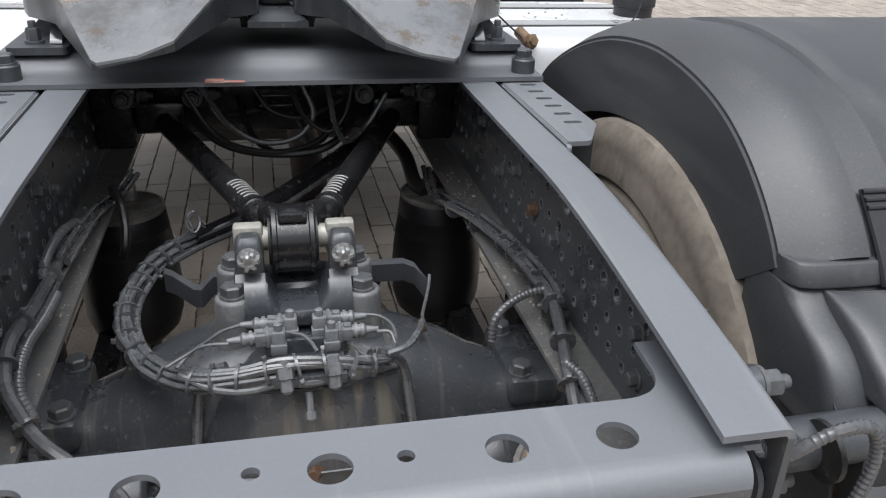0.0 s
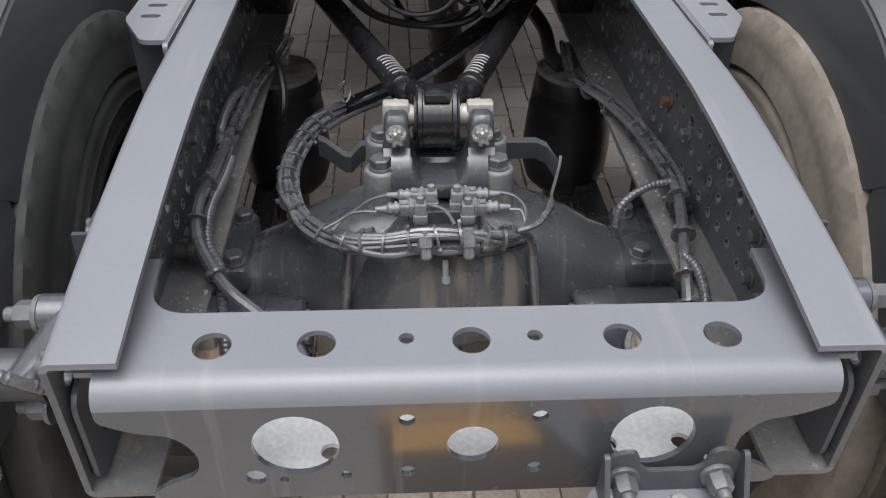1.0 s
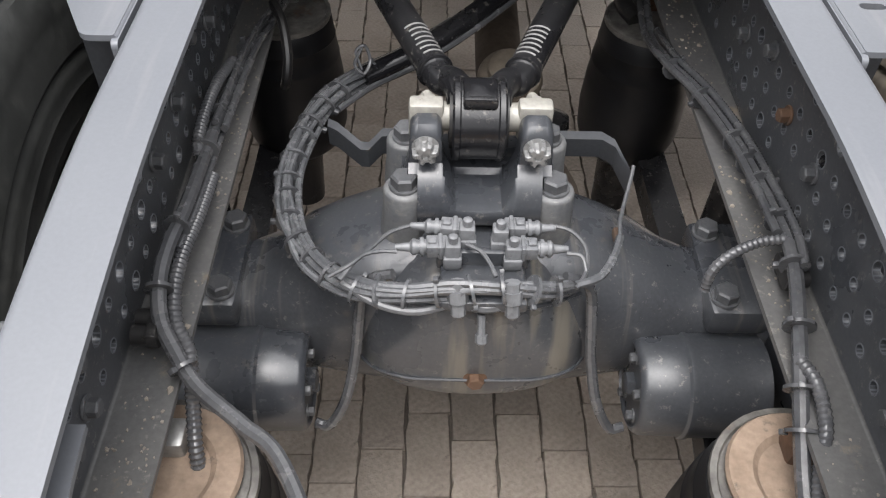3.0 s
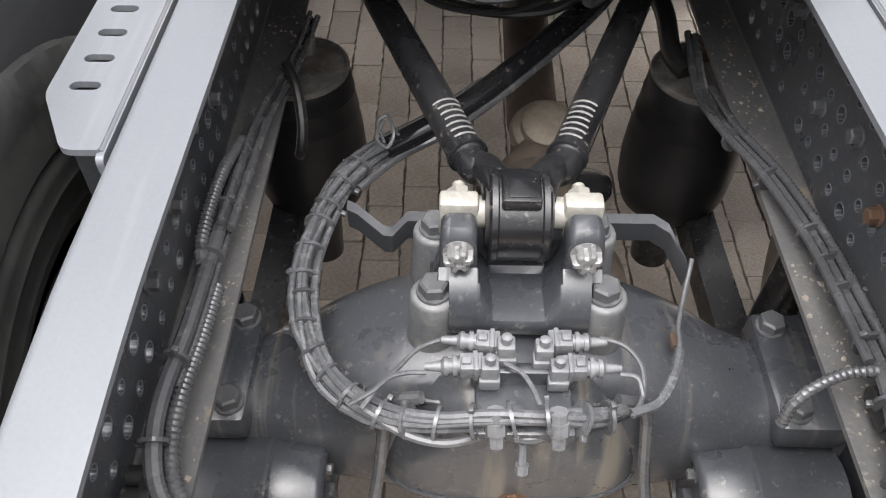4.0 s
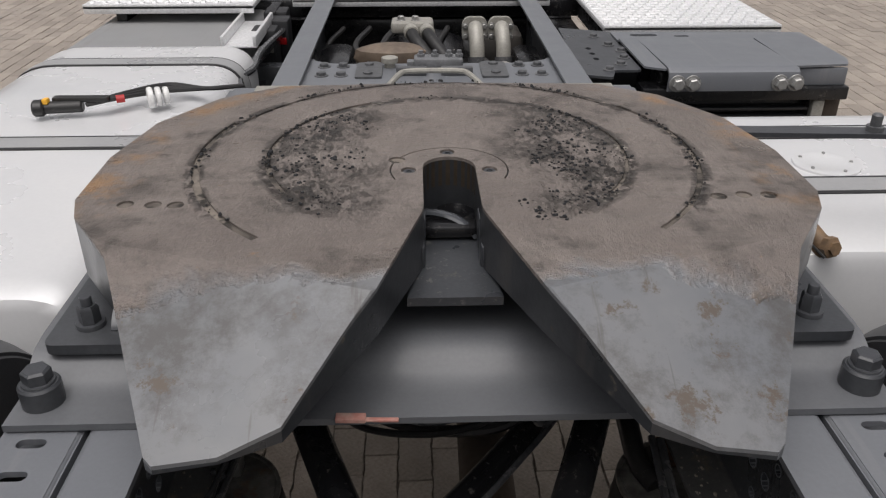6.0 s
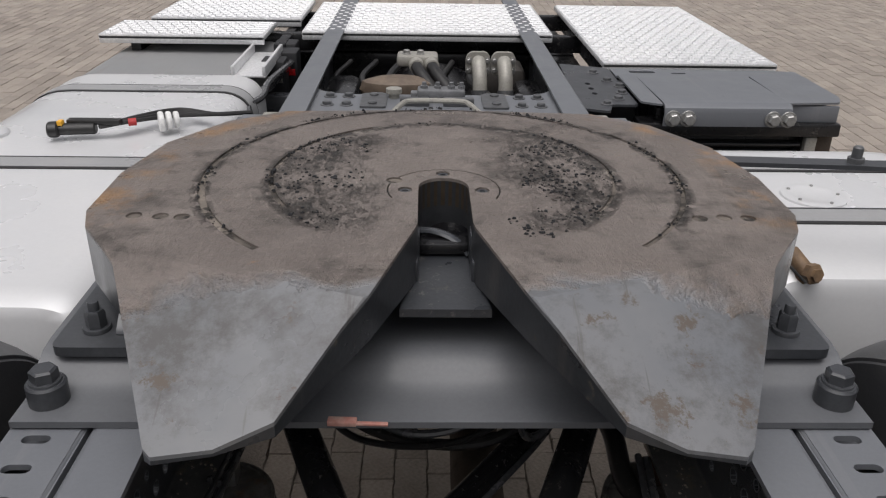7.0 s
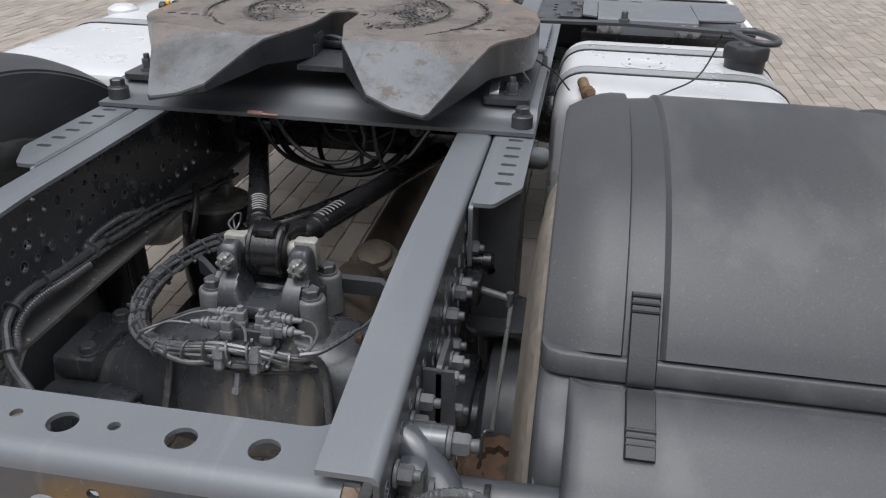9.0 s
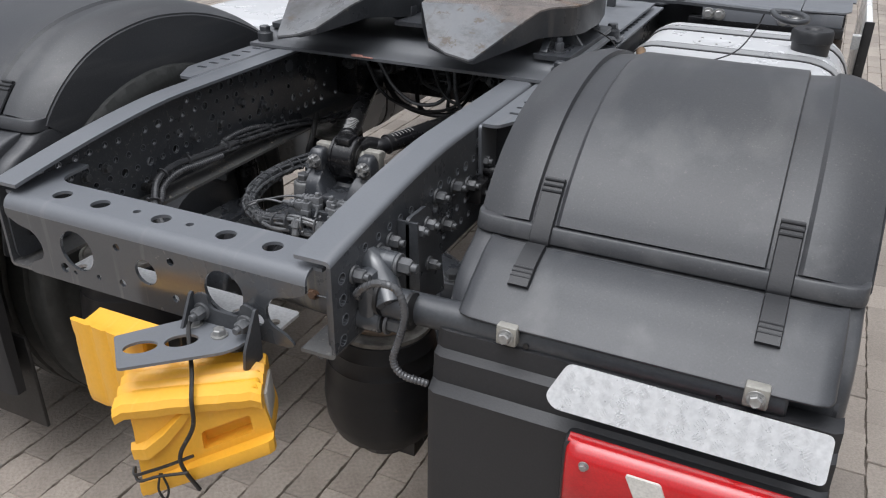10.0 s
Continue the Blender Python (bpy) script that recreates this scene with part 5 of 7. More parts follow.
# ---- mudguards ----
MUD = [(1.345, 0.74), (1.36, 0.84), (1.355, 0.93), (1.325, 1.01), (1.27, 1.075), (1.20, 1.125), (1.10, 1.175), (1.0, 1.213), (0.9, 1.24), (0.8, 1.255), (0.7, 1.26), (0.6, 1.25), (0.52, 1.233), (0.45, 1.208), (0.385, 1.172), (0.33, 1.13), (0.288, 1.088), (0.262, 1.055)]
MUD2 = [(0.266, 1.0505), (0.2585, 1.05), (0.2565, 1.048), (0.2455, 1.0245), (0.2465, 1.0215), (0.262, 1.0195)]
MUD4 = [(0.232, 1.0185), (0.226, 1.0185), (0.205, 1.014), (0.175, 1.003), (0.145, 0.986), (0.113, 0.967), (0.09, 0.95), (0.074, 0.94), (0.0715, 0.937), (0.074, 0.934), (0.084, 0.934)]
MUD3 = [(0.264, 1.02), (0.252, 1.0155), (0.238, 1.004), (0.215, 0.992), (0.185, 0.978), (0.158, 0.958), (0.138, 0.932), (0.126, 0.90), (0.122, 0.872)]


def sweep_guard(bm, prof, section, s, thick=0.006):
    """Skins a guard: profile in (y, z), section across it in (x, outward offset)."""
    pts = [Vector(p) for p in smooth2(prof)]
    n = len(pts)
    loops_o, loops_i = [], []
    for i, p in enumerate(pts):
        t = (pts[min(i + 1, n - 1)] - pts[max(i - 1, 0)]).normalized()
        nr = Vector((t.y, -t.x))
        loops_o.append([(s * x, p.x + nr.x * o, p.y + nr.y * o) for x, o in section])
        loops_i.append([(s * min(max(x, section[0][0] + thick), section[-1][0] - thick), p.x + nr.x * (o - thick), p.y + nr.y * (o - thick)) for x, o in section])
    k = len(section)
    vo = [[bm.verts.new(q) for q in lp] for lp in loops_o]
    vi = [[bm.verts.new(q) for q in lp] for lp in loops_i]
    for g in (vo, vi):
        for a, b in zip(g, g[1:]):
            for j in range(k - 1):
                bm.faces.new((a[j], a[j + 1], b[j + 1], b[j]))
    for i in range(n - 1):
        for j in (0, k - 1):
            bm.faces.new((vo[i][j], vo[i + 1][j], vi[i + 1][j], vi[i][j]))
    for i in (0, n - 1):
        for j in range(k - 1):
            bm.faces.new((vo[i][j], vo[i][j + 1], vi[i][j + 1], vi[i][j]))


def wrap_shell(bm, levels, x0, x1, back, s, thick=0.006):
    """A skin round the guard's rear: levels in (y, z), each a path round both corners to the sides at y = back."""
    for g in (0.0, thick):
        rings = []
        for y, z in levels:
            a, b, yy = x0 + g, x1 - g, y + g
            path = [(a, back), (a, yy + 0.03), (a + 0.003, yy + 0.018), (a + 0.01, yy + 0.008), (a + 0.03, yy + 0.002), (a + 0.08, yy), ((a + b) / 2, yy),
                    (b - 0.08, yy), (b - 0.03, yy + 0.002), (b - 0.01, yy + 0.008), (b - 0.003, yy + 0.018), (b, yy + 0.03), (b, back)]
            rings.append([bm.verts.new((s * x, q, z)) for x, q in path])
        for p, q in zip(rings, rings[1:]):
            for j in range(len(p) - 1):
                bm.faces.new((p[j], p[j + 1], q[j + 1], q[j]))
        if g:
            for k in (0, -1):
                for j in range(len(first[0]) - 1):
                    bm.faces.new((first[k][j], first[k][j + 1], rings[k][j + 1], rings[k][j]))
        first = rings


def smooth2(pts, res=4):
    return [(v.x, v.y) for v in smooth_line([(a, b, 0) for a, b in pts], res)]


def guard_section(x0, x1, grooves):
    sec = [(x0, -0.045), (x0, -0.032), (x0 + 0.035, -0.013), (x0 + 0.06, -0.004), (x0 + 0.08, 0.0)]
    for a, b in grooves:
        sec += [(a - 0.004, 0), (a - 0.001, -0.010), (b - 0.002, -0.006), (b + 0.006, 0.001)]
    sec += [(x1 - 0.08, 0.0), (x1 - 0.06, -0.004), (x1 - 0.035, -0.013), (x1, -0.032), (x1, -0.045)]
    return sec


for s in (-1, 1):
    e = thing("mudguard", (s * 0.94, 0.7, 0.75), "scuffed dark grey plastic mudguard over the twin wheels", "mudguard", "rear mudguards")
    SEC = guard_section(0.597, 1.287, ((0.708, 0.758), (1.127, 1.177)))
    bm = bmesh.new()
    sweep_guard(bm, MUD, SEC, s)
    part("top_cover", bm, M_PLASTIC, e, angle=35)
    for x in (0.600, 1.291):
        bm = bmesh.new()
        sweep_guard(bm, MUD, [(x, -0.165 if s > 0 else -0.275), (x, -0.10), (x, -0.034)], s)
        part("side_skirt", bm, M_PLASTIC, e, "grimy grey side skirt")
    bm = bmesh.new()
    wrap_shell(bm, MUD2, 0.596, 1.288, 0.30, s)
    part("seam_band", bm, M_PLASTIC, e, angle=50)
    bm = bmesh.new()
    wrap_shell(bm, smooth2(MUD3), 0.595, 1.287, 0.35, s)
    sheet(bm, rounded([(0.10, 0.74), (0.34, 0.74), (0.37, 1.06), (0.26, 1.01), (0.18, 0.955), (0.13, 0.91)], 0.02), [], 0.006, lambda u, v, w: (s * (0.602 + w), u, v))
    sheet(bm, rounded([(0.10, 0.45), (0.30, 0.45), (0.33, 0.98), (0.25, 0.955), (0.18, 0.945), (0.13, 0.91)], 0.02), [], 0.006, lambda u, v, w: (s * (1.267 + w), u, v))
    part("rear_shell", bm, M_PLASTIC, e, angle=50)
    bm = bmesh.new()
    wrap_shell(bm, smooth2(MUD4), 0.638, 1.264, 0.26, s)
    part("raised_panel", bm, M_PLASTIC, e, angle=50)
    for x in (0.733, 1.152):
        bm = bmesh.new()
        sweep_guard(bm, [(0.324, 1.121), (0.306, 1.104), (0.284, 1.08), (0.258, 1.05), (0.244, 1.03), (0.2415, 1.022)], [(x - 0.02, 0.0), (x - 0.018, 0.004), (x + 0.018, 0.004), (x + 0.02, 0.0)], s, 0.004)
        sweep_guard(bm, [(0.228, 1.0185), (0.205, 1.014), (0.175, 1.003), (0.155, 0.992), (0.138, 0.981)], [(x - 0.02, 0.002), (x - 0.018, 0.010), (x + 0.018, 0.010), (x + 0.02, 0.002)], s, 0.008)
        st = part("strap", bm, M_PLAST2, e, "black rubber strap in a groove", angle=50)
        for yy, zz in ((0.317, 1.117), (0.309, 1.109), (0.301, 1.101), (0.165, 1.0035), (0.157, 0.9985), (0.149, 0.993)):
            bm = bmesh.new()
            rod(bm, (s * (x - 0.019), yy, zz + 0.004), (s * (x + 0.019), yy, zz + 0.004), 0.0035, 8)
            part("grip_rib", bm, M_PLAST2, st)
    # lower rear panel behind the wheel
    bm = bmesh.new()
    loops = []
    for x in (0.605, 0.62, 1.272, 1.284):
        i = 0.008 if x in (0.605, 1.284) else 0
        loops.append([(s * x, y + i, z) for y, z in ((0.095, 0.90), (0.075, 0.895), (0.07, 0.86), (0.055, 0.85), (0.05, 0.80), (0.03, 0.785), (0.028, 0.50), (0.03, 0.36), (0.055, 0.36), (0.06, 0.78), (0.1, 0.84), (0.11, 0.90))])
    strip(bm, loops)
    part("rear_panel", bm, M_PLAST2, e, "black plastic lamp carrier panel")
    bm = bmesh.new()
    box(bm, (s * 0.945 - 0.33, 0.10, 0.20), (s * 0.945 + 0.33, 0.112, 0.50), 0.004)
    part("mud_flap", bm, M_RUBBER, e)

# ---- stay plates below the slotted brackets ----
for s in (-1, 1):
    bm = bmesh.new()
    sheet(bm, rounded([(0.436, 0.74), (0.50, 0.74), (0.524, 0.86), (0.524, 1.074), (0.436, 1.074)], 0.01), [circle(0.47, 0.9, 0.012, 12)], 0.008, lambda u, v, w: (s * u, 0.752 + w, v))
    sheet(bm, rounded([(0.76, 0.70), (1.02, 0.70), (1.02, 1.074), (0.76, 1.074)], 0.01), [], 0.006, lambda u, v, w: (s * (0.512 + w), u, v))
    solo("stay_plate", bm, M_DARK, "dark folded steel stay hanging below the slotted angle", "plate", "stay plates")

# ---- guard carrier tubes at the frame's end ----
for s in (-1, 1):
    e = thing("carrier_tube", (s * 0.42, 0.07, 0.94), "grey tube carrying the mudguard, bolted on the rail", "tube", "mudguard carrier tubes")
    bm = bmesh.new()
    rod(bm, (s * 0.46, 0.112, 0.9), (s * 1.2, 0.106, 0.917), 0.031, 24, 0.004)
    part("tube", bm, M_DARK, e)
    # black discs put the dark inside small drilled holes into colour
    for x in (0.775, 1.10):
        bm = bmesh.new()
        rod(bm, (s * x, 0.085, 0.905), (s * x, 0.0755, 0.905), 0.0055, 10)
        part("dark_hole_disc", bm, M_BLACK, e)
    bm = bmesh.new()
    tube(bm, [(s * 0.425, 0.14, 0.965), (s * 0.45, 0.13, 0.955), (s * 0.475, 0.115, 0.93), (s * 0.50, 0.09, 0.905)], 0.03, 14)
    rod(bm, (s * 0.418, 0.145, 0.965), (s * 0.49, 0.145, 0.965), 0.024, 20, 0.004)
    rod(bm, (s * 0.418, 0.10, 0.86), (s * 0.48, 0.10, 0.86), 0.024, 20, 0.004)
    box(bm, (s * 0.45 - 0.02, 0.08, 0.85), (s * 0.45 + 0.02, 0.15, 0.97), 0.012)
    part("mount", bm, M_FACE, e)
    for y, z in ((0.145, 0.965), (0.10, 0.86)):
        piece("nut", NUT, e, aim((s * 0.488, y, z), (s, 0, 0), 0.3, 1.25))
    for x, z in ((0.742, 0.924), (1.153, 0.93)):
        bm = bmesh.new()
        box(bm, (s * x - 0.019, 0.062, z - 0.019), (s * x + 0.019, 0.085, z + 0.019), 0.004)
        cl = part("clamp_plate", bm, M_CREAM, e, "pale zinc clamp plate")
        piece("zinc_bolt", ZBOLT, e, aim((s * x, 0.062, z), (0, -1, 0.1), 0.4))
    bm = bmesh.new()
    tube(bm, [(s * 0.43, 0.10, 0.90), (s * 0.455, 0.045, 0.945), (s * 0.50, 0.03, 0.985), (s * 0.545, 0.03, 0.985), (s * 0.562, 0.03, 0.94), (s * 0.55, 0.028, 0.88), (s * 0.538, 0.028, 0.835), (s * 0.555, 0.03, 0.805), (s * 0.60, 0.05, 0.785)], 0.0078, 9, 8, ribs=0.0013)
    part("conduit", bm, M_CABLE, e, "grey corrugated conduit")
    for q in ((0.475, 0.10, 0.915), (0.545, 0.085, 0.91)):
        bm = bmesh.new()
        lathe(bm, (s * q[0], q[1], q[2]), (s, 0, 0.05), [(0, 0.033), (0.0, 0.036), (0.007, 0.036), (0.007, 0.033)], 20)
        part("cable_tie", bm, M_RUBBER, e)
    # three-hole support plate outside the rail
    bm = bmesh.new()
    sheet(bm, rounded([(0.245, 0.80), (0.42, 0.76), (0.40, 0.86), (0.345, 0.995), (0.325, 1.01), (0.245, 1.012)], 0.012), [circle(0.30, 0.86, 0.006, 10), circle(0.37, 0.83, 0.006, 10)], 0.008, lambda u, v, w: (s * (0.452 + w), u, v))
    sheet(bm, [(0.433, 0.80), (0.486, 0.80), (0.478, 1.005), (0.433, 1.005)], [], 0.007, lambda u, v, w: (s * u, 0.245 + w, v))
    part("support_plate", bm, M_DARK, e)
    for y, z in ((0.275, 0.975), (0.325, 0.968), (0.335, 0.87)):
        piece("nut", NUT, e, aim((s * 0.46, y, z), (s, 0, 0), 0.5, 0.9))

# ---- tail lamp and checker plate on the carriers ----
for s in (-1, 1):
    e = thing("tail_lamp", (s * 1.08, 0.02, 0.73), "red tail lamp cluster with clear and amber sections", "tail lamp", "tail lamps")
    bm = bmesh.new()
    box(bm, (s * 1.08 - 0.205, -0.005, 0.655), (s * 1.08 + 0.205, 0.04, 0.80), 0.012)
    part("lamp_body", bm, M_PLAST2, e)
    a, b = sorted((s * 0.884, s * 1.275))
    bm = bmesh.new()
    strip(bm, [[(x, y, z) for y, z in ((0.004, 0.662), (-0.014 - i, 0.662), (-0.022 - i, 0.675), (-0.022 - i, 0.775), (-0.014 - i, 0.79), (0.0, 0.8), (0.016, 0.803))] for x, i in ((a, -0.012), (a + 0.006, -0.004), (a + 0.02, 0.0), (b - 0.02, 0.0), (b - 0.006, -0.004), (b, -0.012))])
    part("red_lens", bm, M_RED, e, angle=60)
    for nm, mt, outl in (("clear_lens", M_CLEAR, [(0.988, 0.783), (1.045, 0.783), (1.065, 0.735), (1.05, 0.667), (1.0, 0.667), (1.01, 0.735)]), ("amber_lens", M_AMBER, [(1.15, 0.77), (1.255, 0.77), (1.255, 0.675), (1.15, 0.675)])):
        bm = bmesh.new()
        sheet(bm, rounded(outl, 0.006), [], 0.005, lambda u, v, w: (s * u, -0.021 - w, v))
        part(nm, bm, mt, e)
    for x, z in ((0.92, 0.772), (1.135, 0.772), (0.915, 0.685), (1.135, 0.685)):
        piece("zinc_bolt", ZBOLT, e, aim((s * x, -0.022, z), (0, -1, 0), 0.3, 0.6))
    bm = bmesh.new()
    P0, PX, PZ = Vector((s * 0.835, 0.0, 0.852)), Vector((s * 1, 0, 0.0)), Vector((0, 0.45, 0.9)).normalized()
    outl = rounded([(0.0, 0.018), (0.018, 0.0), (0.435, 0.0), (0.435, 0.076), (0.028, 0.08)], 0.012)
    nrm = PX.cross(PZ) * (1 if s > 0 else -1)
    sheet(bm, outl, [], 0.004, lambda u, v, w: P0 + PX * u + PZ * v - nrm * w)
    cp = solo("checker_plate", bm, M_CHECK, "embossed aluminium checker plate above the tail lamp", "metal plate", "checker plates")
    bm = bmesh.new()
    for i in range(13):
        for j in range(3):
            u0, v0 = 0.036 + 0.0305 * i, 0.016 + 0.024 * j
            a = 0.75 if (i + j) % 2 else -0.75
            c, q = math.cos(a), math.sin(a)
            for k in range(-2, 3):
                u, v = u0 - q * 0.0042 * k, v0 + c * 0.0042 * k
                h = 0.0088 - 0.001 * abs(k)
                pts = [(u - c * h, v - q * h), (u + q * 0.0007, v - c * 0.0007), (u + c * h, v + q * h), (u - q * 0.0007, v + c * 0.0007)]
                if all(0.004 < y < 0.074 for x, y in pts):
                    sheet(bm, pts, [], 0.0011, lambda x, y, w: P0 + PX * x + PZ * y + nrm * (0.0004 + w))
    tagged(part("embossing", bm, M_CHECK, cp), kind="stuff")

# ---- fuel tanks ----
def tank(s, y0, y1, bands, label):
    e = thing("fuel_tank", (s * 0.87, (y0 + y1) / 2, 0.5), label, "fuel tank", "side tanks")
    sec = rounded([(0.545, 0.52), (1.235, 0.52), (1.235, 1.078), (0.545, 1.078)], [0.12, 0.12, 0.16, 0.10], 8)
    cx, cz = 0.88, 0.81
    bm = bmesh.new()
    loops = []
    for y, k in ((y0, 0.90), (y0 + 0.008, 0.955), (y0 + 0.03, 0.99), (y0 + 0.06, 1.0), (y1 - 0.06, 1.0), (y1 - 0.03, 0.99), (y1 - 0.008, 0.955), (y1, 0.90)):
        loops.append([(s * (cx + (x - cx) * k), y, cz + (z - cz) * k) for x, z in sec])
    strip(bm, loops)
    part("shell", bm, M_SILVER, e, "bright silver tank shell")
    for y in bands:
        bm = bmesh.new()
        band = [(cx + (x - cx) * 1.012, cz + (z - cz) * 1.014) for x, z in sec]
        strip(bm, [[(s * x, yy, z) for x, z in band] for yy in (y - 0.03, y + 0.03)])
        part("band", bm, M_BAND, e, "grey tank band")
        for d in (-0.034, 0.034):
            bm = bmesh.new()
            rub = [(cx + (x - cx) * 1.009, cz + (z - cz) * 1.0105) for x, z in sec]
            strip(bm, [[(s * x, yy, z) for x, z in rub] for yy in (y + d - 0.006, y + d + 0.006)])
            part("rubber_edge", bm, M_RUBBER, e)
    return e


tr = tank(1, 1.47, 2.17, (1.725, 2.02), "silver fuel tank with two bands and a black filler cap")
tl = tank(-1, 1.36, 2.88, (2.0, 2.66), "long silver fuel tank with two bands")
bm = bmesh.new()
lathe(bm, (1.1, 1.874, 1.055), (0, 0, 1), [(0, 0.058), (0.05, 0.06), (0.052, 0.066), (0.082, 0.066), (0.09, 0.06), (0.09, 0.03), (0.082, 0.02), (0.082, 0)], 28, wobble=lambda i, q, r: -0.004 if (i % 4 == 0 and r > 0.064) else 0)
part("filler_cap", bm, M_PLAST2, tr, "black screw filler cap")
bm = bmesh.new()
lathe(bm, (0.80, 1.83, 1.076), (0, 0, 1), [(0, 0.068), (0.006, 0.066), (0.008, 0.05), (0.006, 0.045), (0.006, 0)], 32)
part("sender_flange", bm, M_SILVER, tr)
for i in range(5):
    q = 2 * math.pi * i / 5
    piece("zinc_bolt", ZBOLT, tr, aim((0.80 + 0.052 * math.cos(q), 1.83 + 0.052 * math.sin(q), 1.082), (0, 0, 1), 0.2, 0.35))

FRAMEBOLT = bolt_mesh("hex_bolt", 0.0125, 0.011, M_BOLT, False, 1.5)


# ---- deck plates ----
def deck(x0, x1, y0, y1, z, label):
    e = thing("deck_plate", ((x0 + x1) / 2, y0, z), label, "deck plate", "walkway plates")
    bm = bmesh.new()
    box(bm, (x0, y0, z - 0.02), (x1, y1, z), 0.004)
    box(bm, (x0, y0, z - 0.035), (x1, y0 + 0.012, z - 0.004), 0.004)
    part("plate", bm, M_ALU, e)
    y = y0 + 0.03
    bm = bmesh.new()
    while y < y1 - 0.02:
        n = int((x1 - x0 - 0.04) / 0.046)
        row = int((y - y0) * 1000 + 0.5) // 44
        for i in range(n):
            xx = x0 + 0.03 + 0.046 * i + (0.023 if row % 2 else 0)
            lathe(bm, (xx - 0.013, y, z), (1, 0, 0), [(0, 0.001), (0.005, 0.008), (0.021, 0.008), (0.026, 0.001)], 6)
        lathe(bm, (x0 + 0.01, y + 0.022, z), (1, 0, 0), [(0, 0.005), (x1 - x0 - 0.02, 0.005)], 6)
        y += 0.044
    part("tread_ribs", bm, M_ALU, e)
    return e


deck(-1.285, -0.65, 3.42, 3.72, 1.09, "ribbed aluminium walkway plate over the side box")
deck(-0.525, 0.49, 3.56, 4.3, 1.083, "ribbed aluminium walkway plate across the frame")
deck(0.592, 1.205, 3.04, 4.25, 1.088, "ribbed aluminium walkway plate beside the frame")
deck(-1.2, -0.56, 3.8, 4.3, 1.09, "ribbed aluminium walkway plate ahead of the side box")

# ---- carriers below the walkways ----
e = thing("deck_carrier", (0, 4.0, 0.9), "black steel carrier frame below the walkway plates", "carrier frame")
for y in (3.66, 4.15):
    bm = bmesh.new()
    box(bm, (-1.22, y, 0.985), (1.2, y + 0.05, 1.054), 0.006)
    part("cross_beam", bm, M_BLACK, e)
for x in (-1.18, -0.62, 0.62, 1.14):
    bm = bmesh.new()
    box(bm, (x, 3.1 if x > 0 else 3.46, 0.985), (x + 0.04, 4.3, 1.05), 0.005)
    part("side_beam", bm, M_BLACK, e)
# black boxes added so that no paving shows through the walkway gaps
bm = bmesh.new()
box(bm, (-0.62, 3.72, 0.78), (0.62, 4.5, 0.97), 0.02)
box(bm, (0.44, 3.2, 0.80), (0.62, 4.5, 0.96), 0.015)
part("dark_gap_box", bm, M_BLACK, e, "black boxes added to fill the dark gaps under the walkway")
for k, (x, y) in enumerate(((-0.6, 3.3), (-0.57, 3.42), (-0.59, 3.54))):
    b = thing("relay_box", (x, y, 0.9), "small black relay box beside the frame rail", "relay box", "relay boxes")
    bm = bmesh.new()
    box(bm, (x - 0.04, y - 0.05, 0.88), (x + 0.05, y + 0.05, 1.03 + 0.008 * k), 0.008)
    part("case", bm, M_PLAST2, b)
    bm = bmesh.new()
    box(bm, (x - 0.03, y - 0.055, 0.95), (x + 0.04, y - 0.049, 0.975), 0.002)
    part("label_strip", bm, M_CREAM if k != 1 else M_RED, b, "faded label strip")

# ---- side boxes ----
battery = e = thing("battery_box", (0.95, 2.8, 0.6), "grey battery box with a slatted back under the walkway", "battery box")
bm = bmesh.new()
lid = [(2.488, 1.03), (2.484, 1.07), (2.488, 1.084), (2.5, 1.092), (2.52, 1.094), (2.86, 1.088), (2.86, 1.08), (2.522, 1.086), (2.505, 1.084), (2.496, 1.078), (2.492, 1.07), (2.496, 1.03)]
strip(bm, [[(x, y, z) for y, z in lid] for x in (0.66, 1.03)])
part("lid", bm, M_FRAME, e, "grey lid with a folded front edge")
bm = bmesh.new()
sheet(bm, rounded([(0.60, 2.53), (0.657, 2.50), (0.657, 2.86), (0.60, 2.86)], 0.01), [], -0.006, lambda u, v, w: (u, v, 1.091 + w))
part("lid_end", bm, M_FRAME, e)
bm = bmesh.new()
sheet(bm, rounded([(1.033, 2.525), (1.19, 2.54), (1.215, 2.60), (1.215, 2.86), (1.033, 2.86)], 0.012), [], -0.006, lambda u, v, w: (u, v, 1.0905 + w))
part("lid_end", bm, M_FRAME, e)
bm = bmesh.new()
sheet(bm, rounded([(0.60, 2.866), (1.23, 2.866), (1.23, 2.96), (0.60, 2.98)], 0.01), [slot(0.70, 2.93, 0.09, 0.03), slot(0.82, 2.915, 0.05, 0.018)], -0.006, lambda u, v, w: (u, v, 1.082 + w))
part("lid_strip", bm, M_FRAME, e)
bm = bmesh.new()
box(bm, (1.036, 2.535, 1.03), (1.19, 2.548, 1.08), 0.003)
part("end_bracket", bm, M_FRAME, e)
bm = bmesh.new()
box(bm, (0.60, 2.52, 0.99), (1.20, 2.60, 1.03), 0.006)
box(bm, (0.66, 2.58, 0.5), (1.20, 3.4, 1.06), 0.01)
part("body", bm, M_BLACK, e, "black box body")
for i in range(8):
    bm = bmesh.new()
    box(bm, (0.66, 2.54, 0.78 + 0.025 * i), (1.10, 2.575, 0.788 + 0.025 * i), 0.003)
    part("slat", bm, M_PLAST2, e)
bm = bmesh.new()
box(bm, (1.11, 2.535, 0.86), (1.145, 2.56, 0.985), 0.004)
part("white_bracket", bm, M_CREAM, e, "pale bracket at the box corner")
bm = bmesh.new()
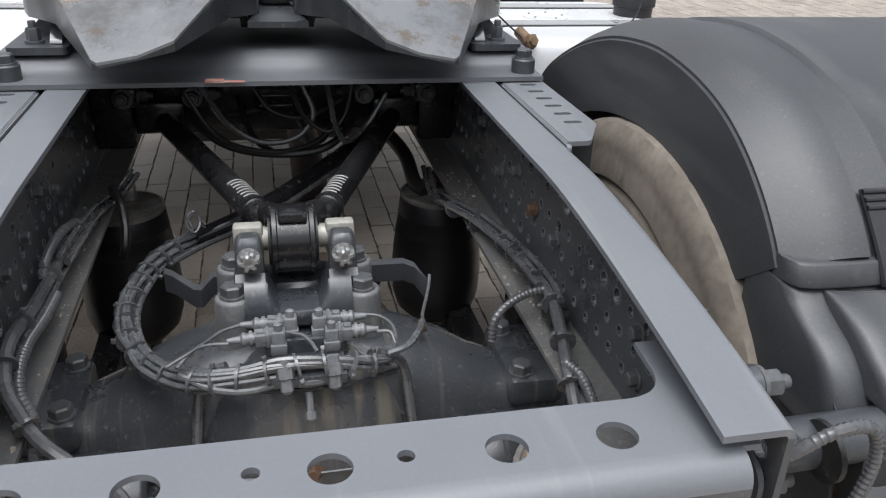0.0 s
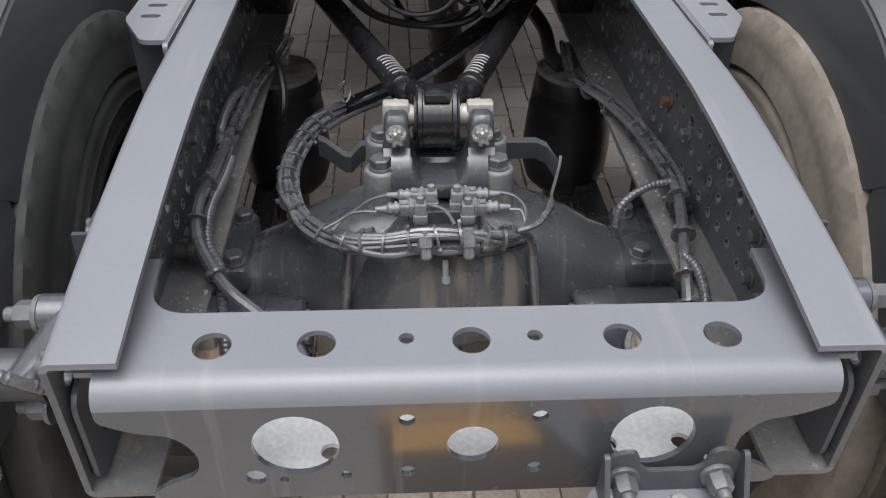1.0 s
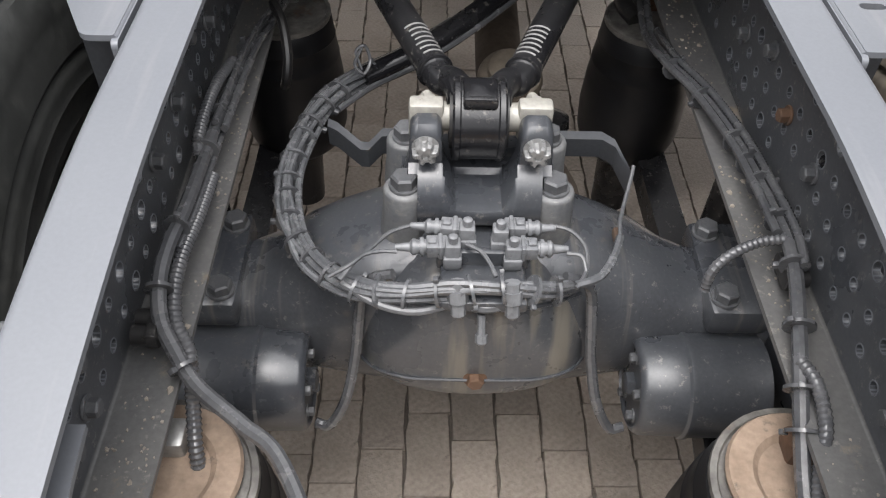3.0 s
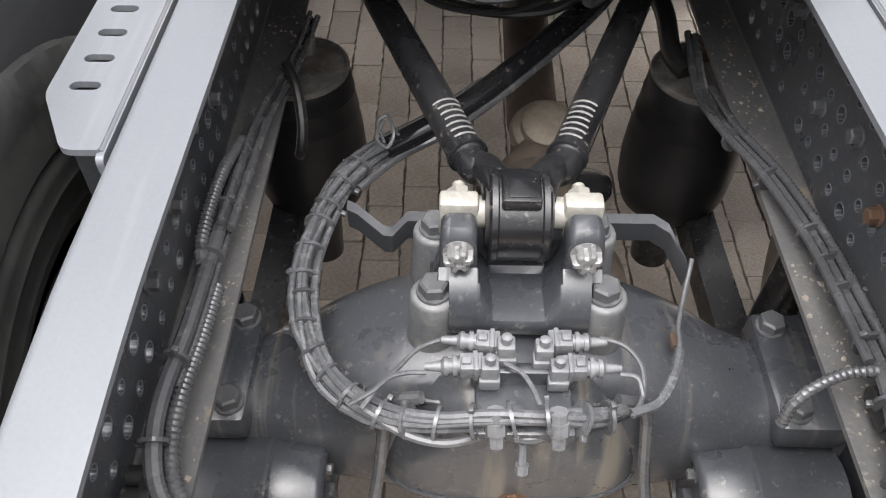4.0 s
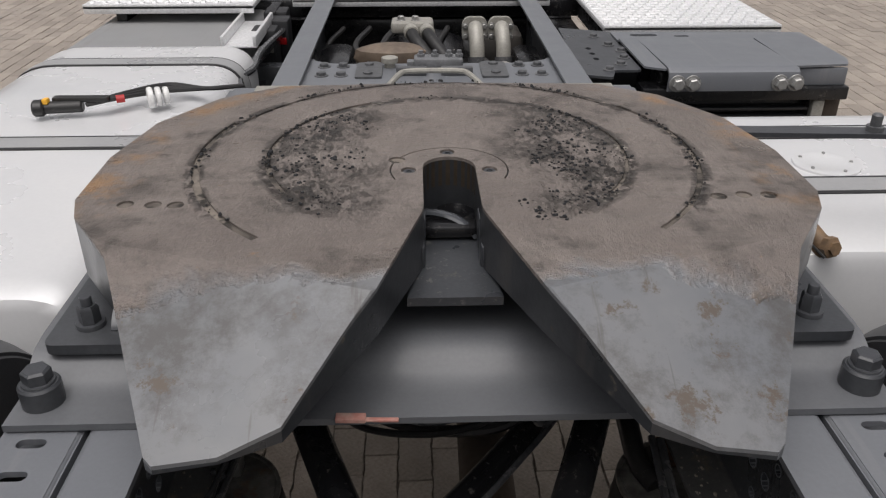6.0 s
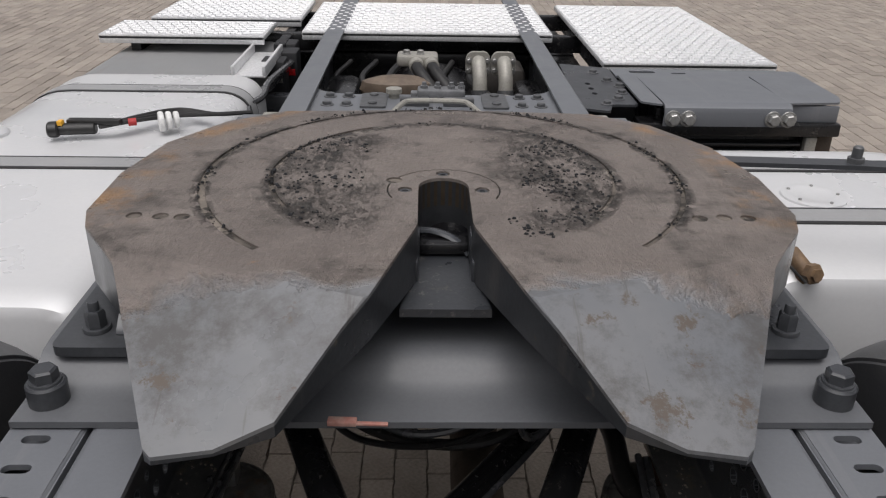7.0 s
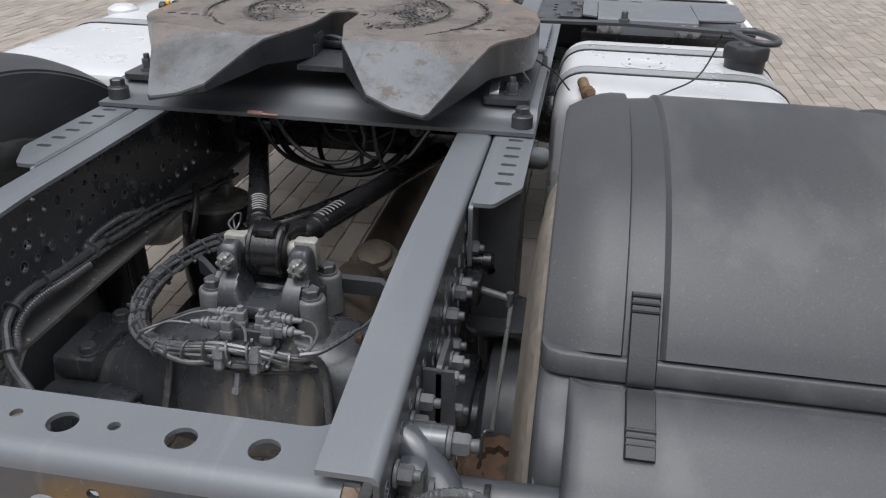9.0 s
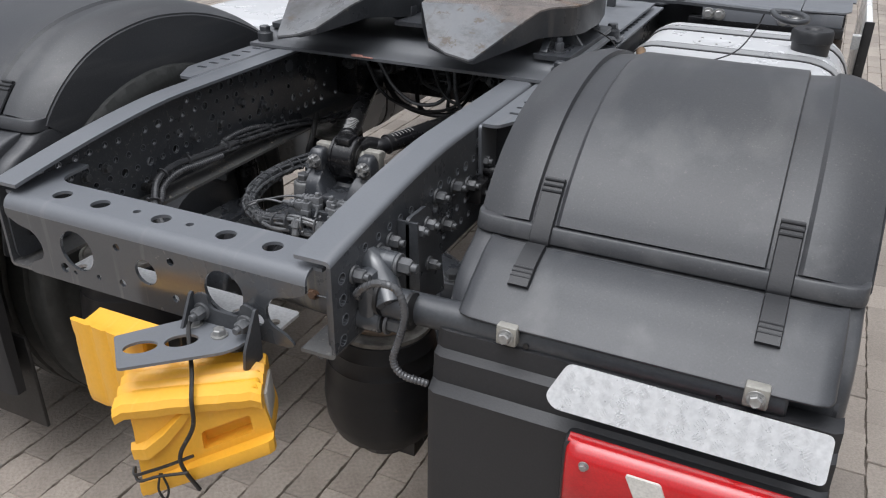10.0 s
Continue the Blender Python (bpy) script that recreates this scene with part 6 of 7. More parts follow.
box(bm, (1.15, 2.56, 0.89), (1.205, 2.62, 0.985), 0.008)
part("rusty_block", bm, M_SHAFT, e, "dusty brown mounting block")
for x in (0.685, 0.728, 0.975, 1.02):
    piece("zinc_bolt", ZBOLT, e, aim((x, 2.4855, 1.054), (0, -1, 0), 0.2, 1.6), "pale round bolt")
for x in (0.70, 0.84, 0.97, 1.13):
    bm = bmesh.new()
    box(bm, (x, 3.0, 1.02), (x + 0.006, 3.012, 1.066), 0.0)
    part("strut", bm, M_CREAM, e)
bm = bmesh.new()
sheet(bm, rounded([(0.42, 2.50), (0.50, 2.47), (0.52, 2.54), (0.597, 2.54), (0.597, 3.0), (0.44, 3.06)], 0.012), [circle(0.49, 2.66 + 0.06 * k, 0.009, 12, 0.014) for k in range(3)], -0.007, lambda u, v, w: (u, v, 1.078 + w))
box(bm, (0.40, 2.8, 0.92), (0.66, 2.86, 1.072), 0.006)
part("carrier_arm", bm, M_DARK, e)
for x, y in ((0.55, 2.60), (0.575, 2.67), (0.56, 2.82), (0.535, 2.93), (0.505, 2.545), (0.585, 2.75)):
    piece("hex_bolt", FRAMEBOLT, e, aim((x, y, 1.078), (0, 0, 1), x * 9), "painted bolt")
e = thing("side_box", (-0.9, 3.0, 0.5), "grey exhaust cover box ahead of the tank", "box")
bm = bmesh.new()
box(bm, (-1.25, 2.94, 0.5), (-0.62, 3.95, 1.02), 0.05, seg=4)
part("cover", bm, paint("mid_grey_plastic", (0.21, 0.215, 0.22), (0.26, 0.26, 0.258), 0.5, big=3, fine=200, bump=0.1, speck=0.05, scuff=0.4), e)
bm = bmesh.new()
box(bm, (-0.70, 3.04, 1.02), (-0.58, 3.42, 1.028), 0.003)
box(bm, (-0.70, 3.04, 1.026), (-0.688, 3.42, 1.06), 0.003)
box(bm, (-0.592, 3.04, 1.026), (-0.58, 3.42, 1.06), 0.003)
part("bracket", bm, M_ALU, e)

bm = bmesh.new()
box(bm, (-0.63, 3.1, 0.86), (-0.42, 3.16, 0.94), 0.006)
part("carrier_arm", bm, M_DARK, e)

# white side fairing at the front right
bm = bmesh.new()
box(bm, (1.2498, 3.0, 0.86), (1.2852, 3.05, 0.92), 0.0)
box(bm, (1.285, 2.9, 0.5), (1.315, 4.2, 1.0), 0.012)
box(bm, (1.2498, 3.0, 0.60), (1.2852, 3.06, 0.66), 0.0)
fair = part("side_fairing", bm, M_WHITE, battery, "white painted side fairing panel")
bm = bmesh.new()
box(bm, (1.28, 2.885, 0.5), (1.32, 2.9, 1.005), 0.005)
part("edge_seal", bm, M_RUBBER, fair)


# ---- wheel chocks on their carrier ----
holder = thing("chock_holder", (0.2, -0.02, 0.84), "dark grey bolted steel carrier for the wheel chocks", "bracket")
bm = bmesh.new()
outl = rounded([(0.125, 0.80), (0.275, 0.80), (0.275, 0.905), (0.24, 0.915), (0.235, 0.88), (0.165, 0.88), (0.16, 0.915), (0.125, 0.905)], [0.004, 0.004, 0.02, 0.02, 0.025, 0.025, 0.02, 0.02], 6)
sheet(bm, outl, [], 0.006, lambda u, v, w: (u, -0.02 - w, v))
for x in (0.122, 0.272):
    sheet(bm, rounded([(-0.022, 0.80), (-0.075, 0.80), (-0.07, 0.84), (-0.03, 0.91), (-0.022, 0.91)], 0.008), [], 0.006, lambda u, v, w: (x + w, u, v))
part("bracket", bm, M_DARK, holder)
for x in (0.147, 0.25):
    piece("nut", NUT, holder, aim((x, -0.026, 0.872), (0, -1, 0), 0.4, 1.0))
bm = bmesh.new()
outl = rounded([(0.118, -0.022), (0.266, -0.022), (0.256, -0.085), (0.112, -0.217), (0.03, -0.142)], [0.004, 0.004, 0.025, 0.008, 0.008], 6)
D = Vector((-0.72, -0.69)).normalized()
eye = lambda c: circle(c[0], c[1], 0.031, 20, 0.02, math.atan2(D.y, D.x))
sheet(bm, outl, [eye((0.10, -0.147)), eye((0.153, -0.097))], 0.006, lambda u, v, w: (u, v, 0.842 + w))
part("arm_plate", bm, M_FRAME, holder, "grey plate with two oval holes")
for x, y in ((0.137, -0.042), (0.205, -0.052)):
    piece("zinc_bolt", ZBOLT, holder, aim((x, y, 0.848), (0, 0, 1), 0.2, 1.1), "bright zinc bolt")


holder.location += Vector((0.014, -0.016, 0.004))


def chock(at, m, label, seed, W=0.125, foot=-0.065):
    """Wedge chock: stepped lid, hollow window and lip in its side; u along, w across, v up."""
    e = thing("wheel_chock", at, label, "wheel chock", "wheel chocks")
    rnd = random.Random(seed)
    side = rounded([(0.0, foot), (0.14, max(foot, -0.02)), (0.272, 0.026), (0.276, 0.06), (0.268, 0.11), (0.262, 0.16), (0.012, 0.16), (0.01, 0.085), (0.004, 0.02)], 0.01)
    win = rounded([(0.135, 0.03), (0.238, 0.062), (0.236, 0.1), (0.137, 0.072)], 0.008)
    T = bmesh.new()
    sheet(T, side, [win], 0.03, lambda u, v, w: (u, w, v))
    sheet(T, side, [], W - 0.05, lambda u, v, w: (u, 0.03 + w, v))
    sheet(T, side, [], 0.02, lambda u, v, w: (u, W - 0.02 + w, v))
    bm = bmesh.new()
    merge(bm, T, m)
    part("body", bm, M_YELLOW, e)
    # proud lower ridge
    if foot > -0.06:
        return ribs(e, m, W, rnd, 0.0)
    bm = bmesh.new()
    T = bmesh.new()
    strip(T, [[(u, -d, v0 - 0.032), (u, -d - 0.003, v0 - 0.02), (u, -d, v0 - 0.004), (u, 0.004, v0), (u, 0.004, v0 - 0.036)] for u, v0, d in ((-0.004, -0.026, 0.006), (0.06, -0.008, 0.012), (0.12, 0.012, 0.018), (0.2, 0.036, 0.022), (0.268, 0.056, 0.022), (0.277, 0.057, 0.014))])
    merge(bm, T, m)
    part("lower_ridge", bm, M_YELLOW, e)
    # crease across the face
    bm = bmesh.new()
    T = bmesh.new()
    strip(T, [[(u, -d, v - h), (u, -d - 0.002, v), (u, 0.004, v + h * 0.4), (u, 0.004, v - h)] for u, v, h, d in ((-0.002, 0.052, 0.024, 0.004), (0.03, 0.058, 0.026, 0.014), (0.07, 0.085, 0.026, 0.012), (0.11, 0.12, 0.022, 0.008), (0.14, 0.145, 0.012, 0.002))])
    merge(bm, T, m)
    part("torn_fold", bm, M_YELLOW, e, "torn and bent fold")
    return ribs(e, m, W, rnd, -0.014)


def ribs(e, m, W, rnd, start):
    """Ribbed lid and grey end liner of a chock."""
    for z, y0, y1 in ((0.154, -0.016, 0.25 * W), (0.158, 0.23 * W, 0.5 * W), (0.162, 0.48 * W, 0.76 * W), (0.164, 0.74 * W, W + 0.006)):
        T = bmesh.new()
        prof = [(y0, z - 0.026), (y0 - 0.004, z - 0.008), (y0 + 0.004, z + 0.004), (y1 - 0.012, z + 0.01), (y1, z - 0.002), (y1, z - 0.026)]
        loops = []
        for u in np.linspace(start, 0.268, 15):
            w, k = rnd.uniform(-0.0014, 0.0014), rnd.uniform(-0.0012, 0.0012) - (0.009 if u < 0 or u > 0.255 else 0.0)
            loops.append([(u, y + w, zz + k) for y, zz in prof])
        strip(T, loops)
        bm = bmesh.new()
        merge(bm, T, m)
        part("top_rib", bm, M_YELLOW, e)
    bm = bmesh.new()
    T = bmesh.new()
    box(T, (0.266, 0.012, 0.05), (0.274, W - 0.012, 0.135), 0.003)
    merge(bm, T, m)
    part("end_plate", bm, paint("dull_grey_liner", (0.42, 0.40, 0.36), (0.34, 0.32, 0.29), 0.5, big=14), e, "dull grey end liner")
    return e


def axes(o, u, w, v):
    """Frame with origin o, u along, w across, v up."""
    u, w, v = Vector(u).normalized(), Vector(w).normalized(), Vector(v).normalized()
    m = Matrix((u, w, v)).transposed().to_4x4()
    m.translation = o
    return m


uu = Vector((0.857, 0.51, 0.06)).normalized()
vv = Vector((0.0, 0.02, 1.0)).normalized()
ww = vv.cross(uu).normalized()
vv = uu.cross(ww).normalized()
CO = Vector((0.133, -0.236, 0.624))
c1 = chock((0.2, -0.15, 0.62), axes(CO, uu, ww, vv) @ Matrix.Diagonal((0.94, 1, 1.02, 1)), "yellow plastic wheel chock with worn ribs, hanging from its holder", 3, 0.105)
u2, w2, v2 = Vector((0.03, 0.0, -1.0)), Vector((1.0, -0.03, 0.03)), Vector((-0.03, -1.0, 0.0))
c2 = chock((0.0, -0.1, 0.7), axes(Vector((-0.086, -0.068, 0.834)), u2, w2, v2) @ Matrix.Diagonal((0.74, 1, 0.4, 1)), "yellow plastic wheel chock standing on end behind another one", 8, 0.175, 0.0)
P = lambda u, w, v: CO + uu * u + ww * w + vv * v
bm = bmesh.new()
tube(bm, [(0.151, -0.061, 0.866), (0.165, -0.09, 0.862), P(0.128, 0.03, 0.19), P(0.132, -0.022, 0.165), P(0.126, -0.03, 0.11), P(0.094, -0.03, 0.055), P(0.092, -0.032, 0.02), P(0.108, -0.02, -0.045)], 0.0042, 8)
solo("rubber_cord", bm, M_RUBBER, "black rubber cord holding the wheel chock", "cord")
bm = bmesh.new()
tube(bm, [P(0.115, -0.03, 0.045), P(0.07, -0.03, 0.03), P(0.03, -0.02, 0.012), P(-0.006, -0.008, -0.004), P(-0.01, 0.01, 0.0), P(0.0, -0.016, -0.012), P(0.04, -0.024, 0.0), P(0.1, -0.036, 0.012)], 0.0032, 6)
solo("wire_tie", bm, M_RUBBER, "twisted black wire round the yellow chock", "wire", "chock wires")
bm = bmesh.new()
tube(bm, [P(0.045, -0.024, 0.006), P(0.036, -0.026, -0.03), P(0.044, -0.026, -0.055), P(0.054, -0.026, -0.03), P(0.048, -0.024, 0.006)], 0.0024, 6)
solo("wire_tie", bm, M_RUBBER, "small loop of black wire on the yellow chock", "wire", "chock wires")


# ---- cable looms ----
def tie(parent, at, d, r, material=None):
    bm = bmesh.new()
    lathe(bm, Vector(at) - Vector(d).normalized() * 0.0025, d, [(0, r), (0, r + 0.0018), (0.0045, r + 0.0018), (0.0045, r)], 14)
    box(bm, (-0.004, -0.003, r), (0.004, 0.004, r + 0.008), 0.001, aim(at, d, random.uniform(0, 6)) @ Matrix.Rotation(math.pi / 2, 4, "X"))
    part("cable_tie", bm, material or M_CABLE, parent)


def loom(name, lines, label, ties, tie_r, material=M_CABLE, category="cable loom"):
    e = thing(name, lines[0][0][0], label, category)
    first = None
    for pts, r, ribs, nm in lines:
        bm = bmesh.new()
        ln = tube(bm, pts, r, 9, 8, ribs)
        part(nm, bm, material, e)
        first = first or ln
    for k in ties:
        i = max(1, min(len(first) - 2, int(k * (len(first) - 1))))
        tie(e, first[i], first[i + 1] - first[i - 1], tie_r, material)
    return e


def shift(pts, d):
    return [(x + d[0], y + d[1], z + d[2]) for x, y, z in pts]


L0 = [(-0.352, 1.36, 0.80), (-0.362, 1.2, 0.815), (-0.376, 1.02, 0.848), (-0.379, 0.93, 0.86), (-0.380, 0.84, 0.868), (-0.381, 0.75, 0.876), (-0.381, 0.66, 0.882), (-0.382, 0.58, 0.887), (-0.386, 0.51, 0.892), (-0.386, 0.46, 0.887), (-0.378, 0.415, 0.872), (-0.36, 0.385, 0.853), (-0.33, 0.35, 0.83), (-0.28, 0.32, 0.80), (-0.23, 0.28, 0.78), (-0.15, 0.12, 0.755)]
L1 = shift(L0[:9], (0.004, 0.0, 0.014))
L2 = shift(L0[:8], (0.016, 0, 0.004))
L3 = [(-0.386, 0.93, 0.872), (-0.391, 0.85, 0.89), (-0.393, 0.77, 0.895), (-0.392, 0.71, 0.89), (-0.388, 0.69, 0.878)]
L4 = shift(L0[6:12], (0.013, 0.006, -0.018)) + [(-0.34, 0.345, 0.80), (-0.335, 0.305, 0.765), (-0.332, 0.28, 0.70), (-0.33, 0.26, 0.62)]
loom("cable_loom", [(L0, 0.0095, 0, "cable"), (L1[:6], 0.0045, 0, "cable"), (L2[:6], 0.006, 0, "cable"), (shift(L0[2:9], (0.008, 0.004, -0.013)), 0.0055, 0.0011, "conduit"), (L3, 0.009, 0.0014, "conduit"), (L4, 0.0095, 0.0016, "conduit")], "dusty black cable bundle tied along the rail web", (0.05, 0.15, 0.22, 0.30, 0.37, 0.5, 0.62, 0.77), 0.0155)
bm = bmesh.new()
tube(bm, [(-0.355, 1.14, 0.855), (-0.335, 1.10, 0.84), (-0.325, 1.06, 0.80), (-0.328, 1.04, 0.765), (-0.335, 1.05, 0.74)], 0.009, 9)
solo("air_hose", bm, M_RUBBER, "short black air hose above the air spring", "hose", "air hoses")
R0 = [(0.35, 1.32, 0.80), (0.338, 1.16, 0.79), (0.336, 1.01, 0.83), (0.365, 0.90, 0.842), (0.388, 0.77, 0.85), (0.388, 0.66, 0.866), (0.39, 0.56, 0.872), (0.384, 0.50, 0.869), (0.372, 0.43, 0.855), (0.362, 0.37, 0.836), (0.355, 0.32, 0.815), (0.35, 0.26, 0.785), (0.345, 0.18, 0.76), (0.34, 0.08, 0.75)]
R1 = shift(R0[:7], (-0.013, 0.004, 0.006))
R2 = shift(R0[1:8], (0.008, 0.0, 0.014))
R3 = [(0.383, 0.555, 0.875), (0.352, 0.555, 0.868), (0.318, 0.545, 0.855), (0.298, 0.535, 0.835), (0.294, 0.53, 0.80)]
R4 = [(0.364, 0.385, 0.846), (0.373, 0.355, 0.845), (0.375, 0.31, 0.828), (0.366, 0.275, 0.805), (0.357, 0.23, 0.782)]
loom("cable_loom", [(R0, 0.0095, 0, "cable"), (R1, 0.0065, 0, "cable"), (R2, 0.0065, 0.0012, "conduit"), (R3, 0.0075, 0.0013, "conduit"), (R4, 0.009, 0.0014, "conduit")], "dusty cable bundle tied along the inner rail", (0.17, 0.24, 0.3, 0.34, 0.38, 0.44, 0.52, 0.62, 0.72, 0.78), 0.018)
for s, y, z in ((-1, 0.411, 0.86), (1, 0.522, 0.85)):
    e = thing("cable_clamp", (s * 0.40, y, z), "black plastic cable clamp on the rail web", "clamp", "cable clamps")
    for k in (-1, 1):
        bm = bmesh.new()
        lathe(bm, (s * 0.408, y + 0.012 * k, z), (-s, 0, 0), [(0, 0.012), (0.02, 0.012), (0.02, 0.015), (0.03, 0.015), (0.03, 0.009)], 12)
        part("stud", bm, M_RUBBER, e)
    bm = bmesh.new()
    box(bm, (s * 0.385 - 0.008, y - 0.024, z - 0.012), (s * 0.385 + 0.008, y + 0.024, z + 0.012), 0.004)
    part("saddle", bm, M_RUBBER, e)

# main harness from the right, under the rods and round to the axle sensors
H0 = [(0.25, 1.50, 0.88), (0.165, 1.36, 0.85), (0.07, 1.245, 0.83), (-0.025, 1.145, 0.81), (-0.11, 1.07, 0.795), (-0.19, 1.015, 0.785), (-0.246, 0.945, 0.785), (-0.276, 0.855, 0.78), (-0.288, 0.76, 0.772), (-0.272, 0.67, 0.765), (-0.23, 0.602, 0.758), (-0.17, 0.56, 0.755), (-0.10, 0.545, 0.765), (-0.03, 0.545, 0.775), (0.04, 0.548, 0.775), (0.10, 0.557, 0.762), (0.14, 0.585, 0.74)]
e = thing("axle_harness", (-0.2, 0.8, 0.79), "thick black cable harness with many ties looping over the axle", "cable harness")
bm = bmesh.new()
tube(bm, H0[:6], 0.021, 14, 8)
part("sleeve", bm, M_BLACK, e, "glossy black sleeve")
bm = bmesh.new()
tube(bm, [(x + 0.02, y - 0.012, z - 0.006) for x, y, z in H0[:7]], 0.006, 8, 8)
part("cable", bm, M_CABLE, e)
bm = bmesh.new()
tube(bm, [(x - 0.012, y + 0.018, z + 0.004) for x, y, z in H0[3:8]], 0.005, 8, 8)
part("cable", bm, M_CABLE, e)
random.seed(9)
for k in range(13):
    a = 2 * math.pi * k / 8 if k < 8 else 2 * math.pi * k / 5
    rr = 0.0165 if k < 8 else 0.008
    tw = random.uniform(0.15, 0.5)
    pts = [(x + rr * math.cos(a + tw * i) * 0.85 + random.uniform(-0.006, 0.006), y + rr * math.cos(a + tw * i) * 0.5, z + rr * math.sin(a + tw * i) + random.uniform(-0.0025, 0.0025)) for i, (x, y, z) in enumerate(H0[5:])]
    if k in (1, 4, 9, 11):
        pts = pts[:-3]
    bm = bmesh.new()
    tube(bm, pts, random.uniform(0.0036, 0.006), 7, 8)
    part("cable", bm, M_LOOM, e)
ln = smooth_line(H0, 8)
for k in (0.30, 0.355, 0.39, 0.42, 0.445, 0.47, 0.50, 0.53, 0.56, 0.59, 0.62, 0.655, 0.69, 0.72, 0.75, 0.79, 0.83, 0.87, 0.91, 0.95):
    i = int(k * (len(ln) - 1))
    tie(e, ln[i], ln[i + 1] - ln[i - 1] + Vector((random.uniform(-0.004, 0.004), random.uniform(-0.004, 0.004), random.uniform(-0.004, 0.004))), 0.0205, M_CABLE if i % 2 else M_LOOM)
bm = bmesh.new()
tube(bm, [(-0.19, 1.0, 0.812), (-0.20, 1.02, 0.835), (-0.185, 1.03, 0.84), (-0.175, 1.0, 0.83), (-0.185, 0.985, 0.815), (-0.20, 0.99, 0.83), (-0.19, 1.015, 0.845)], 0.003, 6)
part("tie_knot", bm, M_CABLE, e)
for pts in ([(-0.205, 0.545, 0.79), (-0.175, 0.56, 0.80), (-0.15, 0.59, 0.80), (-0.125, 0.62, 0.80), (-0.09, 0.637, 0.80)], [(-0.19, 0.54, 0.79), (-0.165, 0.572, 0.80), (-0.14, 0.585, 0.798), (-0.115, 0.588, 0.795)],
            [(0.10, 0.64, 0.80), (0.13, 0.628, 0.80), (0.148, 0.60, 0.795), (0.145, 0.565, 0.785), (0.13, 0.54, 0.78)], [(0.12, 0.59, 0.795), (0.14, 0.585, 0.795), (0.146, 0.565, 0.785)],
            [(0.13, 0.545, 0.78), (0.165, 0.56, 0.782), (0.19, 0.60, 0.782), (0.205, 0.64, 0.778)], [(0.20, 0.62, 0.778), (0.208, 0.655, 0.775), (0.214, 0.685, 0.765), (0.23, 0.735, 0.766), (0.242, 0.77, 0.776), (0.246, 0.785, 0.789)],
            [(-0.02, 0.60, 0.80), (0.0, 0.585, 0.802), (0.012, 0.565, 0.80), (0.02, 0.545, 0.795)]):
    bm = bmesh.new()
    thick = pts[0][0] == 0.13
    pts = [(x, y + 0.008, z) for x, y, z in pts]
    tube(bm, pts, 0.006 if thick else 0.0032, 7)
    part("wire", bm, M_BOLT if not thick else M_LOOM, e)
bm = bmesh.new()
box(bm, (0.205, 0.672, 0.738), (0.219, 0.694, 0.754), 0.004)
part("rusty_clip", bm, M_RUST, e, "rusty clip")

# sensor plugs and the valve block on the axle
valve = thing("sensor_block", (0, 0.57, 0.76), "cluster of grey over-sprayed plugs on the axle valve block", "sensor block")
bm = bmesh.new()
box(bm, (-0.055, 0.53, 0.745), (0.065, 0.635, 0.765), 0.005)
box(bm, (-0.06, 0.60, 0.755), (0.07, 0.615, 0.79), 0.004)
part("block", bm, M_AXLE, valve)


def plug(p, d, n=0.066):
    bm = bmesh.new()
    u, v, d = frame_of(d)
    m = aim(p, d)
    box(bm, (-0.0125, -0.0105, 0.0), (0.0125, 0.0105, n * 0.45), 0.002, m)
    box(bm, (-0.0145, -0.0125, n * 0.1), (0.0145, 0.0125, n * 0.2), 0.002, m)
    box(bm, (-0.006, -0.0145, n * 0.24), (0.006, 0.0145, n * 0.42), 0.002, m)
    lathe(bm, p, d, [(n * 0.45, 0.0105), (n * 0.5, 0.0105), (n * 0.5, 0.0135), (n * 0.58, 0.0135), (n * 0.58, 0.010), (n * 0.66, 0.010), (n * 0.66, 0.012), (n * 0.74, 0.012), (n * 0.8, 0.007), (n * 1.1, 0.0045)], 10)
    part("plug", bm, M_PLUG, valve)


for p, d in (((-0.025, 0.637, 0.80), (-1, 0.05, 0.02)), ((0.035, 0.64, 0.80), (1, 0.0, 0.02)), ((-0.045, 0.608, 0.795), (-1, -0.05, 0.0)), ((0.05, 0.606, 0.795), (1, 0, 0.0))):
    plug(Vector(p), d)
for p, h in (((-0.018, 0.625, 0.77), 0.05), ((0.028, 0.622, 0.77), 0.05), ((-0.038, 0.602, 0.755), 0.055), ((0.046, 0.602, 0.755), 0.052)):
    bm = bmesh.new()
    box(bm, (p[0] - 0.011, p[1] - 0.011, p[2]), (p[0] + 0.011, p[1] + 0.011, p[2] + h), 0.003)
    box(bm, (p[0] - 0.013, p[1] - 0.015, p[2] + h * 0.3), (p[0] + 0.013, p[1] + 0.004, p[2] + h * 0.62), 0.002)
    lathe(bm, (p[0], p[1], p[2] + h), (0, 0.1, 1), [(0, 0.007), (0.01, 0.007), (0.012, 0.004)], 8)
    part("solenoid", bm, M_PLUG, valve)
for x in (-0.032, 0.042):
    bm = bmesh.new()
    lathe(bm, (x, 0.548, 0.79), (0.05, -0.35, -0.8), [(0, 0.012), (0.012, 0.012), (0.012, 0.0145), (0.03, 0.0145), (0.032, 0.011), (0.05, 0.0105), (0.055, 0.006)], 8)
    part("elbow_fitting", bm, M_PLUG, valve, "grey metal elbow fitting")
bm = bmesh.new()
lathe(bm, (0.004, 0.54, 0.73), (0.02, -0.45, -0.75), [(0, 0.006), (0.03, 0.006), (0.03, 0.009), (0.042, 0.009), (0.046, 0.005)], 8)
part("bleed_nipple", bm, M_PLUG, valve)
bm = bmesh.new()
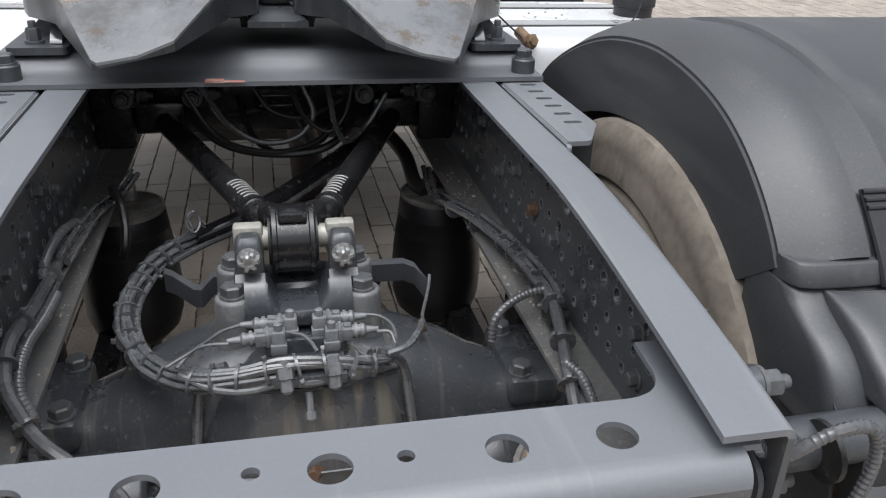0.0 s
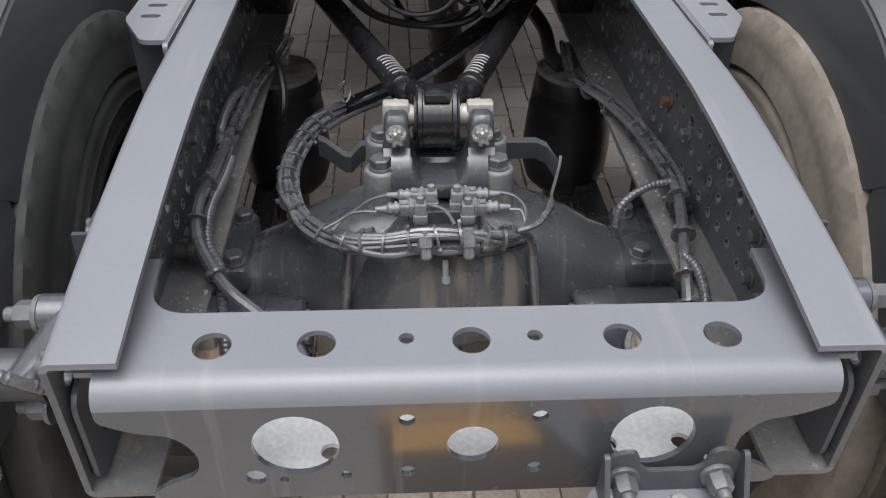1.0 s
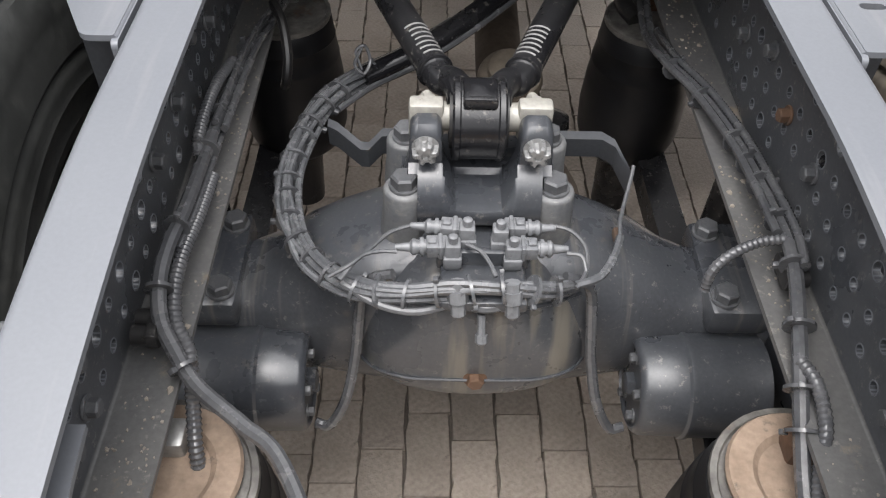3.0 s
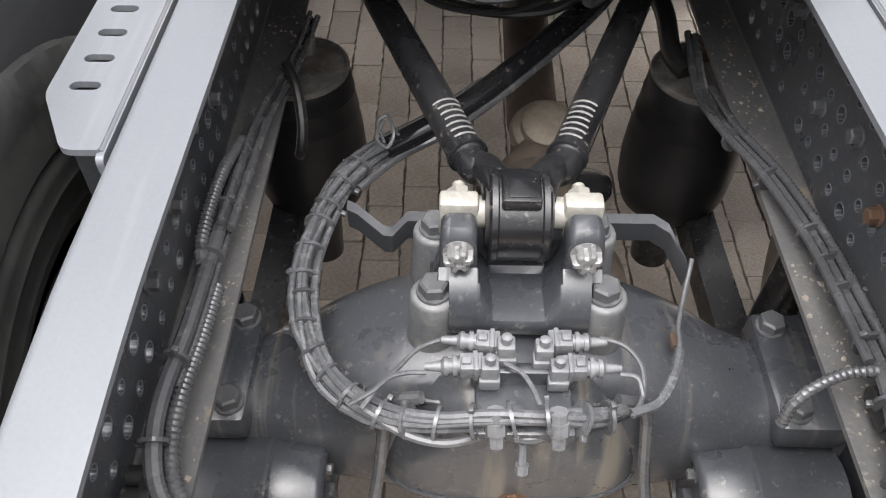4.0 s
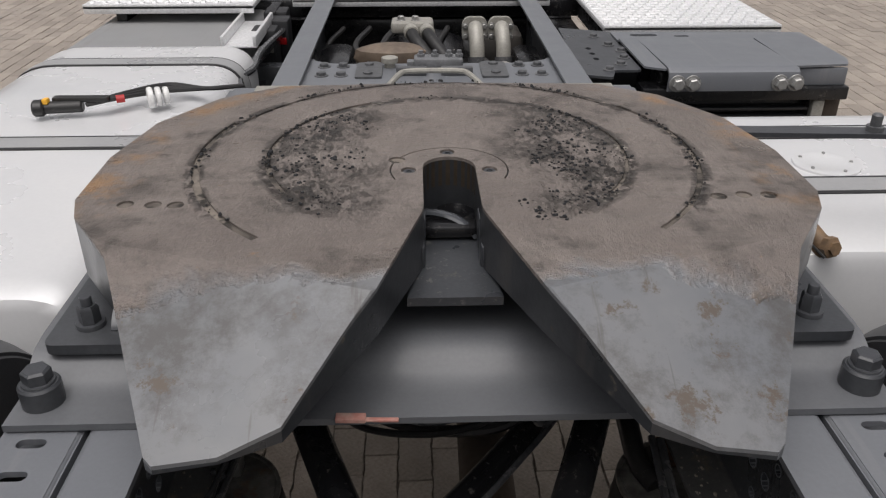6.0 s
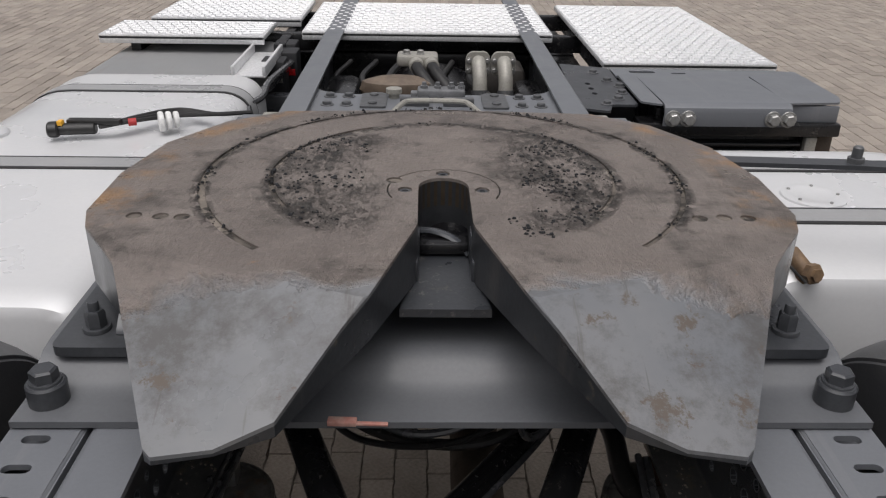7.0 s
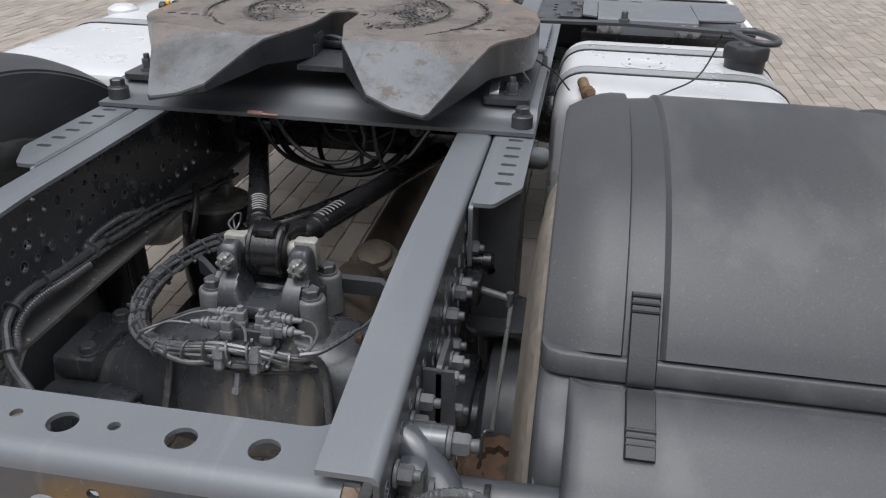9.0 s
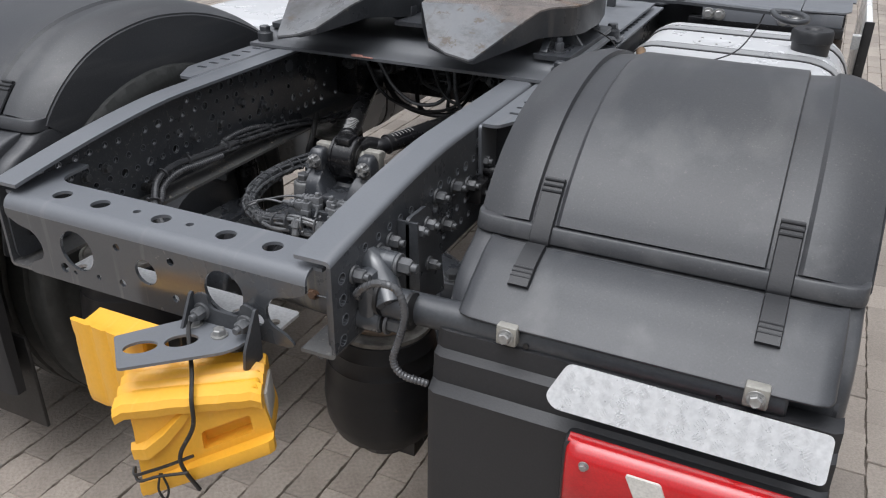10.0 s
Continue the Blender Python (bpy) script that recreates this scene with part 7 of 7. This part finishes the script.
tube(bm, [(-0.19, 0.56, 0.77), (-0.14, 0.535, 0.755), (-0.09, 0.525, 0.752), (-0.04, 0.538, 0.752)], 0.0055, 8)
tube(bm, [(-0.02, 0.54, 0.75), (0.01, 0.534, 0.752), (0.035, 0.54, 0.752)], 0.008, 8)
part("air_line", bm, M_BOLT, valve)
bm = bmesh.new()
tube(bm, [(-0.15, 0.59, 0.72), (-0.09, 0.56, 0.727), (0.0, 0.548, 0.73), (0.09, 0.56, 0.727), (0.15, 0.59, 0.72)], 0.0035, 6)
part("rim_bead", bm, M_AXLE, valve)

# hoses hanging under the coupling's base plate
HOSES = ([(-0.24, 1.43, 0.99), (-0.20, 1.36, 0.93), (-0.13, 1.31, 0.885), (-0.03, 1.28, 0.87), (0.08, 1.28, 0.875), (0.15, 1.32, 0.91), (0.18, 1.40, 0.96)],
         [(-0.10, 1.43, 1.0), (-0.085, 1.36, 0.93), (-0.05, 1.30, 0.885), (0.01, 1.275, 0.868), (0.09, 1.285, 0.88)],
         [(0.0, 1.44, 1.0), (0.02, 1.37, 0.95), (0.045, 1.33, 0.92), (0.055, 1.30, 0.885)],
         [(-0.28, 1.44, 0.97), (-0.18, 1.42, 0.93), (-0.08, 1.40, 0.935), (0.0, 1.41, 0.96)],
         [(0.10, 1.45, 1.0), (0.12, 1.38, 0.95), (0.10, 1.31, 0.90), (0.06, 1.29, 0.88)])
for k, pts in enumerate(HOSES):
    bm = bmesh.new()
    tube(bm, pts, (0.0095, 0.0075, 0.006, 0.008, 0.006)[k], 9, 8)
    solo("hanging_hose", bm, M_RUBBER if k != 2 else M_CABLE, "black air hose hanging below the coupling", "hose", "hanging hoses")
for k, pts in enumerate((
        [(-0.20, 1.22, 1.03), (-0.15, 1.22, 0.945), (-0.09, 1.24, 0.90), (0.0, 1.26, 0.882), (0.08, 1.28, 0.90), (0.13, 1.3, 0.95)],
        [(-0.17, 1.24, 1.04), (-0.12, 1.25, 0.955), (-0.05, 1.26, 0.905), (0.03, 1.27, 0.91), (0.07, 1.28, 0.96), (0.05, 1.3, 1.02)],
        [(0.02, 1.26, 1.03), (0.05, 1.26, 0.96), (0.10, 1.26, 0.925), (0.14, 1.27, 0.96), (0.16, 1.28, 1.03)],
        [(0.10, 1.25, 1.04), (0.115, 1.24, 0.95), (0.14, 1.25, 0.905), (0.19, 1.28, 0.93), (0.24, 1.3, 1.0)],
        [(-0.06, 1.3, 1.02), (-0.02, 1.28, 0.97), (0.05, 1.28, 0.955), (0.13, 1.3, 0.985), (0.2, 1.32, 1.03)])):
    bm = bmesh.new()
    tube(bm, pts, 0.0055 + 0.0012 * (k % 2), 8, 8)
    solo("hanging_hose", bm, M_CABLE if k % 2 else M_RUBBER, "thin looped air hose hanging below the coupling", "hose", "hanging hoses")
e = thing("valve_block", (0.0, 1.41, 0.95), "black air valve block under the coupling", "valve")
bm = bmesh.new()
box(bm, (-0.06, 1.37, 0.945), (0.07, 1.44, 1.02), 0.008)
part("body", bm, M_BLACK, e)
for i in range(3):
    bm = bmesh.new()
    box(bm, (-0.05, 1.362, 0.948 + 0.024 * i), (0.03, 1.372, 0.962 + 0.024 * i), 0.003)
    part("fin", bm, M_BLACK, e)
bm = bmesh.new()
tube(bm, [(0.20, 1.55, 0.90), (0.26, 1.46, 0.86), (0.30, 1.38, 0.82), (0.31, 1.30, 0.78), (0.33, 1.25, 0.77)], 0.018, 10)
solo("air_hose", bm, M_RUBBER, "thick black hose leading to the air spring", "hose", "air hoses")

# level sensor and link outside the right rail
e = thing("level_sensor", (0.47, 0.62, 0.95), "small height sensor with a zinc link rod", "sensor")
bm = bmesh.new()
box(bm, (0.425, 0.60, 0.90), (0.47, 0.66, 0.955), 0.008)
lathe(bm, (0.425, 0.68, 0.96), (1, 0, 0), [(0, 0.012), (0.04, 0.012), (0.04, 0.017), (0.055, 0.017), (0.06, 0.01)], 10)
part("housing", bm, M_BLACK, e)
bm = bmesh.new()
rod(bm, (0.46, 0.63, 0.925), (0.53, 0.61, 0.92), 0.008, 10)
lathe(bm, (0.525, 0.61, 0.905), (0, 0, 1), [(0, 0.007), (0.03, 0.007)], 8)
part("arm", bm, M_BOLT, e)
bm = bmesh.new()
rod(bm, (0.528, 0.61, 0.91), (0.515, 0.50, 0.70), 0.0045, 8)
part("link_rod", bm, M_STEEL, e, "bright link rod")
bm = bmesh.new()
tube(bm, [(0.515, 0.50, 0.70), (0.50, 0.48, 0.70), (0.498, 0.46, 0.60), (0.495, 0.45, 0.52)], 0.004, 7)
part("lower_stem", bm, M_CABLE, e)
bm = bmesh.new()
sheet(bm, rounded([(0.43, 0.70), (0.56, 0.70), (0.57, 0.82), (0.53, 0.86), (0.43, 0.86)], 0.03), [], 0.01, lambda u, v, w: (u, v, 0.78 + w))
solo("rail_bracket", bm, M_AXLE, "grey steel bracket below the rail", "bracket")
bm = bmesh.new()
lathe(bm, (0.53, 0.47, 0.62), (0, -0.3, 1), [(0, 0.07), (0.02, 0.075), (0.04, 0.06), (0.045, 0.035), (0.03, 0.03), (0.03, 0)], 28, wobble=lambda i, q, r: 0.004 * math.sin(i * 2.1))
solo("brake_caliper", bm, M_RUST, "rusty brown brake caliper cover", "brake caliper")
for s in (-1, 1):
    bm = bmesh.new()
    lathe(bm, (s * 0.42, 1.10, 1.02), (s, 0, 0), [(0, 0.02), (0.06, 0.02), (0.06, 0.026), (0.13, 0.026), (0.14, 0.018)], 14)
    solo("guard_bush", bm, M_FRAME, "grey round guard mounting stub on the rail", "stub", "guard stubs")
    bm = bmesh.new()
    rod(bm, (s * 0.48, 0.92, 0.50), (s * 0.455, 0.86, 1.0), 0.032, 18, 0.004)
    rod(bm, (s * 0.482, 0.925, 0.42), (s * 0.47, 0.89, 0.75), 0.038, 18, 0.004)
    solo("shock_absorber", bm, M_BLACK, "black shock absorber beside the rail", "shock absorber", "shock absorbers")

# ---- engine side, seen between the rails ----
e = thing("gearbox", (0, 3.1, 0.7), "dark greasy gearbox top between the rails", "gearbox")
bm = bmesh.new()
lathe(bm, (0.0, 2.75, 0.72), (0, 1, 0), [(0, 0.12), (0.05, 0.2), (0.4, 0.24), (0.7, 0.27), (0.75, 0.2)], 24)
box(bm, (-0.25, 2.9, 0.78), (0.2, 3.4, 0.93), 0.03)
part("case", bm, M_BLACK, e)
bm = bmesh.new()
strip(bm, [[(-0.12 + r * c, 3.02 + 0.5 * r * d, z) for c, d in ((math.cos(0.5236 * k), math.sin(0.5236 * k)) for k in range(12))] for r, z in ((0.075, 0.86), (0.10, 0.93), (0.135, 0.99), (0.125, 1.02), (0.07, 1.035))])
box(bm, (-0.235, 2.99, 0.985), (-0.01, 3.05, 1.005), 0.006)
part("brown_cover", bm, paint("oily_brown_plastic", (0.2, 0.15, 0.11), (0.075, 0.058, 0.045), 0.6, big=14, fine=80), e, "brown dusty cover")
bm = bmesh.new()
box(bm, (-0.38, 2.75, 0.85), (-0.26, 3.2, 1.0), 0.03)
part("side_bracket", bm, M_BLACK, e)
bm = bmesh.new()
box(bm, (0.30, 2.95, 0.85), (0.40, 3.25, 0.98), 0.03)
part("side_bracket", bm, M_BLACK, e)
# dark backdrop added to hide the paving between the rails
bm = bmesh.new()
box(bm, (-0.38, 2.72, 0.42), (0.38, 4.6, 0.80), 0.05, seg=3)
lathe(bm, (-0.2, 3.25, 0.78), (0.1, 0.2, 1), [(0, 0.14), (0.05, 0.14), (0.07, 0.1), (0.12, 0.09), (0.13, 0.0)], 20)
box(bm, (0.02, 2.86, 0.78), (0.16, 3.0, 0.93), 0.02)
box(bm, (0.16, 3.3, 0.78), (0.36, 3.5, 1.0), 0.03)
part("dark_backdrop", bm, paint("flecked_backdrop_paint", (0.02, 0.019, 0.018), (0.055, 0.048, 0.042), 0.6, big=9, fine=70, bump=0.5, spots=0.64, spot_col=(0.12, 0.095, 0.07), spot_scale=10), e, "dark backdrop of plain lumps added below the gearbox")
for k in range(9):
    bm = bmesh.new()
    rx, ry = random.uniform(-0.3, 0.28), random.uniform(2.8, 3.3)
    rod(bm, (rx, ry, 0.8), (rx + random.uniform(-0.04, 0.04), ry + random.uniform(-0.04, 0.04), random.uniform(0.9, 0.99)), random.uniform(0.012, 0.03), 10, 0.004)
    part("fitting", bm, M_CREAM if k % 3 == 0 else M_PIT, e)
# black drums added to darken the gaps outside the rails
for s, y0, y1 in ((-1, 2.68, 3.9), (1, 2.3, 3.6)):
    t = thing("dark_rail_drum", (s * 0.51, y0, 0.62), "black drum added to fill the dark gap beside the rail", "air tank", "air tanks")
    bm = bmesh.new()
    lathe(bm, (s * 0.51, y0, 0.72), (0, 1, 0), [(0, 0.02), (0.02, 0.07), (0.05, 0.095), (y1 - y0 - 0.05, 0.095), (y1 - y0, 0.05)], 24)
    part("shell", bm, M_BLACK, t)
    bm = bmesh.new()
    box(bm, (s * 0.44 - 0.03, y0 + 0.2, 0.70), (s * 0.44 + 0.03, y0 + 0.26, 0.9), 0.006)
    part("strap", bm, M_DARK, t)
manifold = e = thing("pipe_manifold", (-0.02, 3.2, 1.05), "pale manifold with grey hoses between the rails", "manifold")
bm = bmesh.new()
box(bm, (-0.085, 3.16, 1.035), (0.065, 3.26, 1.075), 0.012)
part("manifold", bm, M_CREAM, e)
for k in range(2):
    bm = bmesh.new()
    tube(bm, [(-0.02 + 0.055 * k, 3.17, 1.05), (0.0 + 0.055 * k, 3.08, 1.035), (0.05 + 0.055 * k, 2.98, 0.99), (0.10 + 0.055 * k, 2.85, 0.93)], 0.022, 12)
    part("hose", bm, M_RUBBER, e)
    bm = bmesh.new()
    lathe(bm, (-0.016 + 0.055 * k, 3.155, 1.049), (0.15, -1, -0.15), [(0, 0.024), (0.002, 0.027), (0.03, 0.027), (0.032, 0.024)], 14)
    part("collar", bm, M_CREAM, e, "pale hose collar")
for x in (-0.05, 0.0):
    piece("zinc_bolt", ZBOLT, e, aim((x, 3.2, 1.075), (0, 0, 1), 0.2, 1.1))
manifold.location.x -= 0.045
for x in (0.165, 0.257):
    e = thing("hose_flange", (x, 3.17, 1.05), "pale bolted flange on an upright grey hose", "hose flange", "paired hose flanges")
    bm = bmesh.new()
    sheet(bm, rounded([(x - 0.045, 1.01), (x + 0.045, 1.01), (x + 0.045, 1.07), (x + 0.03, 1.09), (x - 0.03, 1.09), (x - 0.045, 1.07)], 0.012), [], 0.02, lambda u, v, w: (u, 3.17 + w, v))
    part("flange", bm, M_CREAM, e)
    for dx in (-0.033, 0.033):
        for z in (1.025, 1.06):
            piece("zinc_bolt", ZBOLT, e, aim((x + dx, 3.17, z), (0, -1, 0), 0.3, 0.8))
    bm = bmesh.new()
    tube(bm, [(x, 3.15, 1.06), (x, 3.12, 1.05), (x + 0.003, 3.09, 1.01), (x + 0.004, 3.075, 0.955)], 0.026, 12)
    part("pipe", bm, M_CREAM, e, "pale steel pipe end")
    bm = bmesh.new()
    tube(bm, [(x + 0.003, 3.08, 0.975), (x + 0.004, 3.06, 0.90), (x, 3.0, 0.8)], 0.031, 12)
    part("hose", bm, M_CABLE, e)
for k in range(6):
    bm = bmesh.new()
    x = -0.3 + 0.1 * k
    tube(bm, [(x, 2.7 + 0.03 * k, 0.98), (x + 0.05, 2.85, 0.97 - 0.02 * k), (x + 0.02, 3.0, 0.95), (x - 0.06, 3.2, 0.98), (x - 0.02, 3.45, 0.99)], 0.009 + 0.002 * (k % 3), 8)
    solo("engine_hose", bm, M_RUBBER, "black hose over the gearbox", "hose", "engine hoses")
for k in range(5):
    bm = bmesh.new()
    tube(bm, [(-0.54, 3.4, 1.0), (-0.56 - 0.01 * k, 3.0, 1.02 - 0.015 * k), (-0.55 - 0.015 * k, 2.8, 1.02), (-0.56 - 0.02 * k, 2.62, 1.03 - 0.01 * k), (-0.50, 2.5, 0.98)], 0.011, 8)
    solo("frame_hose", bm, M_CABLE, "grey hose beside the frame rail", "hose", "frame hoses")
e = thing("hitch_yoke", (0, 2.02, 1.11), "pale steel cross bar with a bent guard bow", "cross bar")
bm = bmesh.new()
box(bm, (-0.42, 2.13, 1.142), (0.42, 2.17, 1.154), 0.004)
part("cross_bar", bm, M_CREAM, e)
for s in (-1, 1):
    bm = bmesh.new()
    box(bm, (s * 0.36 - 0.015, 2.135, 1.105), (s * 0.36 + 0.015, 2.165, 1.144), 0.004)
    part("leg", bm, M_DARK, e)
bm = bmesh.new()
tube(bm, [(-0.112, 2.155, 1.148), (-0.108, 2.18, 1.15), (-0.085, 2.26, 1.152), (-0.065, 2.285, 1.152), (0.0, 2.29, 1.152), (0.065, 2.285, 1.152), (0.085, 2.26, 1.152), (0.108, 2.18, 1.15), (0.112, 2.155, 1.148)], 0.007, 8)
part("bow", bm, M_CREAM, e)
bm = bmesh.new()
strip(bm, [[(x, y, z) for y, z in ((1.69, 1.10), (2.30, 1.10), (2.30, 1.108), (1.69, 1.108))] for x in (-0.5, 0.5)])
solo("base_extension", bm, M_FRAME, "grey flat mounting plate ahead of the coupling", "plate")

# connector bundle lying on the left tank
plug_thing = e = thing("trailer_plug", (-0.83, 2.06, 1.11), "black trailer plug with cables lying on the tank", "plug")
bm = bmesh.new()
rod(bm, (-0.865, 2.04, 1.125), (-0.76, 2.055, 1.125), 0.017, 16, 0.004)
rod(bm, (-0.87, 2.035, 1.126), (-0.845, 2.04, 1.126), 0.023, 16, 0.004)
box(bm, (-0.83, 2.05, 1.135), (-0.70, 2.075, 1.15), 0.004)
part("plug_body", bm, M_RUBBER, e)
bm = bmesh.new()
box(bm, (-0.845, 2.03, 1.138), (-0.832, 2.05, 1.153), 0.003)
part("yellow_latch", bm, M_YELLOW, e, "yellow latch")
for k in range(3):
    bm = bmesh.new()
    tube(bm, [(-0.75, 2.05, 1.13), (-0.68, 2.09 + 0.02 * k, 1.135), (-0.60, 2.15 + 0.03 * k, 1.13), (-0.50, 2.20, 1.12), (-0.42, 2.25, 1.11)], 0.0065, 8)
    part("cable", bm, M_RUBBER, e)
bm = bmesh.new()
rod(bm, (-0.69, 2.08, 1.134), (-0.672, 2.087, 1.134), 0.011, 12)
part("red_band", bm, paint("red_tape", (0.5, 0.03, 0.03), (0.4, 0.03, 0.03), 0.5), e, "red tape")
bm = bmesh.new()
box(bm, (-0.755, 2.055, 1.133), (-0.725, 2.075, 1.147), 0.003)
part("latch_strap", bm, M_WHITE, e, "white strap")
bm = bmesh.new()
for k in range(3):
    rod(bm, (-0.618 + 0.016 * k, 2.09 + 0.01 * k, 1.133), (-0.606 + 0.016 * k, 2.095 + 0.01 * k, 1.133), 0.03 - 0.003 * k, 14, 0.003)
part("white_strap", bm, M_WHITE, e, "white cable clamp")
plug_thing.location += Vector((-0.075, 0.125, -0.018))
plug_thing.scale = (1.0, 1.0, 0.85)
bm = bmesh.new()
lathe(bm, (-1.12, 2.2, 1.04), (0, 0, 1), [(0, 0.055), (0.045, 0.055), (0.05, 0.05), (0.06, 0.03), (0.06, 0)], 24)
part("filler_cap", bm, M_SILVER, tl, "silver filler cap")


# ---- paving: columns of blocks along the truck ----
random.seed(21)
PX0, PITCH, LEN = -7.0, 0.102, 0.205


def paver_data(rnd):
    """Block with rough, crumbled long edges: outline at the foot, shoulder and top."""
    w, n, k = 0.0502, 0.1016, 8
    right = [(w + rnd.uniform(-0.0045, 0.002), -n + 2 * n * i / k + (rnd.uniform(-0.006, 0.006) if 0 < i < k else 0)) for i in range(k + 1)]
    left = [(-w - rnd.uniform(-0.0045, 0.002), n - 2 * n * i / k + (rnd.uniform(-0.006, 0.006) if 0 < i < k else 0)) for i in range(k + 1)]
    lo = right + left
    hi = [(x * 0.972, y * 0.987) for x, y in lo]
    c = len(lo)
    v = [(x, y, -0.02) for x, y in lo] + [(x, y, -0.004) for x, y in lo] + [(x, y, rnd.uniform(-0.001, 0.0006)) for x, y in hi]
    f = [(r * c + i, r * c + (i + 1) % c, (r + 1) * c + (i + 1) % c, (r + 1) * c + i) for r in (0, 1) for i in range(c)]
    f.append(tuple(2 * c + i for i in range(c)))
    return v, f


kinds = [paver_data(random) for k in range(6)]
meshes = []
for v, f in kinds:
    pm = bpy.data.meshes.new("paver")
    pm.from_pydata(v, [], f)
    pm.materials.append(M_PAVER)
    meshes.append(pm)
pavement = thing("pavement", (0, 0, 0), "weathered grey-brown concrete block paving of the yard", "pavement", kind="structure")
count = 0
chunks, fl, nv = [], [], 0
for i in range(int(15.5 / PITCH)):
    x = PX0 + PITCH * i
    for j in range(int(18.4 / LEN)):
        y = -5.0 + LEN * j + (LEN / 2 if i % 2 else 0) + 0.02 * math.sin(i * 2.3)
        dz, tx, ty = random.uniform(-0.003, 0.002), random.uniform(-0.012, 0.012), random.uniform(-0.012, 0.012)
        which = random.randrange(6)
        if -1.05 < x < 0.62 and -0.15 < y < 2.45 and count < 300:
            ob = new("paver", meshes[which])
            ob.matrix_basis = Matrix.Translation((x, y, dz)) @ Matrix.Rotation(tx, 4, "X") @ Matrix.Rotation(ty, 4, "Y")
            under(ob, pavement)
            count += 1
            continue
        v = np.array(kinds[which][0])
        v[:, 2] += dz + v[:, 1] * tx - v[:, 0] * ty
        v[:, 0] += x
        v[:, 1] += y
        chunks.append(v)
        fl.extend([tuple(q + nv for q in f) for f in kinds[which][1]])
        nv += len(v)
allv = np.concatenate(chunks)
fm = bpy.data.meshes.new("paver_field")
fm.from_pydata(allv.tolist(), [], fl)
fm.materials.append(M_FIELD)
field = new("paver_field", fm)
under(field, pavement)
tagged(field, "grey-brown concrete paving blocks with sandy joints", kind="stuff")
